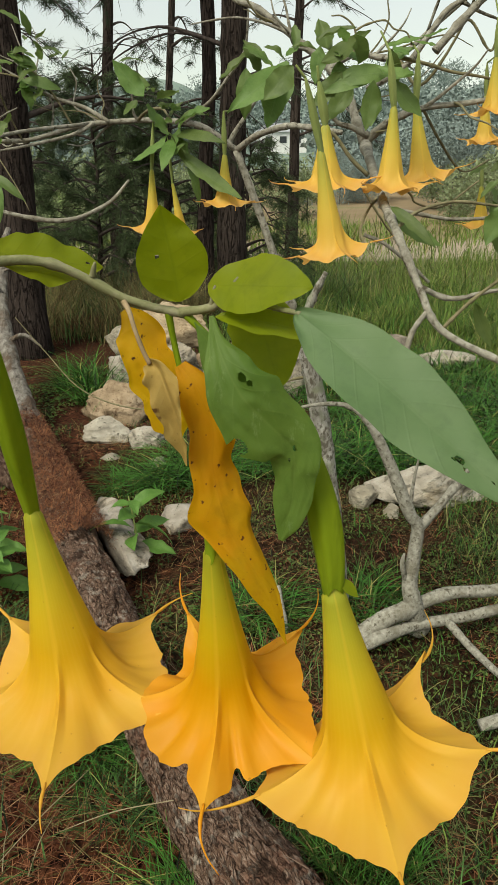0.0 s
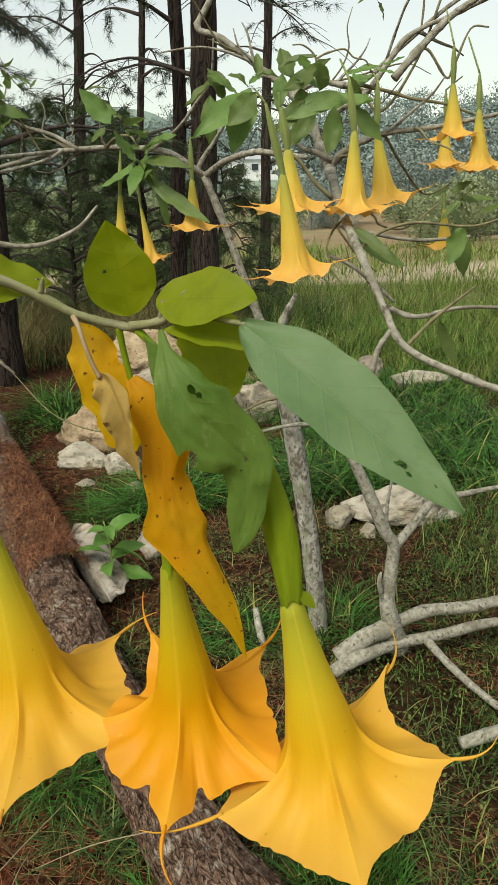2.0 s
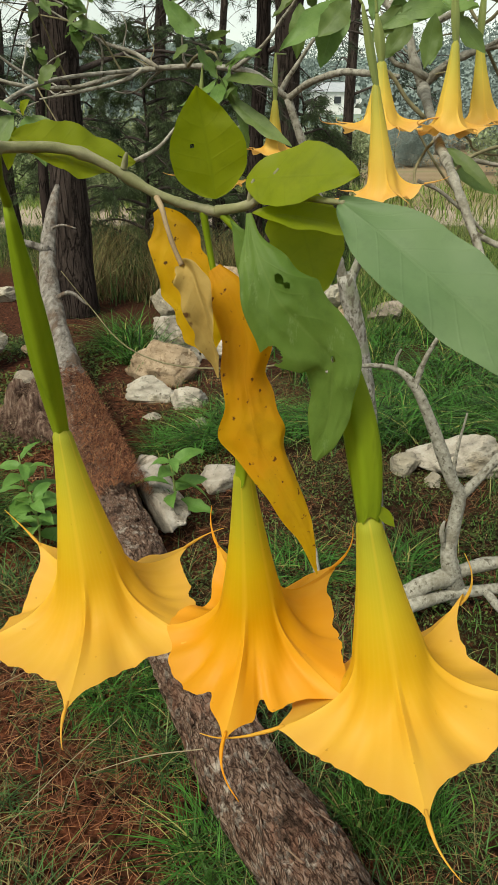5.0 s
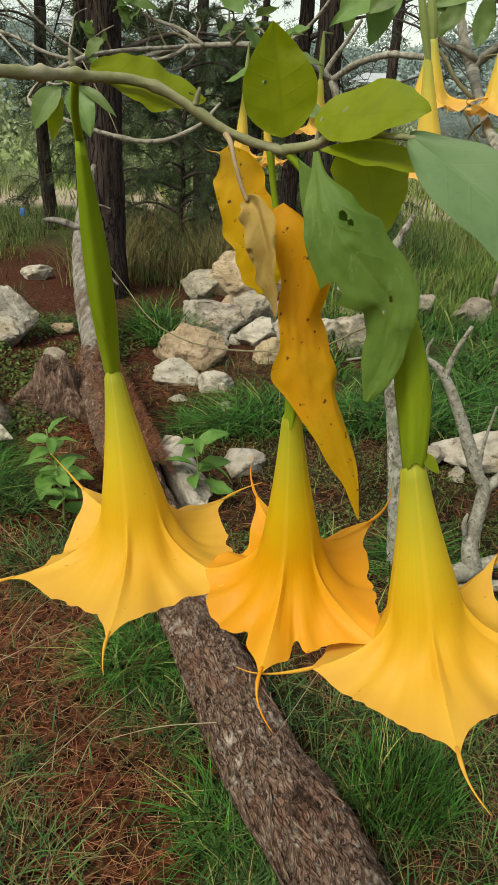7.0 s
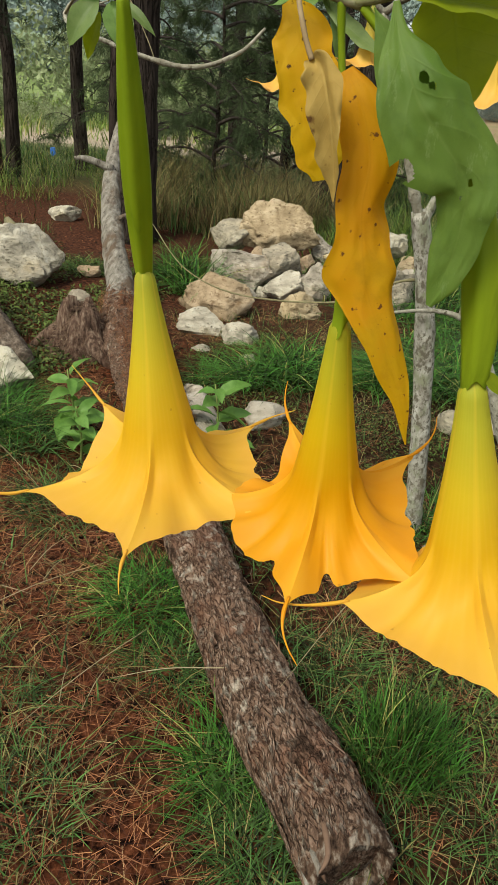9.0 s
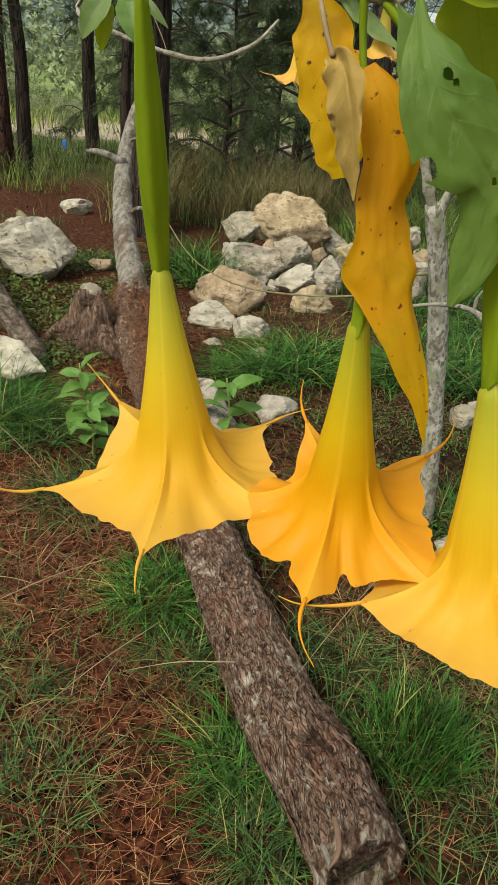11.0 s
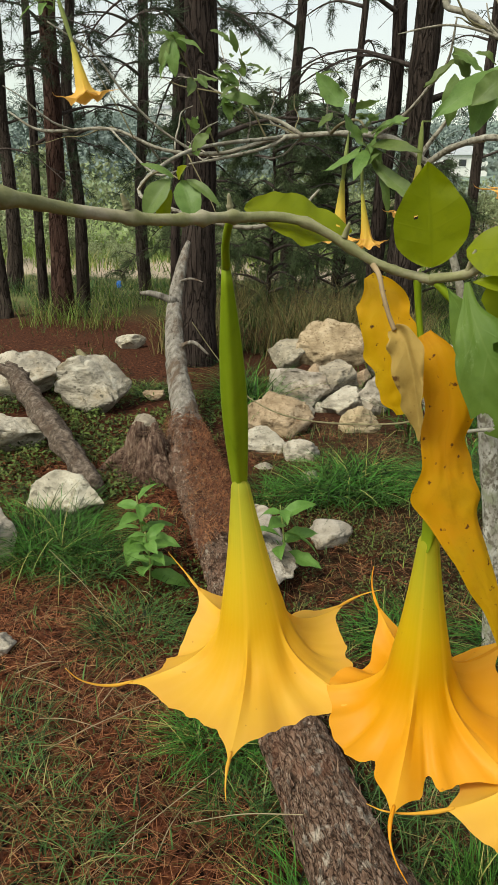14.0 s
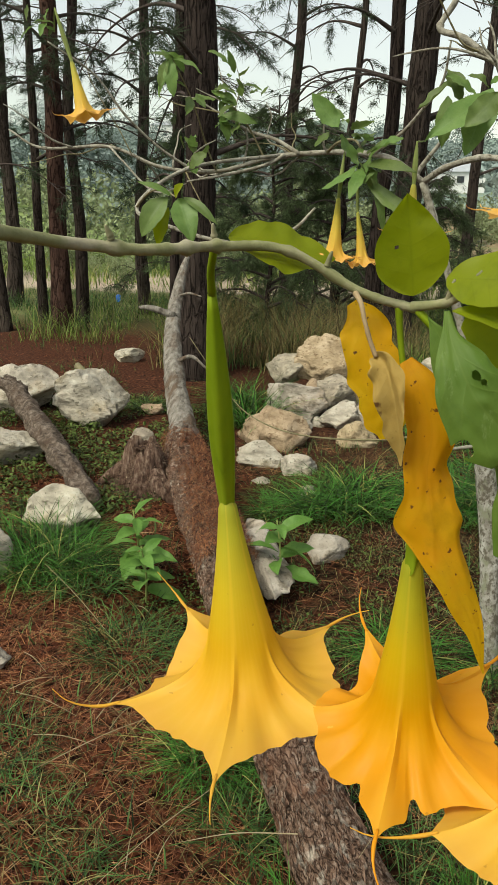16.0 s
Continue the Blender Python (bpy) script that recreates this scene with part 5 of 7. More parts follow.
# twig that crosses before the stones
branch(shrub, [(-0.774, 2.4, 1.037), (-0.684, 2.4, 0.914), (-0.548, 2.35, 0.78), (-0.336, 2.3, 0.725), (-0.007, 2.2, 0.767), (0.153, 2.1, 0.873), (0.24, 2.06, 0.90)], [0.003, 0.004, 0.005, 0.006, 0.007, 0.008, 0.010], M_TWIG_BROWN, "twig", 16)

right = thing("angels_trumpet_shrub", (0.75, 0.75, 0), "second angel's trumpet shrub with forked grey branches and hanging flowers", "shrub")
branch(right, [(0.80, 0.70, -0.12), (0.78, 0.72, 0.5), (0.62, 0.78, 1.02), (0.45, 0.82, 1.17), (0.351, 0.85, 1.216), (0.281, 0.90, 1.253), (0.257, 0.93, 1.307), (0.235, 0.98, 1.379), (0.25, 1.15, 1.422), (0.271, 1.39, 1.508)], [0.030, 0.022, 0.012, 0.008, 0.007, 0.0075, 0.008, 0.009, 0.011, 0.014], seed=20, knot=0.6, per=9)
branch(right, [(0.271, 1.39, 1.508), (0.255, 1.40, 1.55), (0.245, 1.42, 1.594), (0.21, 1.43, 1.64), (0.174, 1.45, 1.677), (0.085, 1.48, 1.751), (0.041, 1.50, 1.777), (0.07, 1.50, 1.829), (0.06, 1.5, 1.90)], [0.014, 0.012, 0.010, 0.0095, 0.009, 0.009, 0.008, 0.009, 0.007], seed=21, knot=0.5, per=9)
branch(right, [(0.271, 1.39, 1.508), (0.31, 1.38, 1.54), (0.37, 1.36, 1.56), (0.46, 1.34, 1.565), (0.58, 1.30, 1.58)], [0.012, 0.010, 0.008, 0.007, 0.005], seed=22)
branch(right, [(0.21, 1.43, 1.64), (0.26, 1.42, 1.66), (0.33, 1.40, 1.65), (0.40, 1.38, 1.70), (0.50, 1.35, 1.77), (0.60, 1.33, 1.80)], [0.008, 0.007, 0.007, 0.006, 0.005, 0.004], seed=24)
branch(right, [(0.33, 1.40, 1.65), (0.37, 1.38, 1.60), (0.43, 1.36, 1.68), (0.47, 1.35, 1.78), (0.50, 1.34, 1.86)], [0.006, 0.006, 0.005, 0.005, 0.004], M_TWIG_BROWN, seed=25)
branch(right, [(0.235, 0.98, 1.379), (0.27, 1.0, 1.40), (0.33, 1.02, 1.41), (0.42, 1.03, 1.40), (0.5, 1.04, 1.42)], [0.006, 0.005, 0.0045, 0.004, 0.003], M_TWIG_BROWN, seed=27)
branch(right, [(0.257, 0.93, 1.307), (0.30, 0.92, 1.29), (0.36, 0.91, 1.30), (0.45, 0.90, 1.295)], [0.006, 0.005, 0.004, 0.003], M_TWIG, seed=28)
branch(right, [(0.281, 0.90, 1.253), (0.32, 0.90, 1.29), (0.37, 0.89, 1.33)], [0.006, 0.005, 0.003], M_TWIG_BROWN, seed=29)
branch(right, [(0.269, 0.915, 1.28), (0.245, 0.91, 1.25), (0.232, 0.90, 1.21)], [0.006, 0.005, 0.005], M_TWIG, seed=30)
branch(right, [(0.25, 1.15, 1.422), (0.22, 1.1, 1.40), (0.20, 1.05, 1.37), (0.215, 1.0, 1.33)], [0.005, 0.004, 0.004, 0.002], M_TWIG_BROWN, seed=31)
branch(right, [(0.37, 1.36, 1.56), (0.42, 1.4, 1.50), (0.48, 1.45, 1.45), (0.55, 1.5, 1.47)], [0.006, 0.005, 0.004, 0.003], M_TWIG_BROWN, seed=32)

SMALL = [(270, 0.056, -0.001, -0.6, 0.9), (342, 0.061, 0.006, 0.3, 1.1), (54, 0.054, 0.008, 0.3, 0.8), (126, 0.054, 0.008, 0.3, 0.8), (198, 0.061, 0.006, 0.3, 1.1)]


def hanging(parent, top, joint, lip, scale=1.0, turn=0, seed=0, stalk=None, label="", shape=SMALL, mat=None):
    L = (Vector(lip) - Vector(joint)).length
    lobes = [(a + turn, r * scale, z * scale, d, n) for a, r, z, d, n in shape]
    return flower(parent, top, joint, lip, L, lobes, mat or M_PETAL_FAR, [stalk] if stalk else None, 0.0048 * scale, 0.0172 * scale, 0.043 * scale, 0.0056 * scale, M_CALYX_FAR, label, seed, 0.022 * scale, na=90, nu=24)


hanging(right, (0.104, 0.902, 1.561), (0.121, 0.901, 1.483), (0.135, 0.900, 1.356), 0.90, 10, 1, (0.093, 0.903, 1.575), "drooping golden trumpet flower")
hanging(right, (0.146, 1.097, 1.580), (0.155, 1.096, 1.524), (0.156, 1.096, 1.435), 1.20, 10, 2, (0.144, 1.097, 1.60))
hanging(right, (0.248, 1.095, 1.612), (0.255, 1.095, 1.544), (0.252, 1.094, 1.426), 0.98, 25, 3, (0.248, 1.16, 1.65))
hanging(right, (0.328, 1.244, 1.632), (0.327, 1.244, 1.558), (0.341, 1.242, 1.437), 1.0, 0, 4, (0.335, 1.32, 1.66))
hanging(right, (0.568, 1.60, 1.66), (0.570, 1.60, 1.60), (0.572, 1.60, 1.505), 0.85, 15, 6, (0.566, 1.5, 1.67))
hanging(right, (0.555, 1.55, 1.46), (0.556, 1.55, 1.42), (0.560, 1.55, 1.335), 0.8, 60, 7, (0.55, 1.5, 1.47))
hanging(right, (0.475, 1.30, 1.69), (0.476, 1.30, 1.63), (0.480, 1.30, 1.54), 0.9, 30, 8, (0.47, 1.33, 1.75))
hanging(right, (0.515, 1.28, 1.64), (0.517, 1.28, 1.585), (0.522, 1.28, 1.485), 0.9, 5, 9, (0.50, 1.3, 1.70))
hanging(shrub, (0.010, 1.57, 1.58), (0.010, 1.57, 1.50), (0.008, 1.57, 1.395), 1.0, 20, 10, (0.03, 1.75, 1.60))
hanging(shrub, (-0.141, 1.60, 1.562), (-0.149, 1.60, 1.474), (-0.154, 1.60, 1.340), 0.85, 0, 11, (-0.141, 1.65, 1.58))
hanging(shrub, (-0.112, 1.60, 1.535), (-0.106, 1.60, 1.445), (-0.088, 1.60, 1.330), 0.62, 45, 12, (-0.113, 1.62, 1.56))
hanging(shrub, (-0.855, 1.72, 1.90), (-0.815, 1.71, 1.785), (-0.783, 1.70, 1.655), 0.95, 30, 13, (-0.88, 1.76, 1.86))

# leaves of the two shrubs
for k, (parent, b, t, w) in enumerate([
        (right, (0.12, 1.30, 1.638), (0.083, 1.30, 1.535), 0.075), (right, (0.125, 1.30, 1.629), (0.014, 1.25, 1.556), 0.06), (right, (0.05, 1.30, 1.63), (0.044, 1.30, 1.55), 0.045),
        (right, (0.231, 1.00, 1.409), (0.284, 0.95, 1.354), 0.028), (right, (0.188, 1.20, 1.592), (0.28, 1.20, 1.60), 0.05)]):
    leaf(parent, b, t, w * 0.68, CAM, M_LEAF_FAR, seed=k, wave=0.22, ragged=0.3, bend=0.06, nu=10, nv=6)
for k, (parent, b, t, w) in enumerate([
        (right, (0.237, 1.15, 1.585), (0.225, 1.15, 1.515), 0.04), (right, (0.262, 1.15, 1.585), (0.314, 1.15, 1.530), 0.04), (right, (0.197, 1.20, 1.604), (0.150, 1.20, 1.556), 0.045),
        (right, (0.17, 1.25, 1.625), (0.24, 1.20, 1.66), 0.04), (right, (0.469, 1.20, 1.395), (0.444, 1.20, 1.329), 0.05), (right, (0.361, 1.00, 1.268), (0.391, 1.00, 1.198), 0.03)]):
    leaf(parent, b, t, w * 0.68, CAM, M_LEAF_FAR, seed=10 + k, wave=0.25, ragged=0.3, bend=-0.06, nu=10, nv=6)
for k, (parent, b, t, w) in enumerate([
        (right, (0.33, 1.40, 1.78), (0.391, 1.40, 1.792), 0.03), (right, (0.366, 1.40, 1.784), (0.378, 1.40, 1.752), 0.02), (right, (0.509, 1.40, 1.43), (0.536, 1.40, 1.375), 0.05),
        (right, (0.55, 1.5, 1.46), (0.51, 1.5, 1.44), 0.04), (right, (0.54, 1.30, 1.78), (0.60, 1.30, 1.74), 0.06)]):
    leaf(parent, b, t, w * 0.68, UP, M_LEAF_FAR, seed=20 + k, wave=0.25, ragged=0.3, bend=0.08, nu=10, nv=6)
for k, (b, t, w) in enumerate([
        ((-0.107, 1.60, 1.568), (-0.150, 1.60, 1.635), 0.06), ((-0.095, 1.60, 1.568), (0.012, 1.50, 1.552), 0.042), ((-0.107, 1.60, 1.574), (-0.062, 1.60, 1.505), 0.05),
        ((-0.097, 1.60, 1.545), (0.045, 1.50, 1.446), 0.05), ((-0.074, 1.60, 1.521), (-0.048, 1.60, 1.427), 0.035), ((-0.147, 1.65, 1.67), (-0.214, 1.65, 1.68), 0.045),
        ((-0.11, 1.60, 1.57), (-0.19, 1.55, 1.52), 0.045), ((-0.10, 1.60, 1.56), (-0.12, 1.52, 1.50), 0.045), ((-0.12, 1.62, 1.58), (-0.075, 1.62, 1.64), 0.04)]):
    leaf(shrub, (b[0], b[1], b[2] - 0.030), (t[0], t[1], t[2] - 0.035), w * 0.68, CAM if k % 2 else UP, M_LEAF_FAR, seed=30 + k, wave=0.22, ragged=0.3, bend=0.08 if k % 3 else -0.08, nu=10, nv=6)
for k, (b, t, w) in enumerate([
        ((-0.498, 1.80, 1.814), (-0.45, 1.80, 1.784), 0.045),
        ((-0.518, 2.00, 1.701), (-0.416, 2.00, 1.677), 0.045), ((-0.406, 2.00, 1.758), (-0.478, 2.00, 1.774), 0.045), ((-0.477, 1.70, 1.575), (-0.52, 1.70, 1.54), 0.05), ((-0.52, 2.0, 1.70), (-0.50, 2.0, 1.63), 0.05)]):
    leaf(shrub, b, t, w * 0.68, CAM if k % 2 else UP, M_LEAF_FAR, seed=40 + k, wave=0.22, ragged=0.3, bend=0.1, nu=10, nv=6)
for k, (b, t, w) in enumerate([
        ((-0.596, 1.80, 1.80), (-0.655, 1.80, 1.813), 0.05), ((-0.596, 1.80, 1.80), (-0.589, 1.80, 1.715), 0.055), ((-0.589, 1.80, 1.80), (-0.515, 1.80, 1.765), 0.05), ((-0.60, 1.8, 1.80), (-0.625, 1.8, 1.735), 0.04),
        ((-0.539, 2.00, 1.766), (-0.476, 2.00, 1.752), 0.045), ((-0.523, 2.00, 1.752), (-0.473, 2.00, 1.725), 0.045), ((-0.591, 2.00, 1.597), (-0.625, 2.00, 1.647), 0.045), ((-0.608, 2.00, 1.589), (-0.591, 2.00, 1.55), 0.05)]):
    leaf(shrub, b, t, w * 0.68, CAM if k % 2 else UP, M_LEAF_FAR, seed=50 + k, wave=0.22, ragged=0.3, bend=0.08, nu=10, nv=6)
for k, (b, t, w) in enumerate([
        ((-0.907, 1.70, 1.86), (-0.850, 1.70, 1.864), 0.035), ((-0.90, 1.70, 1.86), (-0.94, 1.70, 1.83), 0.035), ((-0.88, 1.72, 1.87), (-0.87, 1.72, 1.90), 0.03), ((-0.24, 1.80, 1.706), (-0.178, 1.80, 1.712), 0.04),
        ((-0.536, 2.00, 1.669), (-0.482, 2.00, 1.69), 0.045), ((-0.53, 2.0, 1.68), (-0.46, 2.0, 1.66), 0.04)]):
    leaf(shrub, b, t, w * 0.68, UP, M_LEAF_FAR, seed=60 + k, wave=0.22, ragged=0.3, bend=0.08, nu=10, nv=6)

# a leafy shoot that hangs from the low grey twig
branch(shrub, [(-0.62, 1.60, 1.45), (-0.55, 1.49, 1.475), (-0.500, 1.43, 1.480), (-0.456, 1.40, 1.464)], [0.006, 0.005, 0.004, 0.003], M_TWIG_BROWN, "twig", 80)
for k, (b, t, w, m) in enumerate([
        ((-0.476, 1.40, 1.465), (-0.527, 1.38, 1.386), 0.050, M_LEAF_FAR), ((-0.478, 1.41, 1.445), (-0.507, 1.42, 1.368), 0.032, M_LEAF_LIME), ((-0.454, 1.40, 1.462), (-0.415, 1.37, 1.375), 0.052, M_LEAF_FAR),
        ((-0.442, 1.40, 1.464), (-0.366, 1.38, 1.411), 0.022, M_LEAF_FAR), ((-0.468, 1.40, 1.467), (-0.532, 1.38, 1.492), 0.016, M_LEAF_FAR), ((-0.458, 1.40, 1.462), (-0.436, 1.38, 1.489), 0.024, M_LEAF_LIME), ((-0.462, 1.42, 1.462), (-0.452, 1.45, 1.392), 0.045, M_LEAF_FAR)]):
    leaf(shrub, b, t, w, (0.2, -0.8, 0.7), m, seed=70 + k, wave=0.12, ragged=0.12, bend=0.09, nu=14, nv=8, fold=0.3)

# finer twigs of the second shrub
branch(right, [(0.232, 1.300, 1.634), (0.235, 1.300, 1.677), (0.215, 1.300, 1.698), (0.195, 1.300, 1.700)], [0.0045, 0.0039, 0.0030, 0.0023], M_TWIG_BROWN, "twig", 90, 8)
branch(right, [(0.235, 1.300, 1.677), (0.253, 1.300, 1.685), (0.284, 1.300, 1.690), (0.300, 1.300, 1.677), (0.321, 1.300, 1.671), (0.331, 1.300, 1.652)], [0.0039, 0.0036, 0.0033, 0.0030, 0.0027, 0.0023], M_TWIG_BROWN, "twig", 91, 8)
branch(right, [(0.266, 1.350, 1.594), (0.333, 1.350, 1.628), (0.374, 1.350, 1.676), (0.404, 1.350, 1.711), (0.444, 1.350, 1.731), (0.484, 1.350, 1.743), (0.554, 1.350, 1.770)], [0.0091, 0.0083, 0.0076, 0.0068, 0.0061, 0.0061, 0.0045], M_TWIG, "twig", 92, 8)
branch(right, [(0.314, 1.330, 1.640), (0.369, 1.330, 1.626), (0.411, 1.330, 1.613), (0.473, 1.330, 1.601), (0.526, 1.330, 1.582)], [0.0076, 0.0068, 0.0061, 0.0053, 0.0045], M_TWIG_BROWN, "twig", 93, 8)
branch(right, [(0.414, 1.330, 1.684), (0.439, 1.330, 1.689), (0.473, 1.330, 1.644), (0.487, 1.330, 1.661), (0.514, 1.330, 1.718), (0.547, 1.330, 1.720)], [0.0061, 0.0053, 0.0045, 0.0045, 0.0038, 0.0030], M_TWIG_BROWN, "twig", 94, 8)
branch(right, [(0.157, 1.200, 1.531), (0.185, 1.200, 1.513), (0.212, 1.200, 1.477), (0.240, 1.200, 1.451)], [0.0061, 0.0068, 0.0076, 0.0083], M_TWIG_BROWN, "twig", 95, 8)
branch(right, [(0.260, 1.250, 1.457), (0.320, 1.250, 1.421), (0.335, 1.250, 1.402), (0.381, 1.250, 1.394), (0.443, 1.250, 1.434)], [0.0061, 0.0045, 0.0039, 0.0036, 0.0030], M_TWIG_BROWN, "twig", 96, 8)
branch(right, [(0.263, 1.220, 1.402), (0.342, 1.220, 1.383), (0.393, 1.220, 1.374), (0.453, 1.220, 1.373), (0.489, 1.220, 1.375)], [0.0061, 0.0052, 0.0045, 0.0045, 0.0030], M_TWIG, "twig", 97, 8)
branch(right, [(0.232, 1.220, 1.436), (0.263, 1.220, 1.387), (0.293, 1.220, 1.348), (0.321, 1.220, 1.325)], [0.0045, 0.0042, 0.0036, 0.0030], M_TWIG_BROWN, "twig", 98, 8)
branch(right, [(0.215, 1.100, 1.365), (0.247, 1.100, 1.350), (0.283, 1.100, 1.321), (0.320, 1.100, 1.287)], [0.0045, 0.0045, 0.0042, 0.0039], M_TWIG, "twig", 99, 8)
branch(right, [(0.264, 1.320, 1.516), (0.233, 1.320, 1.532), (0.208, 1.320, 1.541), (0.189, 1.320, 1.567)], [0.0091, 0.0076, 0.0061, 0.0045], M_TWIG, "twig", 100, 8)
branch(right, [(0.379, 1.330, 1.646), (0.421, 1.330, 1.688), (0.450, 1.330, 1.715), (0.483, 1.330, 1.742), (0.536, 1.330, 1.772)], [0.0106, 0.0106, 0.0098, 0.0091, 0.0076], M_TWIG, "twig", 101, 8)
for k, (b, t, w) in enumerate([
        ((0.293, 1.220, 1.615), (0.205, 1.220, 1.614), 0.028), ((0.251, 1.200, 1.595), (0.164, 1.200, 1.574), 0.030), ((0.249, 1.200, 1.586), (0.243, 1.200, 1.524), 0.036), ((0.259, 1.200, 1.578), (0.311, 1.200, 1.543), 0.016), ((0.260, 1.150, 1.397), (0.355, 1.150, 1.336), 0.036), ((0.469, 1.250, 1.399), (0.491, 1.250, 1.302), 0.048), ((0.514, 1.250, 1.413), (0.559, 1.250, 1.427), 0.030), ((0.223, 1.250, 1.589), (0.178, 1.250, 1.539), 0.040), ((0.125, 1.250, 1.623), (0.075, 1.250, 1.574), 0.050)]):
    leaf(right, b, t, w * 0.8, CAM if k % 3 else UP, M_LEAF_FAR, seed=110 + k, wave=0.16, ragged=0.2, bend=0.07 if k % 2 else -0.06, nu=14, nv=8)


def twiglets(parent, line, n, length, seed):
    """Thin crooked side twigs that grow out of a bough."""
    rnd = random.Random(seed)
    line = [Vector(q) for q in line]
    for k in range(n):
        i = rnd.randrange(len(line) - 1)
        o = line[i].lerp(line[i + 1], rnd.random())
        way = (line[i + 1] - line[i]).normalized() * rnd.uniform(0.4, 1.0) + Vector((rnd.gauss(0, 0.35), rnd.gauss(0, 0.5), rnd.gauss(0.25, 0.5)))
        pts, ln = [o], length * rnd.uniform(0.5, 1.3)
        for s in range(4):
            way = (way.normalized() + Vector((rnd.gauss(0, 0.3), rnd.gauss(0, 0.2), rnd.gauss(0.05, 0.3)))).normalized()
            pts.append(pts[-1] + way * ln / 4)
        r = rnd.uniform(0.0035, 0.0055)
        branch(parent, pts, [r, r * 0.9, r * 0.75, r * 0.6, r * 0.35], M_TWIG if k % 3 else M_TWIG_BROWN, "twig", seed * 50 + k, 7, per=4)


twiglets(shrub, [(-0.04, 2.0, 1.58), (-0.223, 2.0, 1.603), (-0.381, 2.03, 1.594), (-0.546, 2.05, 1.56), (-0.716, 2.05, 1.573), (-0.871, 2.05, 1.629), (-1.062, 2.0, 1.623)], 15, 0.26, 1)
twiglets(shrub, [(-0.30, 2.01, 1.600), (-0.45, 2.04, 1.665), (-0.50, 2.04, 1.70)], 5, 0.22, 2)
twiglets(right, [(0.271, 1.39, 1.508), (0.245, 1.42, 1.594), (0.174, 1.45, 1.677), (0.085, 1.48, 1.751)], 7, 0.16, 3)
twiglets(right, [(0.26, 1.42, 1.66), (0.33, 1.40, 1.65), (0.50, 1.35, 1.77)], 7, 0.18, 4)
twiglets(right, [(0.25, 1.15, 1.422), (0.271, 1.39, 1.508), (0.37, 1.36, 1.56), (0.58, 1.30, 1.58)], 6, 0.13, 5)


def sprinkle(parent, a, b, n, size, seed, material=None):
    """Small crumpled leaves in little bunches along a stretch of branch."""
    rnd = random.Random(seed)
    for k in range(n):
        o = Vector(a).lerp(Vector(b), rnd.random()) + Vector((rnd.gauss(0, 0.008), rnd.gauss(0, 0.02), rnd.gauss(0, 0.008)))
        way = Vector((rnd.gauss(0, 1), rnd.gauss(-0.4, 0.7), rnd.gauss(-0.1, 0.7))).normalized()
        ln = size * rnd.uniform(0.5, 1.2)
        leaf(parent, o, o + way * ln, ln * rnd.uniform(0.3, 0.5), (rnd.gauss(0, 0.4), -0.6, 1), material or M_LEAF_FAR, seed=seed * 31 + k, wave=0.3, ragged=0.35, bend=rnd.uniform(-0.12, 0.12), nu=9, nv=6, fold=rnd.uniform(0.1, 0.6))


sprinkle(shrub, (-0.15, 1.62, 1.62), (-0.05, 1.58, 1.52), 14, 0.075, 1)
sprinkle(shrub, (-0.60, 1.80, 1.82), (-0.56, 1.9, 1.72), 8, 0.07, 2)
sprinkle(shrub, (-0.55, 2.0, 1.77), (-0.45, 2.0, 1.68), 10, 0.07, 3)
sprinkle(shrub, (-0.62, 2.0, 1.63), (-0.57, 2.0, 1.57), 6, 0.06, 4)
sprinkle(shrub, (-0.92, 1.72, 1.87), (-0.86, 1.72, 1.86), 5, 0.05, 6)
sprinkle(shrub, (-0.20, 1.9, 1.64), (-0.2, 1.8, 1.70), 4, 0.06, 8)
sprinkle(shrub, (-0.48, 2.0, 1.80), (-0.40, 2.0, 1.72), 7, 0.06, 14)
sprinkle(right, (0.17, 1.3, 1.66), (0.24, 1.2, 1.60), 10, 0.07, 9)
sprinkle(right, (0.05, 1.4, 1.68), (0.13, 1.35, 1.66), 6, 0.07, 10)
sprinkle(right, (0.27, 1.25, 1.65), (0.35, 1.3, 1.66), 6, 0.06, 11)
sprinkle(right, (0.46, 1.2, 1.42), (0.53, 1.4, 1.45), 6, 0.06, 12)
sprinkle(right, (0.52, 1.33, 1.80), (0.60, 1.33, 1.78), 5, 0.06, 13)

right.matrix_basis = leaned() @ right.matrix_basis
for ob in shrub.children:
    if min((ob.matrix_basis @ v.co).z for v in ob.data.vertices) > 1.22:
        ob.location += Vector((-0.032, 0.0, 0.018))

# ---------------------------------------------------------------- the near flowering branch
near = thing("angels_trumpet_shrub", (-0.62, -0.15, 0), "near angel's trumpet branch with three large golden flowers", "shrub")
branch(near, [(-0.62, -0.15, -0.05), (-0.60, -0.12, 0.6), (-0.45, 0.0, 1.15), (-0.27, 0.10, 1.39), (-0.19, 0.165, 1.425), (-0.164, 0.20, 1.426), (-0.152, 0.235, 1.422), (-0.131, 0.262, 1.419), (-0.108, 0.292, 1.420), (-0.083, 0.308, 1.418), (-0.051, 0.314, 1.401), (-0.026, 0.315, 1.394)], [0.022, 0.018, 0.010, 0.006, 0.0040, 0.0037, 0.0035, 0.0034, 0.0033, 0.0032, 0.0030, 0.0030], M_STEM, seed=3, sides=16, knot=0.7, rough=0.11, per=12)
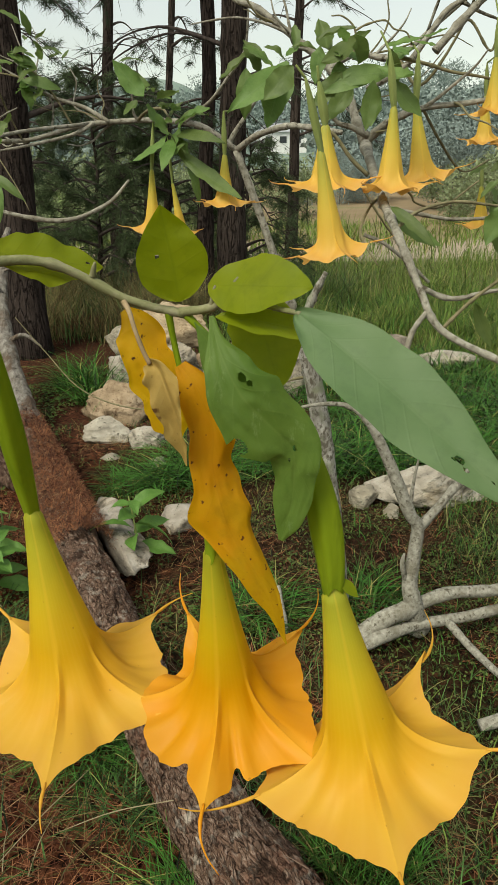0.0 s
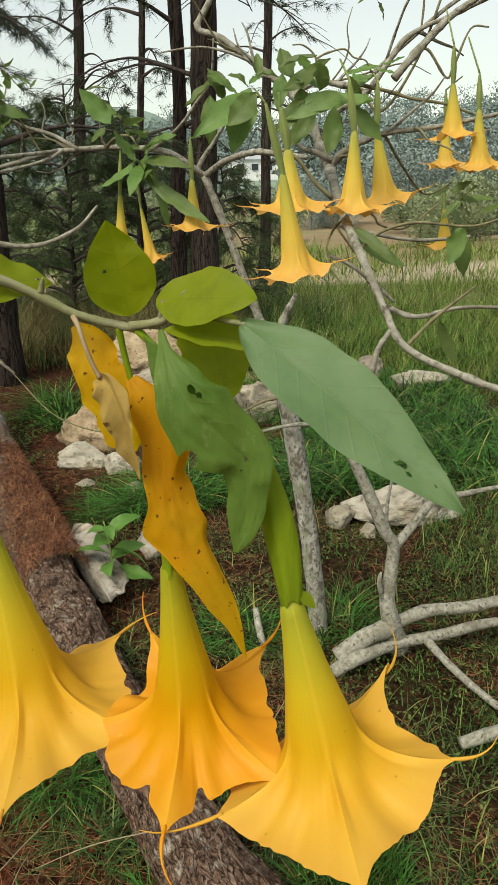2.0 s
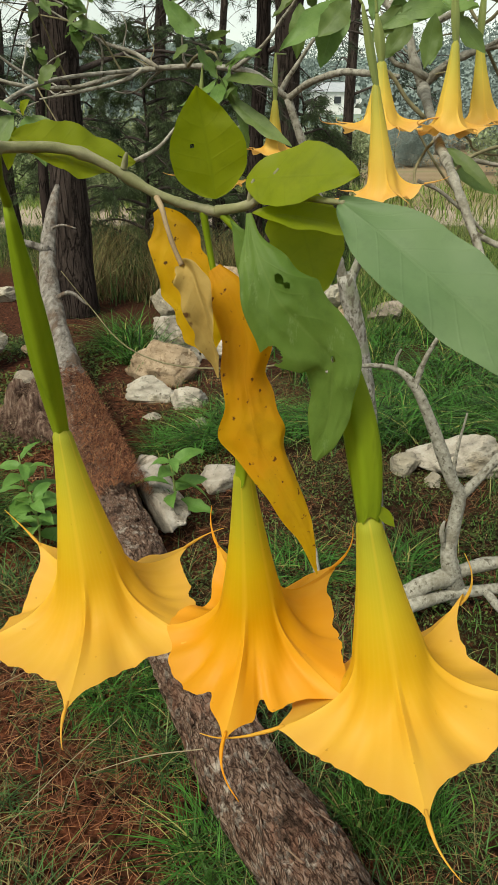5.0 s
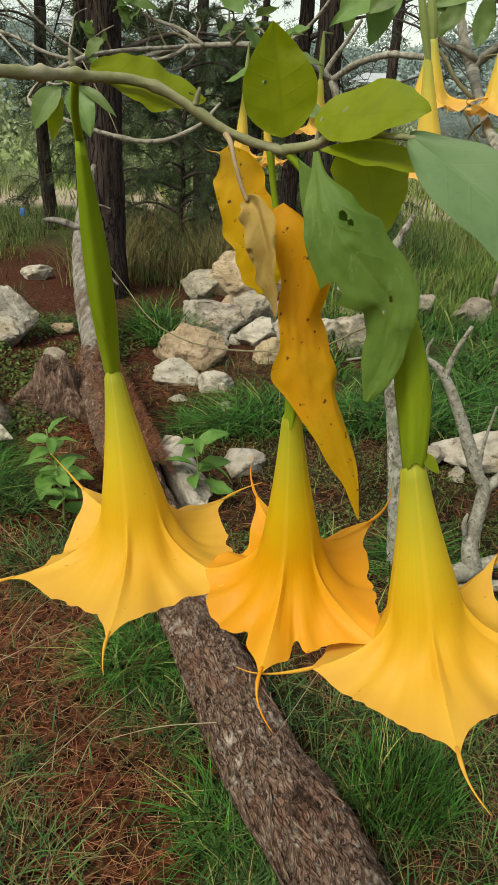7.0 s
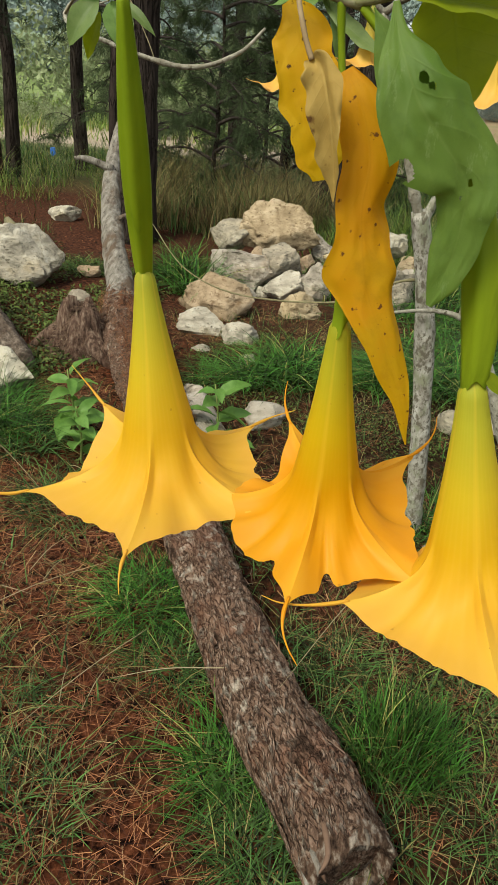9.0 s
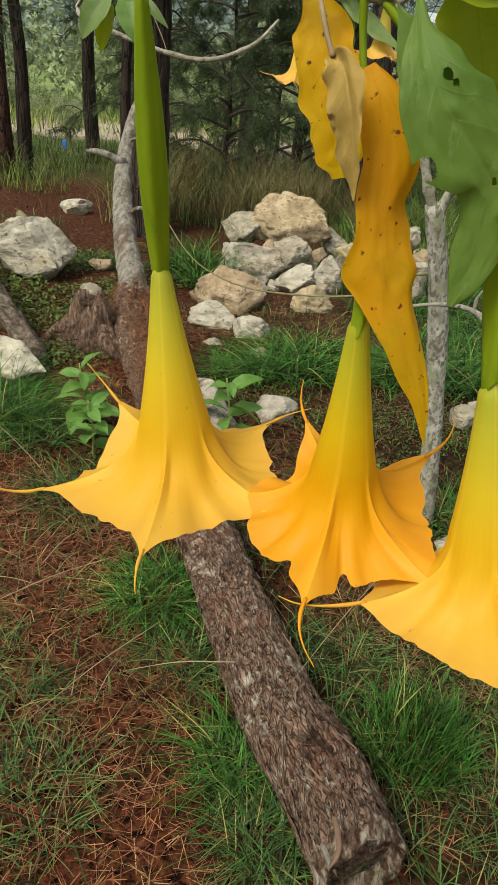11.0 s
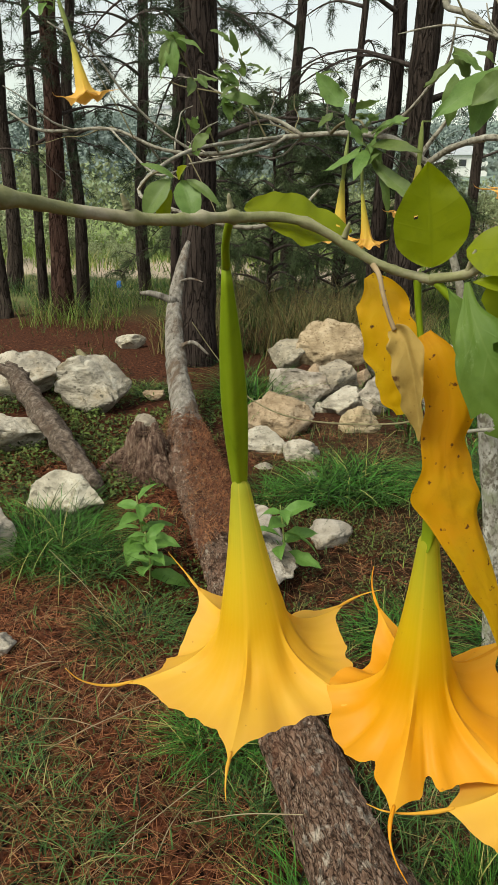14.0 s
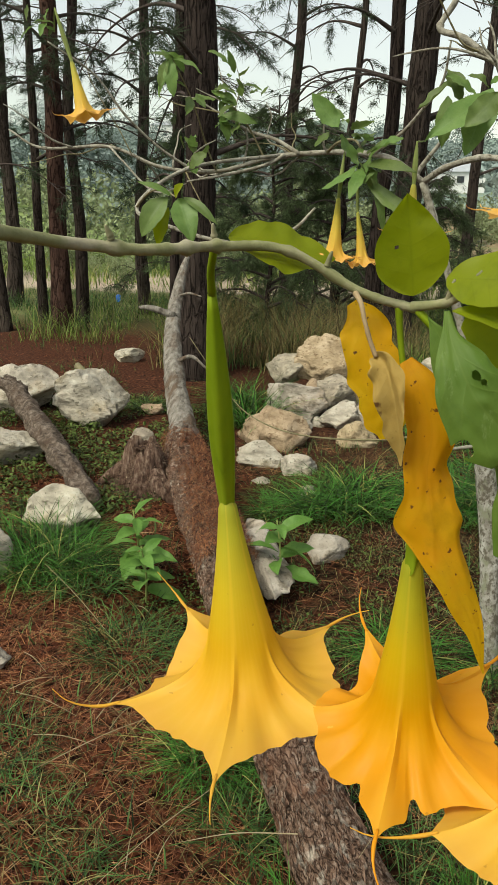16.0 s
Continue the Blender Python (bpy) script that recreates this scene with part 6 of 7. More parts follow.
branch(near, [(-0.028, 0.315, 1.395), (-0.014, 0.308, 1.398), (-0.004, 0.300, 1.404), (0.008, 0.288, 1.402), (0.022, 0.271, 1.401)], [0.0034, 0.0028, 0.0022, 0.0018, 0.0016], M_STEM, "twig", 4, 10)
branch(near, [(-0.026, 0.315, 1.394), (-0.014, 0.312, 1.382), (0.002, 0.308, 1.366), (0.022, 0.306, 1.345)], [0.0030, 0.0024, 0.0022, 0.0026], M_CALYX, "twig", 5, 10)
branch(near, [(-0.034, 0.315, 1.396), (-0.032, 0.317, 1.38), (-0.027, 0.317, 1.352)], [0.0028, 0.0022, 0.0024], M_CALYX, "twig", 6, 10)
branch(near, [(-0.0530, 0.312, 1.4005), (-0.0500, 0.306, 1.3968), (-0.0480, 0.304, 1.3900), (-0.0448, 0.302, 1.3810), (-0.0418, 0.301, 1.3745)], [0.0020, 0.0017, 0.0015, 0.0015, 0.0017], M_STALK, "leaf_stalk", 7, 10, knot=0.1)
for k, (a, b) in enumerate([((-0.112, 0.293, 1.422), (-0.112, 0.290, 1.429)), ((-0.140, 0.25, 1.423), (-0.141, 0.247, 1.428)), ((-0.066, 0.312, 1.412), (-0.064, 0.310, 1.418)), ((-0.014, 0.308, 1.398), (-0.012, 0.304, 1.408)), ((-0.008, 0.303, 1.402), (-0.002, 0.300, 1.412))]):
    branch(near, [a, tuple((Vector(a) + Vector(b)) / 2), b], [0.0022, 0.0018, 0.0008], M_STEM, "bud", 8 + k, 8)

FACE = (0.02, -1, 0.55)
F1 = [(272, 0.084, 0.000, -0.8, 0.7, -0.05), (331, 0.074, -0.002, 0.0, 0.08), (45, 0.071, 0.007, 0.4, 1.0), (142, 0.062, 0.024, 0.8, 1.0), (205, 0.084, 0.001, 0.9, 1.4, 0.0)]
F2 = [(260, 0.070, 0.000, -0.8, 1.0, -0.42), (318, 0.066, -0.002, 0.0, 0.05), (38, 0.061, 0.010, 0.5, 1.1), (115, 0.057, 0.018, 0.7, 0.9), (176, 0.050, -0.002, 0.0, 0.05)]
F3 = [(272, 0.076, 0.000, -0.8, 0.9, -0.3), (345, 0.068, 0.003, 0.1, 1.0), (45, 0.066, 0.017, 0.7, 1.0), (116, 0.034, -0.004, 0.6, 0.05), (201, 0.064, 0.004, 0.3, 1.7, 0.1)]
flower(near, (-0.122, 0.325, 1.397), (-0.125, 0.366, 1.276), (-0.112, 0.372, 1.13), 0.131, F1, M_PETAL, [(-0.114, 0.300, 1.419), (-0.119, 0.312, 1.408)], label="large golden-yellow trumpet flower", seed=1, calyx_r=0.0068, r0=0.0046, r1=0.0205, curl=0.022, mouth=0.062, na=240, nu=48)
flower(near, (-0.0275, 0.316, 1.368), (-0.018, 0.317, 1.275), (-0.012, 0.345, 1.135), 0.124, F2, M_PETAL_DEEP, None, label="deep orange-yellow trumpet flower", seed=2, calyx_r=0.0064, r0=0.0044, r1=0.0165, curl=0.021, mouth=0.0525, na=300, nu=48, bow=(0.005, 0, 0), cuts=[(276, 3.5, 0.20), (240, 4, 0.10)])
flower(near, (0.023, 0.306, 1.350), (0.043, 0.304, 1.257), (0.072, 0.306, 1.115), 0.116, F3, M_PETAL, None, label="large pale golden trumpet flower", seed=3, calyx_r=0.0080, r0=0.0056, r1=0.0190, curl=0.022, mouth=0.057, na=240, nu=48, bow=(0.004, 0, 0))
leaf(near, (-0.028, 0.313, 1.400), (-0.034, 0.303, 1.4415), 0.031, FACE, M_LEAF_LIME, "upright yellow-green oval leaf", seed=1, wave=0.08, fold=0.15, ragged=0.05, belly=0.41, nu=30, nv=18, hole=[(0.52, 0.7, 0.0012)])
leaf(near, (-0.015, 0.308, 1.408), (0.027, 0.274, 1.411), 0.028, (0.0, -1, 0.62), M_LEAF_LIME, "yellow-green oval leaf", seed=2, wave=0.08, fold=0.1, ragged=0.08, nu=24, nv=14, blunt=0.6)
leaf(near, (0.004, 0.312, 1.404), (0.016, 0.302, 1.362), 0.033, FACE, M_LEAF_LIME, "broad yellow-green leaf hanging behind the twig", seed=3, wave=0.08, fold=0.1, ragged=0.12, nu=20, nv=14, blunt=1.0)
leaf(near, (0.020, 0.272, 1.402), (0.094, 0.214, 1.341), 0.033, (-0.05, -0.85, 0.8), M_LEAF_SHEEN, "long grey-green leaf with insect holes, sky sheen in its colour", seed=4, wave=0.16, fold=0.16, ragged=0.06, bend=0.035, belly=0.42, nu=170, nv=76, hole=[(0.76, 0.40, 0.0020), (0.795, 0.33, 0.0012), (0.745, 0.34, 0.0010), (0.88, 0.55, 0.0008)])
leaf(near, (-0.108, 0.302, 1.424), (-0.064, 0.327, 1.414), 0.026, (0.1, -0.9, 0.8), M_LEAF_LIME, "yellow-green leaf along the branch", seed=5, wave=0.14, fold=0.05, ragged=0.2, nu=26, nv=14, hole=[(0.86, 0.6, 0.0012)])
curled_leaf(near, [(-0.0140, 0.304, 1.3950, 0.0012), (-0.0120, 0.298, 1.3855, 0.0040), (-0.0075, 0.290, 1.3745, 0.0110), (-0.0008, 0.286, 1.3625, 0.0160), (0.0085, 0.286, 1.3520, 0.0175), (0.0205, 0.287, 1.3385, 0.0125), (0.0218, 0.288, 1.3255, 0.0103), (0.0213, 0.289, 1.3130, 0.0090), (0.0190, 0.290, 1.3010, 0.0066), (0.0160, 0.291, 1.2905, 0.0014)], (-0.15, -1, 0.4), M_LEAF_GREEN, "drooping green leaf with ragged holes", 0.28, 0.30, 0.24, 6, 170, 64, 0.2, [(0.27, 0.66, 0.0022), (0.30, 0.70, 0.0015), (0.56, 0.55, 0.0012), (0.60, 0.40, 0.0010), (0.44, 0.06, 0.0034)], 0.30)
curled_leaf(near, [(-0.0290, 0.308, 1.3725, 0.0030), (-0.0220, 0.306, 1.3620, 0.0085), (-0.0154, 0.306, 1.3427, 0.0118), (-0.0159, 0.306, 1.3248, 0.0104), (-0.0143, 0.306, 1.3116, 0.0122), (-0.0113, 0.305, 1.2980, 0.0140), (-0.0070, 0.305, 1.2854, 0.0118), (0.0015, 0.305, 1.2697, 0.0084), (0.0094, 0.306, 1.2534, 0.0070), (0.0145, 0.306, 1.2411, 0.0046), (0.0180, 0.307, 1.2280, 0.0018), (0.0205, 0.308, 1.2185, 0.0004)], (0.2, -1, 0.2), M_LEAF_ORANGE, "withered orange-yellow leaf hanging down", 0.16, 0.40, 0.42, 7, 96, 26, -0.25, [(0.50, 0.72, 0.0007)], 0.35)
curled_leaf(near, [(-0.0556, 0.326, 1.3946, 0.0025), (-0.0495, 0.324, 1.3860, 0.0098), (-0.0465, 0.323, 1.3742, 0.0112), (-0.0425, 0.323, 1.3620, 0.0118), (-0.0388, 0.324, 1.3495, 0.0106), (-0.0365, 0.325, 1.3385, 0.0096), (-0.0345, 0.326, 1.3305, 0.0040)], (-0.1, -1, 0.2), M_LEAF_YELLOW, "withered yellow leaf with brown specks", 0.12, 0.3, 0.30, 8, 64, 20)
curled_leaf(near, [(-0.0420, 0.302, 1.3750, 0.0024), (-0.0375, 0.299, 1.3710, 0.0062), (-0.0335, 0.297, 1.3600, 0.0068), (-0.0305, 0.298, 1.3470, 0.0054), (-0.0285, 0.300, 1.3350, 0.0030), (-0.0275, 0.301, 1.3255, 0.0004)], (-0.4, -1, 0.2), M_LEAF_TAN, "dry tan leaf fold", 0.8, 0.9, 0.35, 9, 64, 20, 0.5)
leaf(near, (-0.0122, 0.298, 1.3956), (0.0373, 0.281, 1.3880), 0.015, (0.1, -0.75, 0.9), M_LEAF_LIME, "narrow green leaf beside the twig", seed=12, wave=0.1, fold=0.2, ragged=0.06, bend=0.05, nu=26, nv=12)
leaf(near, (-0.0215, 0.303, 1.3925), (0.0030, 0.297, 1.3550), 0.020, (-0.2, -1, 0.3), M_LEAF_GREEN, "green leaf fold behind the drooping leaf", seed=10, wave=0.1, fold=0.1, belly=0.6, nu=20, nv=10)
leaf(near, (0.047, 0.302, 1.262), (0.056, 0.300, 1.252), 0.006, FACE, M_LEAF_LIME, seed=11, nu=8, nv=6)
# ---------------------------------------------------------------- weeds, grass and litter
def weed(at, leaves, size, seed, label):
    rnd = random.Random(seed)
    t = thing("weed", at, label, "plant")
    x, y, z = at
    part("stem", tube_mesh("stem", [(x, y, -0.01), (x + 0.01, y - 0.01, size * 0.5), (x - 0.01, y, size * 1.0)], [0.005, 0.004, 0.003], sides=7), M_CALYX_FAR, t)
    for k in range(leaves):
        a = k * 2.4 + rnd.uniform(-0.3, 0.3)
        u = 0.25 + 0.75 * k / leaves
        o = Vector((x, y, size * u))
        ln = size * rnd.uniform(0.44, 0.68) * (1.15 - 0.5 * u)
        tip = o + Vector((math.cos(a) * ln, math.sin(a) * ln, ln * rnd.uniform(-0.45, 0.35)))
        leaf(t, o, tip, ln * rnd.uniform(0.38, 0.48), (rnd.gauss(0, 0.3), -0.2 + rnd.gauss(0, 0.3), 1), M_LEAF_WEED, seed=seed * 9 + k, wave=0.10, ragged=0.06, belly=0.42, bend=rnd.uniform(0.06, 0.18), nu=18, nv=8, fold=0.3, lobed=0.07 if u < 0.5 else 0.0)


weed((-1.04, 2.46, 0), 12, 0.30, 1, "leafy bright green weed beside the log")
weed((-0.93, 2.26, 0), 13, 0.24, 2, "leafy bright green weed beside the log")
weed((-0.44, 2.50, 0), 11, 0.30, 3, "dull green broad-leaved weed by a pale stone")
weed((1.10, 1.37, 0), 7, 0.20, 4, "low dark green weed in the grass")


def blades(rng, P, h, w, az, lean, bend, seg=3):
    """Curved ribbons: triangles only."""
    n = len(P)
    d = np.stack([np.cos(az), np.sin(az), np.zeros(n)], 1)
    s = np.stack([-np.sin(az), np.cos(az), np.zeros(n)], 1)
    rows = []
    for i in range(seg + 1):
        u = i / seg
        c = P + d * (h * (lean * u + bend * u * u))[:, None] + np.array((0, 0, 1.0)) * (h * (u - 0.45 * np.clip(bend, 0, 1.4) * u * u))[:, None]
        if i < seg:
            k = (w * (1 - 0.75 * u))[:, None] / 2
            rows += [c - s * k, c + s * k]
        else:
            rows.append(c)
    V = np.stack(rows, 1)
    k = V.shape[1]
    F = []
    for i in range(seg - 1):
        F += [(2 * i, 2 * i + 1, 2 * i + 3), (2 * i, 2 * i + 3, 2 * i + 2)]
    F.append((2 * seg - 2, 2 * seg - 1, 2 * seg))
    F = (np.array(F)[None] + (np.arange(n) * k)[:, None, None]).reshape(-1, 3)
    return V.reshape(-1, 3), F


def ground_at(P):
    return np.array([ground_height(x, y) for x, y in P])


def turf(name, rng, xy, h, w, material, label, category="grass", bend=(0.2, 0.9), kind="stuff"):
    n = len(xy)
    P = np.column_stack([xy, ground_at(xy) - 0.004])
    h = h * (1 + 0.75 * np.array([noise.noise(Vector((x * 1.7, y * 1.7, 4.4))) for x, y in xy]))
    V, F = blades(rng, P, h, w, rng.uniform(0, 2 * math.pi, n), rng.uniform(0.0, 0.45, n), rng.uniform(*bend, n))
    ob = part(name, soup_mesh(name, V, F), material)
    return tagged(ob, label, category, kind=kind)


def tuft(x, y, r, n, height, seed, material, label, wide=(0.0040, 0.0080), bend=(0.7, 1.9), splay=0.35, loose=1.3):
    rng = np.random.default_rng(seed)
    a, q = rng.uniform(0, 2 * math.pi, n), r * np.sqrt(rng.uniform(0, 1, n))
    xy = np.column_stack([x + q * np.cos(a), y + q * np.sin(a)])
    P = np.column_stack([xy, ground_at(xy) - 0.004])
    h = height * (0.72 if material is M_GRASS else 0.95) * rng.uniform(0.35, 1.25, n)
    out = a + rng.normal(size=n) * loose
    h = h * (1.12 - 0.45 * (q / r) ** 2)
    V, F = blades(rng, P, h, rng.uniform(*wide, n), out, splay * (0.3 + q / r), rng.uniform(*bend, n), 6)
    ob = part("grass_tuft", soup_mesh("grass_tuft", V, F), material)
    return tagged(ob, label, "grass", "grass tufts")


LUSH, PLAIN = "lush green arching grass clump", "tangled green and straw-coloured grass clump"
FINE, BROAD = (0.0024, 0.0048), (0.0065, 0.0115)
tuft(-0.17, 3.45, 0.24, 460, 0.25, 1, M_GRASS_LUSH, LUSH, BROAD, (0.7, 1.7))
tuft(-0.38, 3.30, 0.15, 240, 0.20, 2, M_GRASS_LUSH, LUSH, BROAD, (0.7, 1.7))
tuft(0.30, 3.55, 0.20, 340, 0.24, 3, M_GRASS_LUSH, LUSH, BROAD, (0.7, 1.7))
tuft(0.27, 1.14, 0.125, 900, 0.165, 4, M_GRASS_LUSH, "bright green upright grass clump beside the log", FINE, (0.05, 0.75), 0.10)
tuft(0.43, 1.30, 0.13, 150, 0.11, 5, M_GRASS, PLAIN, FINE)
tuft(0.12, 1.40, 0.10, 200, 0.11, 21, M_GRASS, PLAIN, FINE)
tuft(-0.44, 1.52, 0.13, 640, 0.14, 6, M_GRASS_LUSH, "dense dark green curling grass clump beside the log", FINE, (0.5, 1.7))
tuft(-0.33, 1.30, 0.10, 200, 0.12, 7, M_GRASS, PLAIN, FINE)
tuft(-0.04, 0.86, 0.09, 260, 0.13, 8, M_GRASS, PLAIN, FINE)
tuft(-0.13, 1.03, 0.085, 330, 0.13, 9, M_GRASS_LUSH, "green curling grass clump against the log", FINE, (0.5, 1.7))
tuft(-0.54, 0.84, 0.14, 330, 0.12, 10, M_GRASS, PLAIN, FINE, (0.4, 1.5))
tuft(-0.66, 1.06, 0.12, 200, 0.11, 22, M_GRASS, PLAIN, FINE, (0.4, 1.5))
tuft(0.48, 1.00, 0.14, 260, 0.10, 23, M_GRASS, PLAIN, FINE)
tuft(-1.46, 2.46, 0.23, 1000, 0.29, 11, M_GRASS_LUSH, "dense grass clump before a pale rock", (0.003, 0.0065), (0.5, 1.6), 0.25)
tuft(-1.22, 2.36, 0.16, 360, 0.2, 12, M_GRASS, PLAIN)
tuft(-0.86, 1.95, 0.17, 330, 0.2, 13, M_GRASS, PLAIN, (0.003, 0.0055))
tuft(-1.06, 1.42, 0.13, 200, 0.14, 28, M_GRASS, PLAIN, FINE)
tuft(-0.90, 1.20, 0.14, 220, 0.13, 29, M_GRASS, PLAIN, FINE)
tuft(-1.95, 5.15, 0.18, 320, 0.22, 14, M_GRASS, PLAIN)
tuft(-1.20, 5.25, 0.25, 300, 0.36, 15, M_GRASS_LUSH, LUSH, BROAD, (0.5, 1.5))
tuft(-1.02, 4.85, 0.18, 240, 0.36, 16, M_GRASS_LUSH, LUSH, BROAD, (0.5, 1.5))
tuft(0.62, 3.6, 0.28, 420, 0.27, 17, M_GRASS_LUSH, LUSH, BROAD, (0.7, 1.7))
tuft(0.95, 3.75, 0.24, 340, 0.28, 24, M_GRASS_LUSH, LUSH, BROAD, (0.7, 1.7))
tuft(1.35, 3.70, 0.26, 360, 0.28, 25, M_GRASS_LUSH, LUSH, BROAD, (0.7, 1.7))
tuft(1.10, 4.30, 0.28, 360, 0.30, 26, M_GRASS_LUSH, LUSH, BROAD, (0.7, 1.7))
tuft(1.70, 4.10, 0.26, 320, 0.30, 27, M_GRASS_LUSH, LUSH, BROAD, (0.7, 1.7))
tuft(0.05, 2.12, 0.15, 360, 0.14, 18, M_GRASS_LUSH, LUSH)
tuft(0.45, 2.15, 0.14, 320, 0.14, 19, M_GRASS_LUSH, LUSH)
tuft(-0.58, 3.25, 0.12, 260, 0.15, 20, M_GRASS_LUSH, LUSH)

rng = np.random.default_rng(77)


def scatter(n, x0, x1, y0, y1, keep=lambda x, y: np.ones(len(x), bool), clump=2.2, cut=0.0):
    """Places in a patch that thins out unevenly towards its borders."""
    f = 0.09 * min(x1 - x0, y1 - y0)
    x, y = rng.uniform(x0 - f, x1 + f, n), rng.uniform(y0 - f, y1 + f, n)
    v = np.array([noise.noise(Vector((a * clump, b * clump, 9.1))) for a, b in zip(x, y)])
    k = v > cut
    edge = np.minimum(np.minimum(x - x0, x1 - x), np.minimum(y - y0, y1 - y)) / (2 * f) + 0.5
    k &= rng.uniform(0, 1, n) < edge + 0.6 * v
    k &= keep(x, y)
    return np.column_stack([x, y])[k]


def right_of_log(x, y):
    return x > 0.28 - 0.50 * (y - 0.72)


def left_of_log(x, y):
    return x < 0.06 - 0.50 * (y - 0.72)


def thin_turf(x, y):
    """Turf that is worn to soil and low leaves between the log, the stones and the dead branch."""
    worn = np.where((x < 0.9) & (y > 1.9) & (y < 4.2), 0.84, np.where((y < 1.9) & (x < 0.55), 0.62, 0.36))
    return right_of_log(x, y) & (rng.uniform(0, 1, len(x)) > worn)


g = scatter(60000, -1.2, 2.6, 0.6, 4.2, thin_turf, 2.6, -0.12)
turf("short_grass", rng, g, rng.uniform(0.03, 0.10, len(g)), rng.uniform(0.0025, 0.005, len(g)), M_GRASS, "short uneven green grass among litter")
g = scatter(4500, -0.6, 2.6, 0.7, 3.4, thin_turf, 1.7, -0.05)
turf("short_grass", rng, g, rng.uniform(0.05, 0.14, len(g)), rng.uniform(0.003, 0.006, len(g)), M_MEADOW, "paler green grass blades in the turf")
g = scatter(15000, 0.55, 2.6, 0.7, 3.1, clump=2.2, cut=-0.15)
turf("short_grass", rng, g, rng.uniform(0.03, 0.085, len(g)), rng.uniform(0.003, 0.006, len(g)), M_GRASS_LUSH, "short bright green grass round the dead branch")
g = scatter(16000, -1.2, 2.6, 0.6, 4.4, right_of_log, 2.0, -0.1)
turf("dead_grass", rng, g, rng.uniform(0.03, 0.10, len(g)), rng.uniform(0.0015, 0.003, len(g)), M_GRASS_DRY, "dry dead grass stalks lying among the green", bend=(0.8, 1.8))
g = scatter(17000, 0.1, 3.6, 3.35, 5.9, clump=2.4, cut=-0.02)
turf("lush_grass", rng, g, rng.uniform(0.10, 0.26, len(g)), rng.uniform(0.006, 0.012, len(g)), M_GRASS_LUSH, "lush dark green grass in loose clumps", bend=(0.5, 1.6))
g = scatter(26000, 0.0, 4.5, 5.4, 9.6, clump=1.6, cut=-0.08)
turf("lush_grass", rng, g, rng.uniform(0.12, 0.34, len(g)), rng.uniform(0.005, 0.010, len(g)), M_GRASS_LUSH, "dark green grass clumps in the meadow", bend=(0.3, 1.2))
g = scatter(22000, 0.0, 4.5, 5.4, 9.6, clump=1.2, cut=-0.4)
turf("tall_grass", rng, g, rng.uniform(0.12, 0.36, len(g)), rng.uniform(0.004, 0.008, len(g)), M_MEADOW, "knee-high green meadow grass")
g = scatter(14000, 0.0, 7.0, 6.5, 14.0, clump=0.8, cut=-0.3)
turf("tall_grass", rng, g, rng.uniform(0.25, 0.55, len(g)), rng.uniform(0.006, 0.012, len(g)), M_MEADOW, "rank meadow grass with seed heads")
g = scatter(14000, -2.3, 0.2, 6.8, 10.0, clump=1.5, cut=-0.1)
turf("reeds", rng, g, rng.uniform(0.30, 0.80, len(g)), rng.uniform(0.004, 0.008, len(g)), M_GRASS_DRY, "tall dry brown grass behind the rocks")
g = scatter(8000, -2.3, 1.6, 6.8, 10.0, clump=0.9, cut=-0.05)
turf("tall_grass", rng, g, rng.uniform(0.25, 0.7, len(g)), rng.uniform(0.005, 0.010, len(g)), M_GRASS, "green blades among tall dry grass")
g = scatter(9000, -7.5, -2.2, 9.0, 13.5, clump=1.2, cut=-0.1)
turf("tall_grass", rng, g, rng.uniform(0.12, 0.38, len(g)), rng.uniform(0.006, 0.012, len(g)), M_GRASS, "rank grass under the pines")
g = scatter(2600, -4.6, -2.1, 7.9, 10.5, clump=1.3, cut=-0.05)
turf("tall_grass", rng, g, rng.uniform(0.15, 0.5, len(g)), rng.uniform(0.005, 0.010, len(g)), M_MEADOW, "pale green grass among the pine trunks")
g = scatter(16000, -16.0, 12.0, 15.5, 30.0, clump=0.5, cut=-0.1)
turf("far_grass", rng, g, rng.uniform(0.2, 0.7, len(g)), rng.uniform(0.02, 0.035, len(g)), M_MEADOW, "long grass beyond the dirt track")
g = scatter(11000, -3.4, -0.4, 0.5, 6.4, left_of_log, 2.4, 0.12)
turf("short_grass", rng, g, rng.uniform(0.03, 0.10, len(g)), rng.uniform(0.003, 0.006, len(g)), M_GRASS, "scattered thin grass on red soil")
g = scatter(1500, -1.6, 0.15, 0.45, 2.2, left_of_log, 2.4, -0.05)
turf("dead_grass", rng, g, rng.uniform(0.04, 0.13, len(g)), rng.uniform(0.0016, 0.003, len(g)), M_GRASS_DRY, "dry bent grass on red soil", bend=(0.8, 1.9))
g = scatter(900, -1.6, 0.15, 0.45, 2.2, left_of_log, 2.0, 0.2)
turf("short_grass", rng, g, rng.uniform(0.04, 0.10, len(g)), rng.uniform(0.003, 0.006, len(g)), M_GRASS, "green grass blades on needle litter")

# thinner growth all round and behind
g = scatter(26000, -8.0, 8.0, -6.0, 15.0, lambda x, y: ~((x > -3.2) & (x < 2.4) & (y > 0.6) & (y < 6.5)), 1.1, -0.02)
turf("sparse_grass", rng, g, rng.uniform(0.05, 0.16, len(g)), rng.uniform(0.004, 0.008, len(g)), M_GRASS, "thin uneven grass on reddish soil")


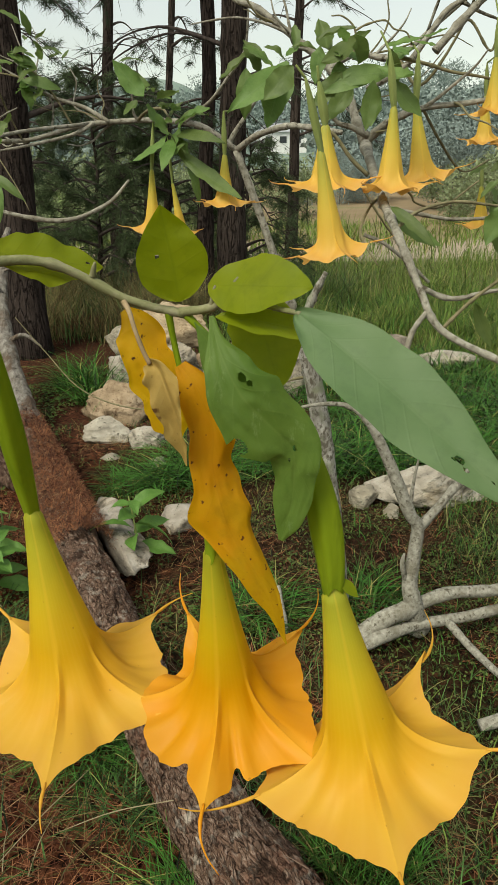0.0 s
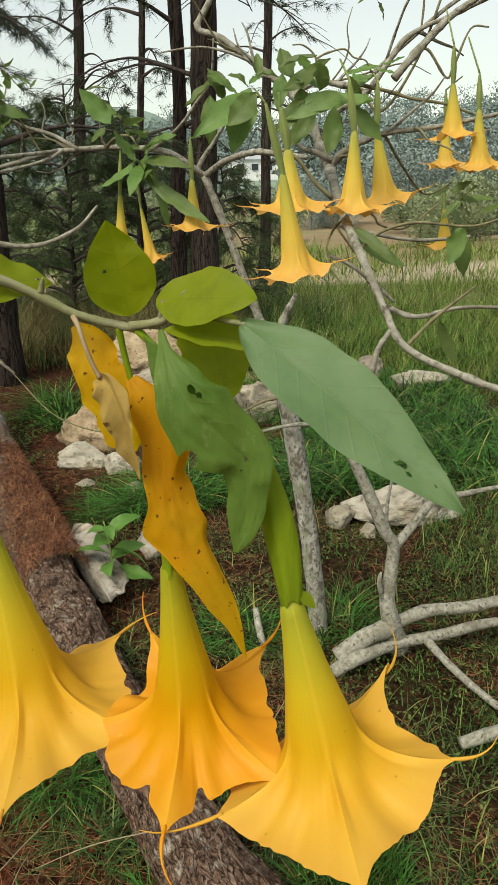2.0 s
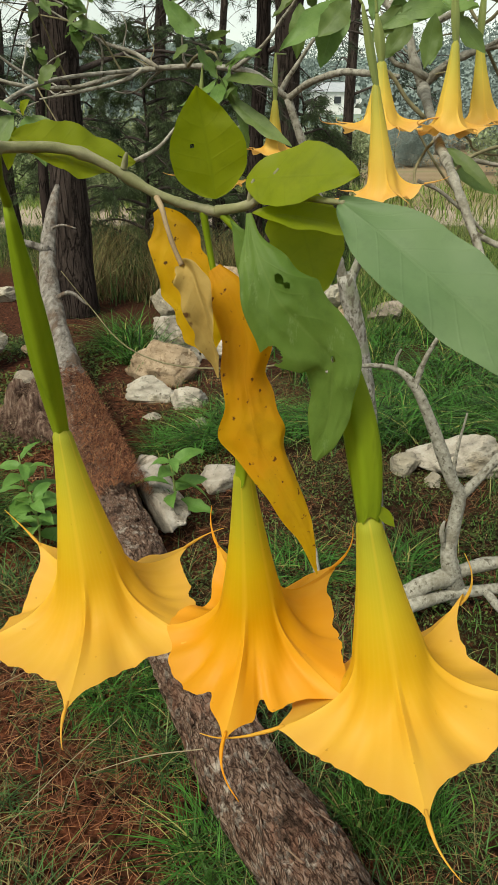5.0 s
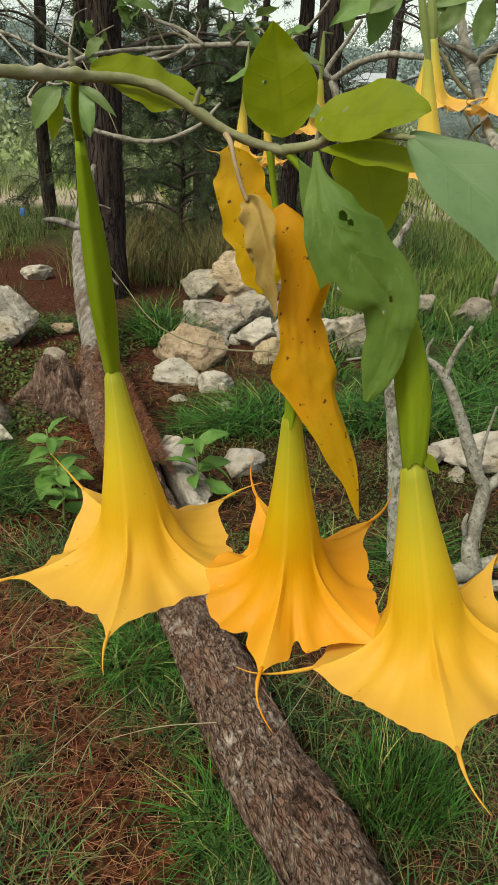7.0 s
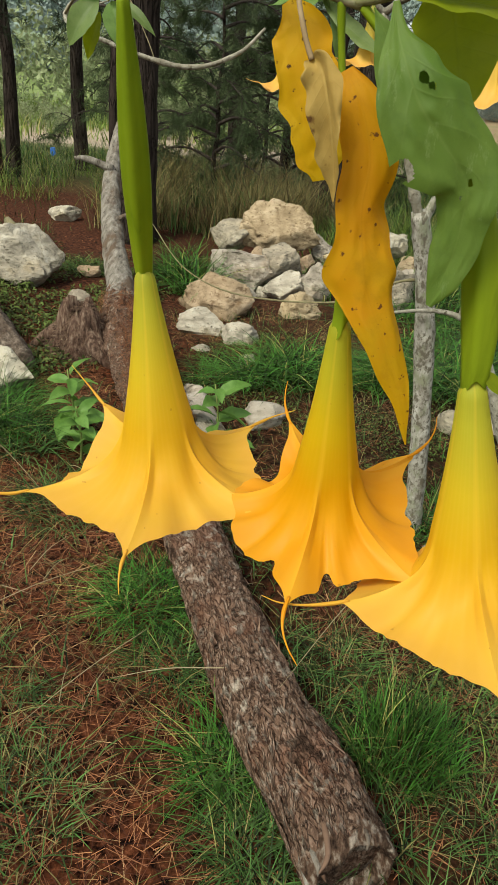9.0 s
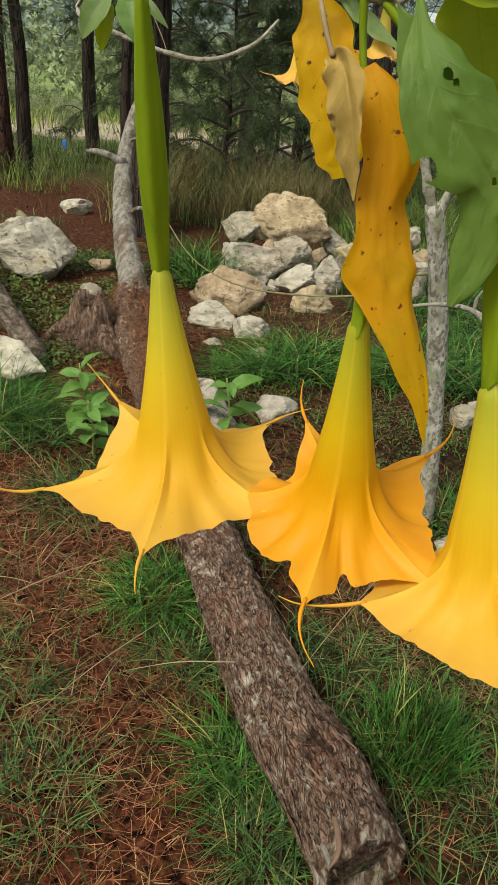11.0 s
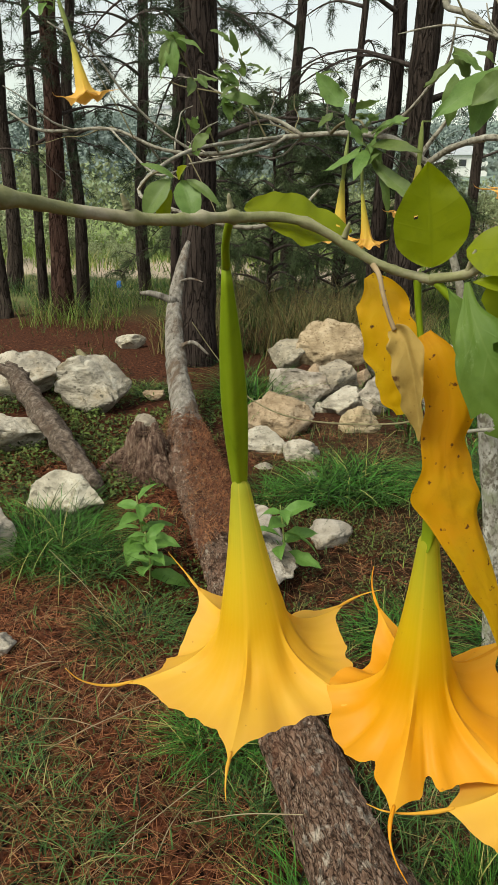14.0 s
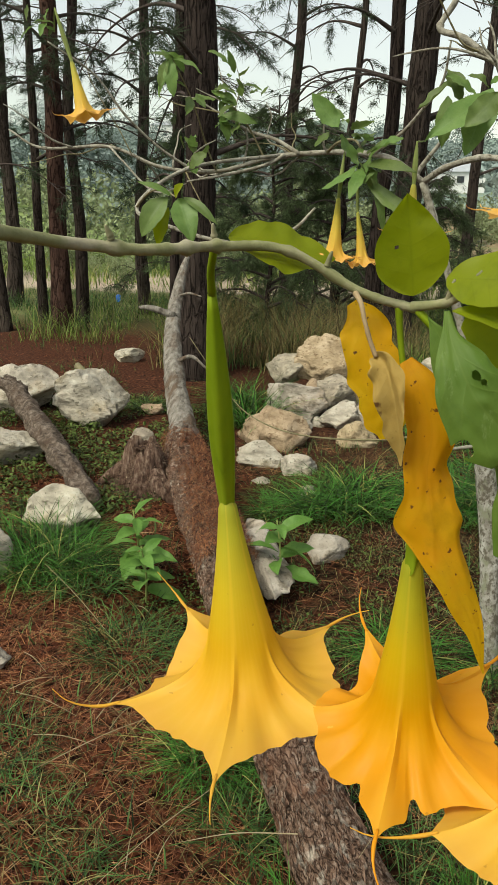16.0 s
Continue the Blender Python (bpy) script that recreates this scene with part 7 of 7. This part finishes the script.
def litter(name, xy, size, width, material, label, tilt=0.18, lift=0.004):
    n = len(xy)
    P = np.column_stack([xy, ground_at(xy) + rng.uniform(0.001, lift * 3, n)])
    a, e = rng.uniform(0, 2 * math.pi, n), rng.normal(size=n) * tilt
    d = np.stack([np.cos(a) * np.cos(e), np.sin(a) * np.cos(e), np.sin(e)], 1)
    s = np.stack([-np.sin(a), np.cos(a), rng.normal(size=n) * 0.3], 1)
    L = (size * rng.uniform(0.5, 1.3, n))[:, None]
    V = np.stack([P - d * L / 2 - s * width / 2, P - d * L / 2 + s * width / 2, P + d * L / 2 + s * width / 2, P + d * L / 2 - s * width / 2], 1).reshape(-1, 3)
    ob = part(name, soup_mesh(name, V, np.arange(n * 4).reshape(-1, 4), smooth=False), material)
    return tagged(ob, label, "litter", kind="stuff")


litter("needle_litter", scatter(76000, -3.2, 0.2, 0.4, 3.6, left_of_log, 2.0, -0.4), 0.060, 0.0014, M_LITTER, "reddish-brown fallen pine needles")
litter("needle_litter", scatter(16000, -1.6, 1.2, 1.6, 4.6, clump=2.0, cut=-0.2), 0.07, 0.0018, M_LITTER, "brown fallen needles between the stones")
litter("needle_litter", scatter(9000, 0.0, 1.6, 0.5, 2.2, right_of_log, 2.0, -0.2), 0.06, 0.0016, M_LITTER, "brown needles between grass blades")
litter("ground_leaves", scatter(34000, -0.9, 1.5, 1.9, 4.0, clump=3.0, cut=-0.02), 0.011, 0.007, M_CLOVER, "low mat of tiny green and brown leaves", 0.5, 0.012)
litter("ground_leaves", scatter(26000, -3.4, -1.2, 2.6, 5.6, clump=1.6, cut=-0.12), 0.026, 0.012, M_CLOVER, "low mat of tiny green leaves on the bank", 0.5, 0.02)
litter("ground_leaves", scatter(9000, 0.2, 1.6, 0.6, 2.0, clump=1.6, cut=-0.1), 0.010, 0.006, M_CLOVER, "tiny green leaves in the turf", 0.5, 0.02)

litter("needle_litter", scatter(30000, -8.0, 8.0, -6.0, 8.0, lambda x, y: ~((x > -3.2) & (x < 2.4) & (y > 0.6)) & (y < 3.6), 1.0, -0.1), 0.10, 0.0022, M_LITTER, "thin scatter of brown needles on bare soil")

litter("needle_litter", scatter(4000, -5.5, -1.8, 5.6, 8.4, clump=1.6, cut=-0.1), 0.05, 0.0022, M_LITTER, "dark needles and crumbs on the bare bank")

# needle mat that lies over the far part of the log
n = 9500
u = rng.uniform(0, 1, n)
c = np.column_stack([-0.62 - 0.72 * u, 2.38 + 1.62 * u])
a = rng.normal(size=n) * 0.85
rr = 0.122 + rng.uniform(0, 0.012, n)
P = np.column_stack([c[:, 0] + np.sin(a) * rr * 0.9, c[:, 1] + np.sin(a) * rr * 0.42, 0.105 + np.cos(a) * rr])
d = rng.normal(size=(n, 3))
d[:, 2] *= 0.35
d /= np.linalg.norm(d, axis=1)[:, None]
s = np.cross(d, (0.1, 0.2, 1.0))
V = np.stack([P - d * 0.024 - s * 0.0009, P - d * 0.024 + s * 0.0009, P + d * 0.024 + s * 0.0009, P + d * 0.024 - s * 0.0009], 1).reshape(-1, 3)
tagged(part("needle_mat", soup_mesh("needle_mat", V, np.arange(n * 4).reshape(-1, 4), smooth=False), M_LITTER), "mat of red-brown needles caught on the log", "litter", kind="stuff")


def fibres(name, n, centres, ways, radius, low, high, long, material, label):
    """Loose strips that lie on rounded wood."""
    c, w = np.array(centres, float), np.array(ways, float)
    w /= np.linalg.norm(w, axis=1)[:, None]
    side = np.stack([w[:, 1], -w[:, 0], np.zeros(n)], 1)
    a = rng.uniform(low, high, n)
    nrm = side * np.sin(a)[:, None] + np.array((0, 0, 1.0)) * np.cos(a)[:, None]
    P = c + nrm * (radius + rng.uniform(0.0, 0.008, n))[:, None]
    d = w + rng.normal(size=(n, 3)) * 0.38
    d -= nrm * (d * nrm).sum(1)[:, None] * 0.8
    d /= np.linalg.norm(d, axis=1)[:, None]
    s = np.cross(d, nrm) * rng.uniform(0.0007, 0.0022, n)[:, None]
    L = (long * rng.uniform(0.4, 1.3, n))[:, None] / 2
    up = nrm * rng.uniform(0, 0.006, n)[:, None]
    V = np.stack([P - d * L - s, P - d * L + s, P + d * L + s * 0.5 + up, P + d * L - s * 0.5 + up], 1).reshape(-1, 3)
    tagged(part(name, soup_mesh(name, V, np.arange(n * 4).reshape(-1, 4), smooth=False), material), label, "litter", kind="stuff")


n = 140
u = rng.uniform(0, 1, n)
fibres("bark_fibres", n, np.column_stack([0.13 - 0.63 * u, 0.84 + 1.22 * u, np.full(n, 0.086)]), np.tile((-0.48, 0.88, 0.0), (n, 1)), np.full(n, 0.098), -1.4, 1.4, 0.04, M_FIBRE, "loose brown bark strips and needles on the log")
n = 3600
a = rng.uniform(0, 2 * math.pi, n)
q = rng.uniform(0.0, 0.25, n)
fibres("bark_fibres", n, np.column_stack([-1.37 + 0.85 * q * np.cos(a), 3.45 + 0.85 * q * np.sin(a), np.minimum(0.235, 0.33 - 1.6 * 0.85 * q)]), np.column_stack([np.cos(a) + rng.normal(size=n) * 0.6, np.sin(a) + rng.normal(size=n) * 0.6, -0.6 * np.ones(n)]), np.full(n, 0.012), -0.8, 0.8, 0.06, M_FIBRE, "shredded dark fibres over the rotten stump")

# grass that leans against both flanks of the log
n = 1300
u = rng.uniform(0, 1, n) ** 1.3
o = np.where(rng.uniform(0, 1, n) < 0.55, -1, 1) * rng.uniform(0.075, 0.19, n)
g = np.column_stack([0.12 - 0.62 * u + o * 0.9, 0.82 + 1.24 * u + o * 0.44])
v = np.array([noise.noise(Vector((x * 5, y * 5, 2.2))) for x, y in g])
g = g[v > -0.08]
turf("short_grass", rng, g, rng.uniform(0.05, 0.12, len(g)), rng.uniform(0.0024, 0.0048, len(g)), M_GRASS, "curling grass blades against the log", bend=(0.7, 1.8))

# a few long bleached straws
for k, (a_, b_) in enumerate([((-0.40, 1.36, 0.06), (-0.62, 1.02, 0.02)), ((0.20, 1.62, 0.16), (-0.03, 1.10, 0.20)), ((-1.35, 2.25, 0.12), (-0.93, 1.95, 0.02)), ((-0.90, 1.35, 0.02), (-0.60, 1.62, 0.05)), ((-0.16, 1.13, 0.2), (-0.45, 1.2, 0.03)), ((-1.12, 1.62, 0.02), (-0.88, 1.55, 0.03)), ((-0.82, 1.55, 0.03), (-0.76, 1.70, 0.06)), ((-1.21, 1.82, 0.02), (-1.07, 1.72, 0.03)), ((-0.77, 1.53, 0.02), (-0.73, 1.64, 0.03)), ((-0.98, 1.46, 0.02), (-0.77, 1.45, 0.03)), ((-0.49, 1.1, 0.02), (-0.47, 1.24, 0.03)), ((-1.15, 1.63, 0.02), (-1.02, 1.71, 0.03)), ((-0.95, 2.19, 0.02), (-0.85, 2.12, 0.03)), ((-0.55, 1.11, 0.02), (-0.57, 1.22, 0.03))]):
    mid = ((a_[0] + b_[0]) / 2, (a_[1] + b_[1]) / 2, (a_[2] + b_[2]) / 2 + 0.015)
    st = part("straw", tube_mesh("straw", [a_, mid, b_], [0.0013, 0.0012, 0.0006], sides=5), M_STRAW)
    tagged(st, "long bleached straw lying over the grass", "straw", "straws")
bag = part("plastic_bag", rock_mesh(0.10, 0.08, 0.09, 77), M_BLUE, m=pose(-5.35, 12.6, 0.06))
tagged(bag, "small crumpled blue plastic bag in the grass", "bag")
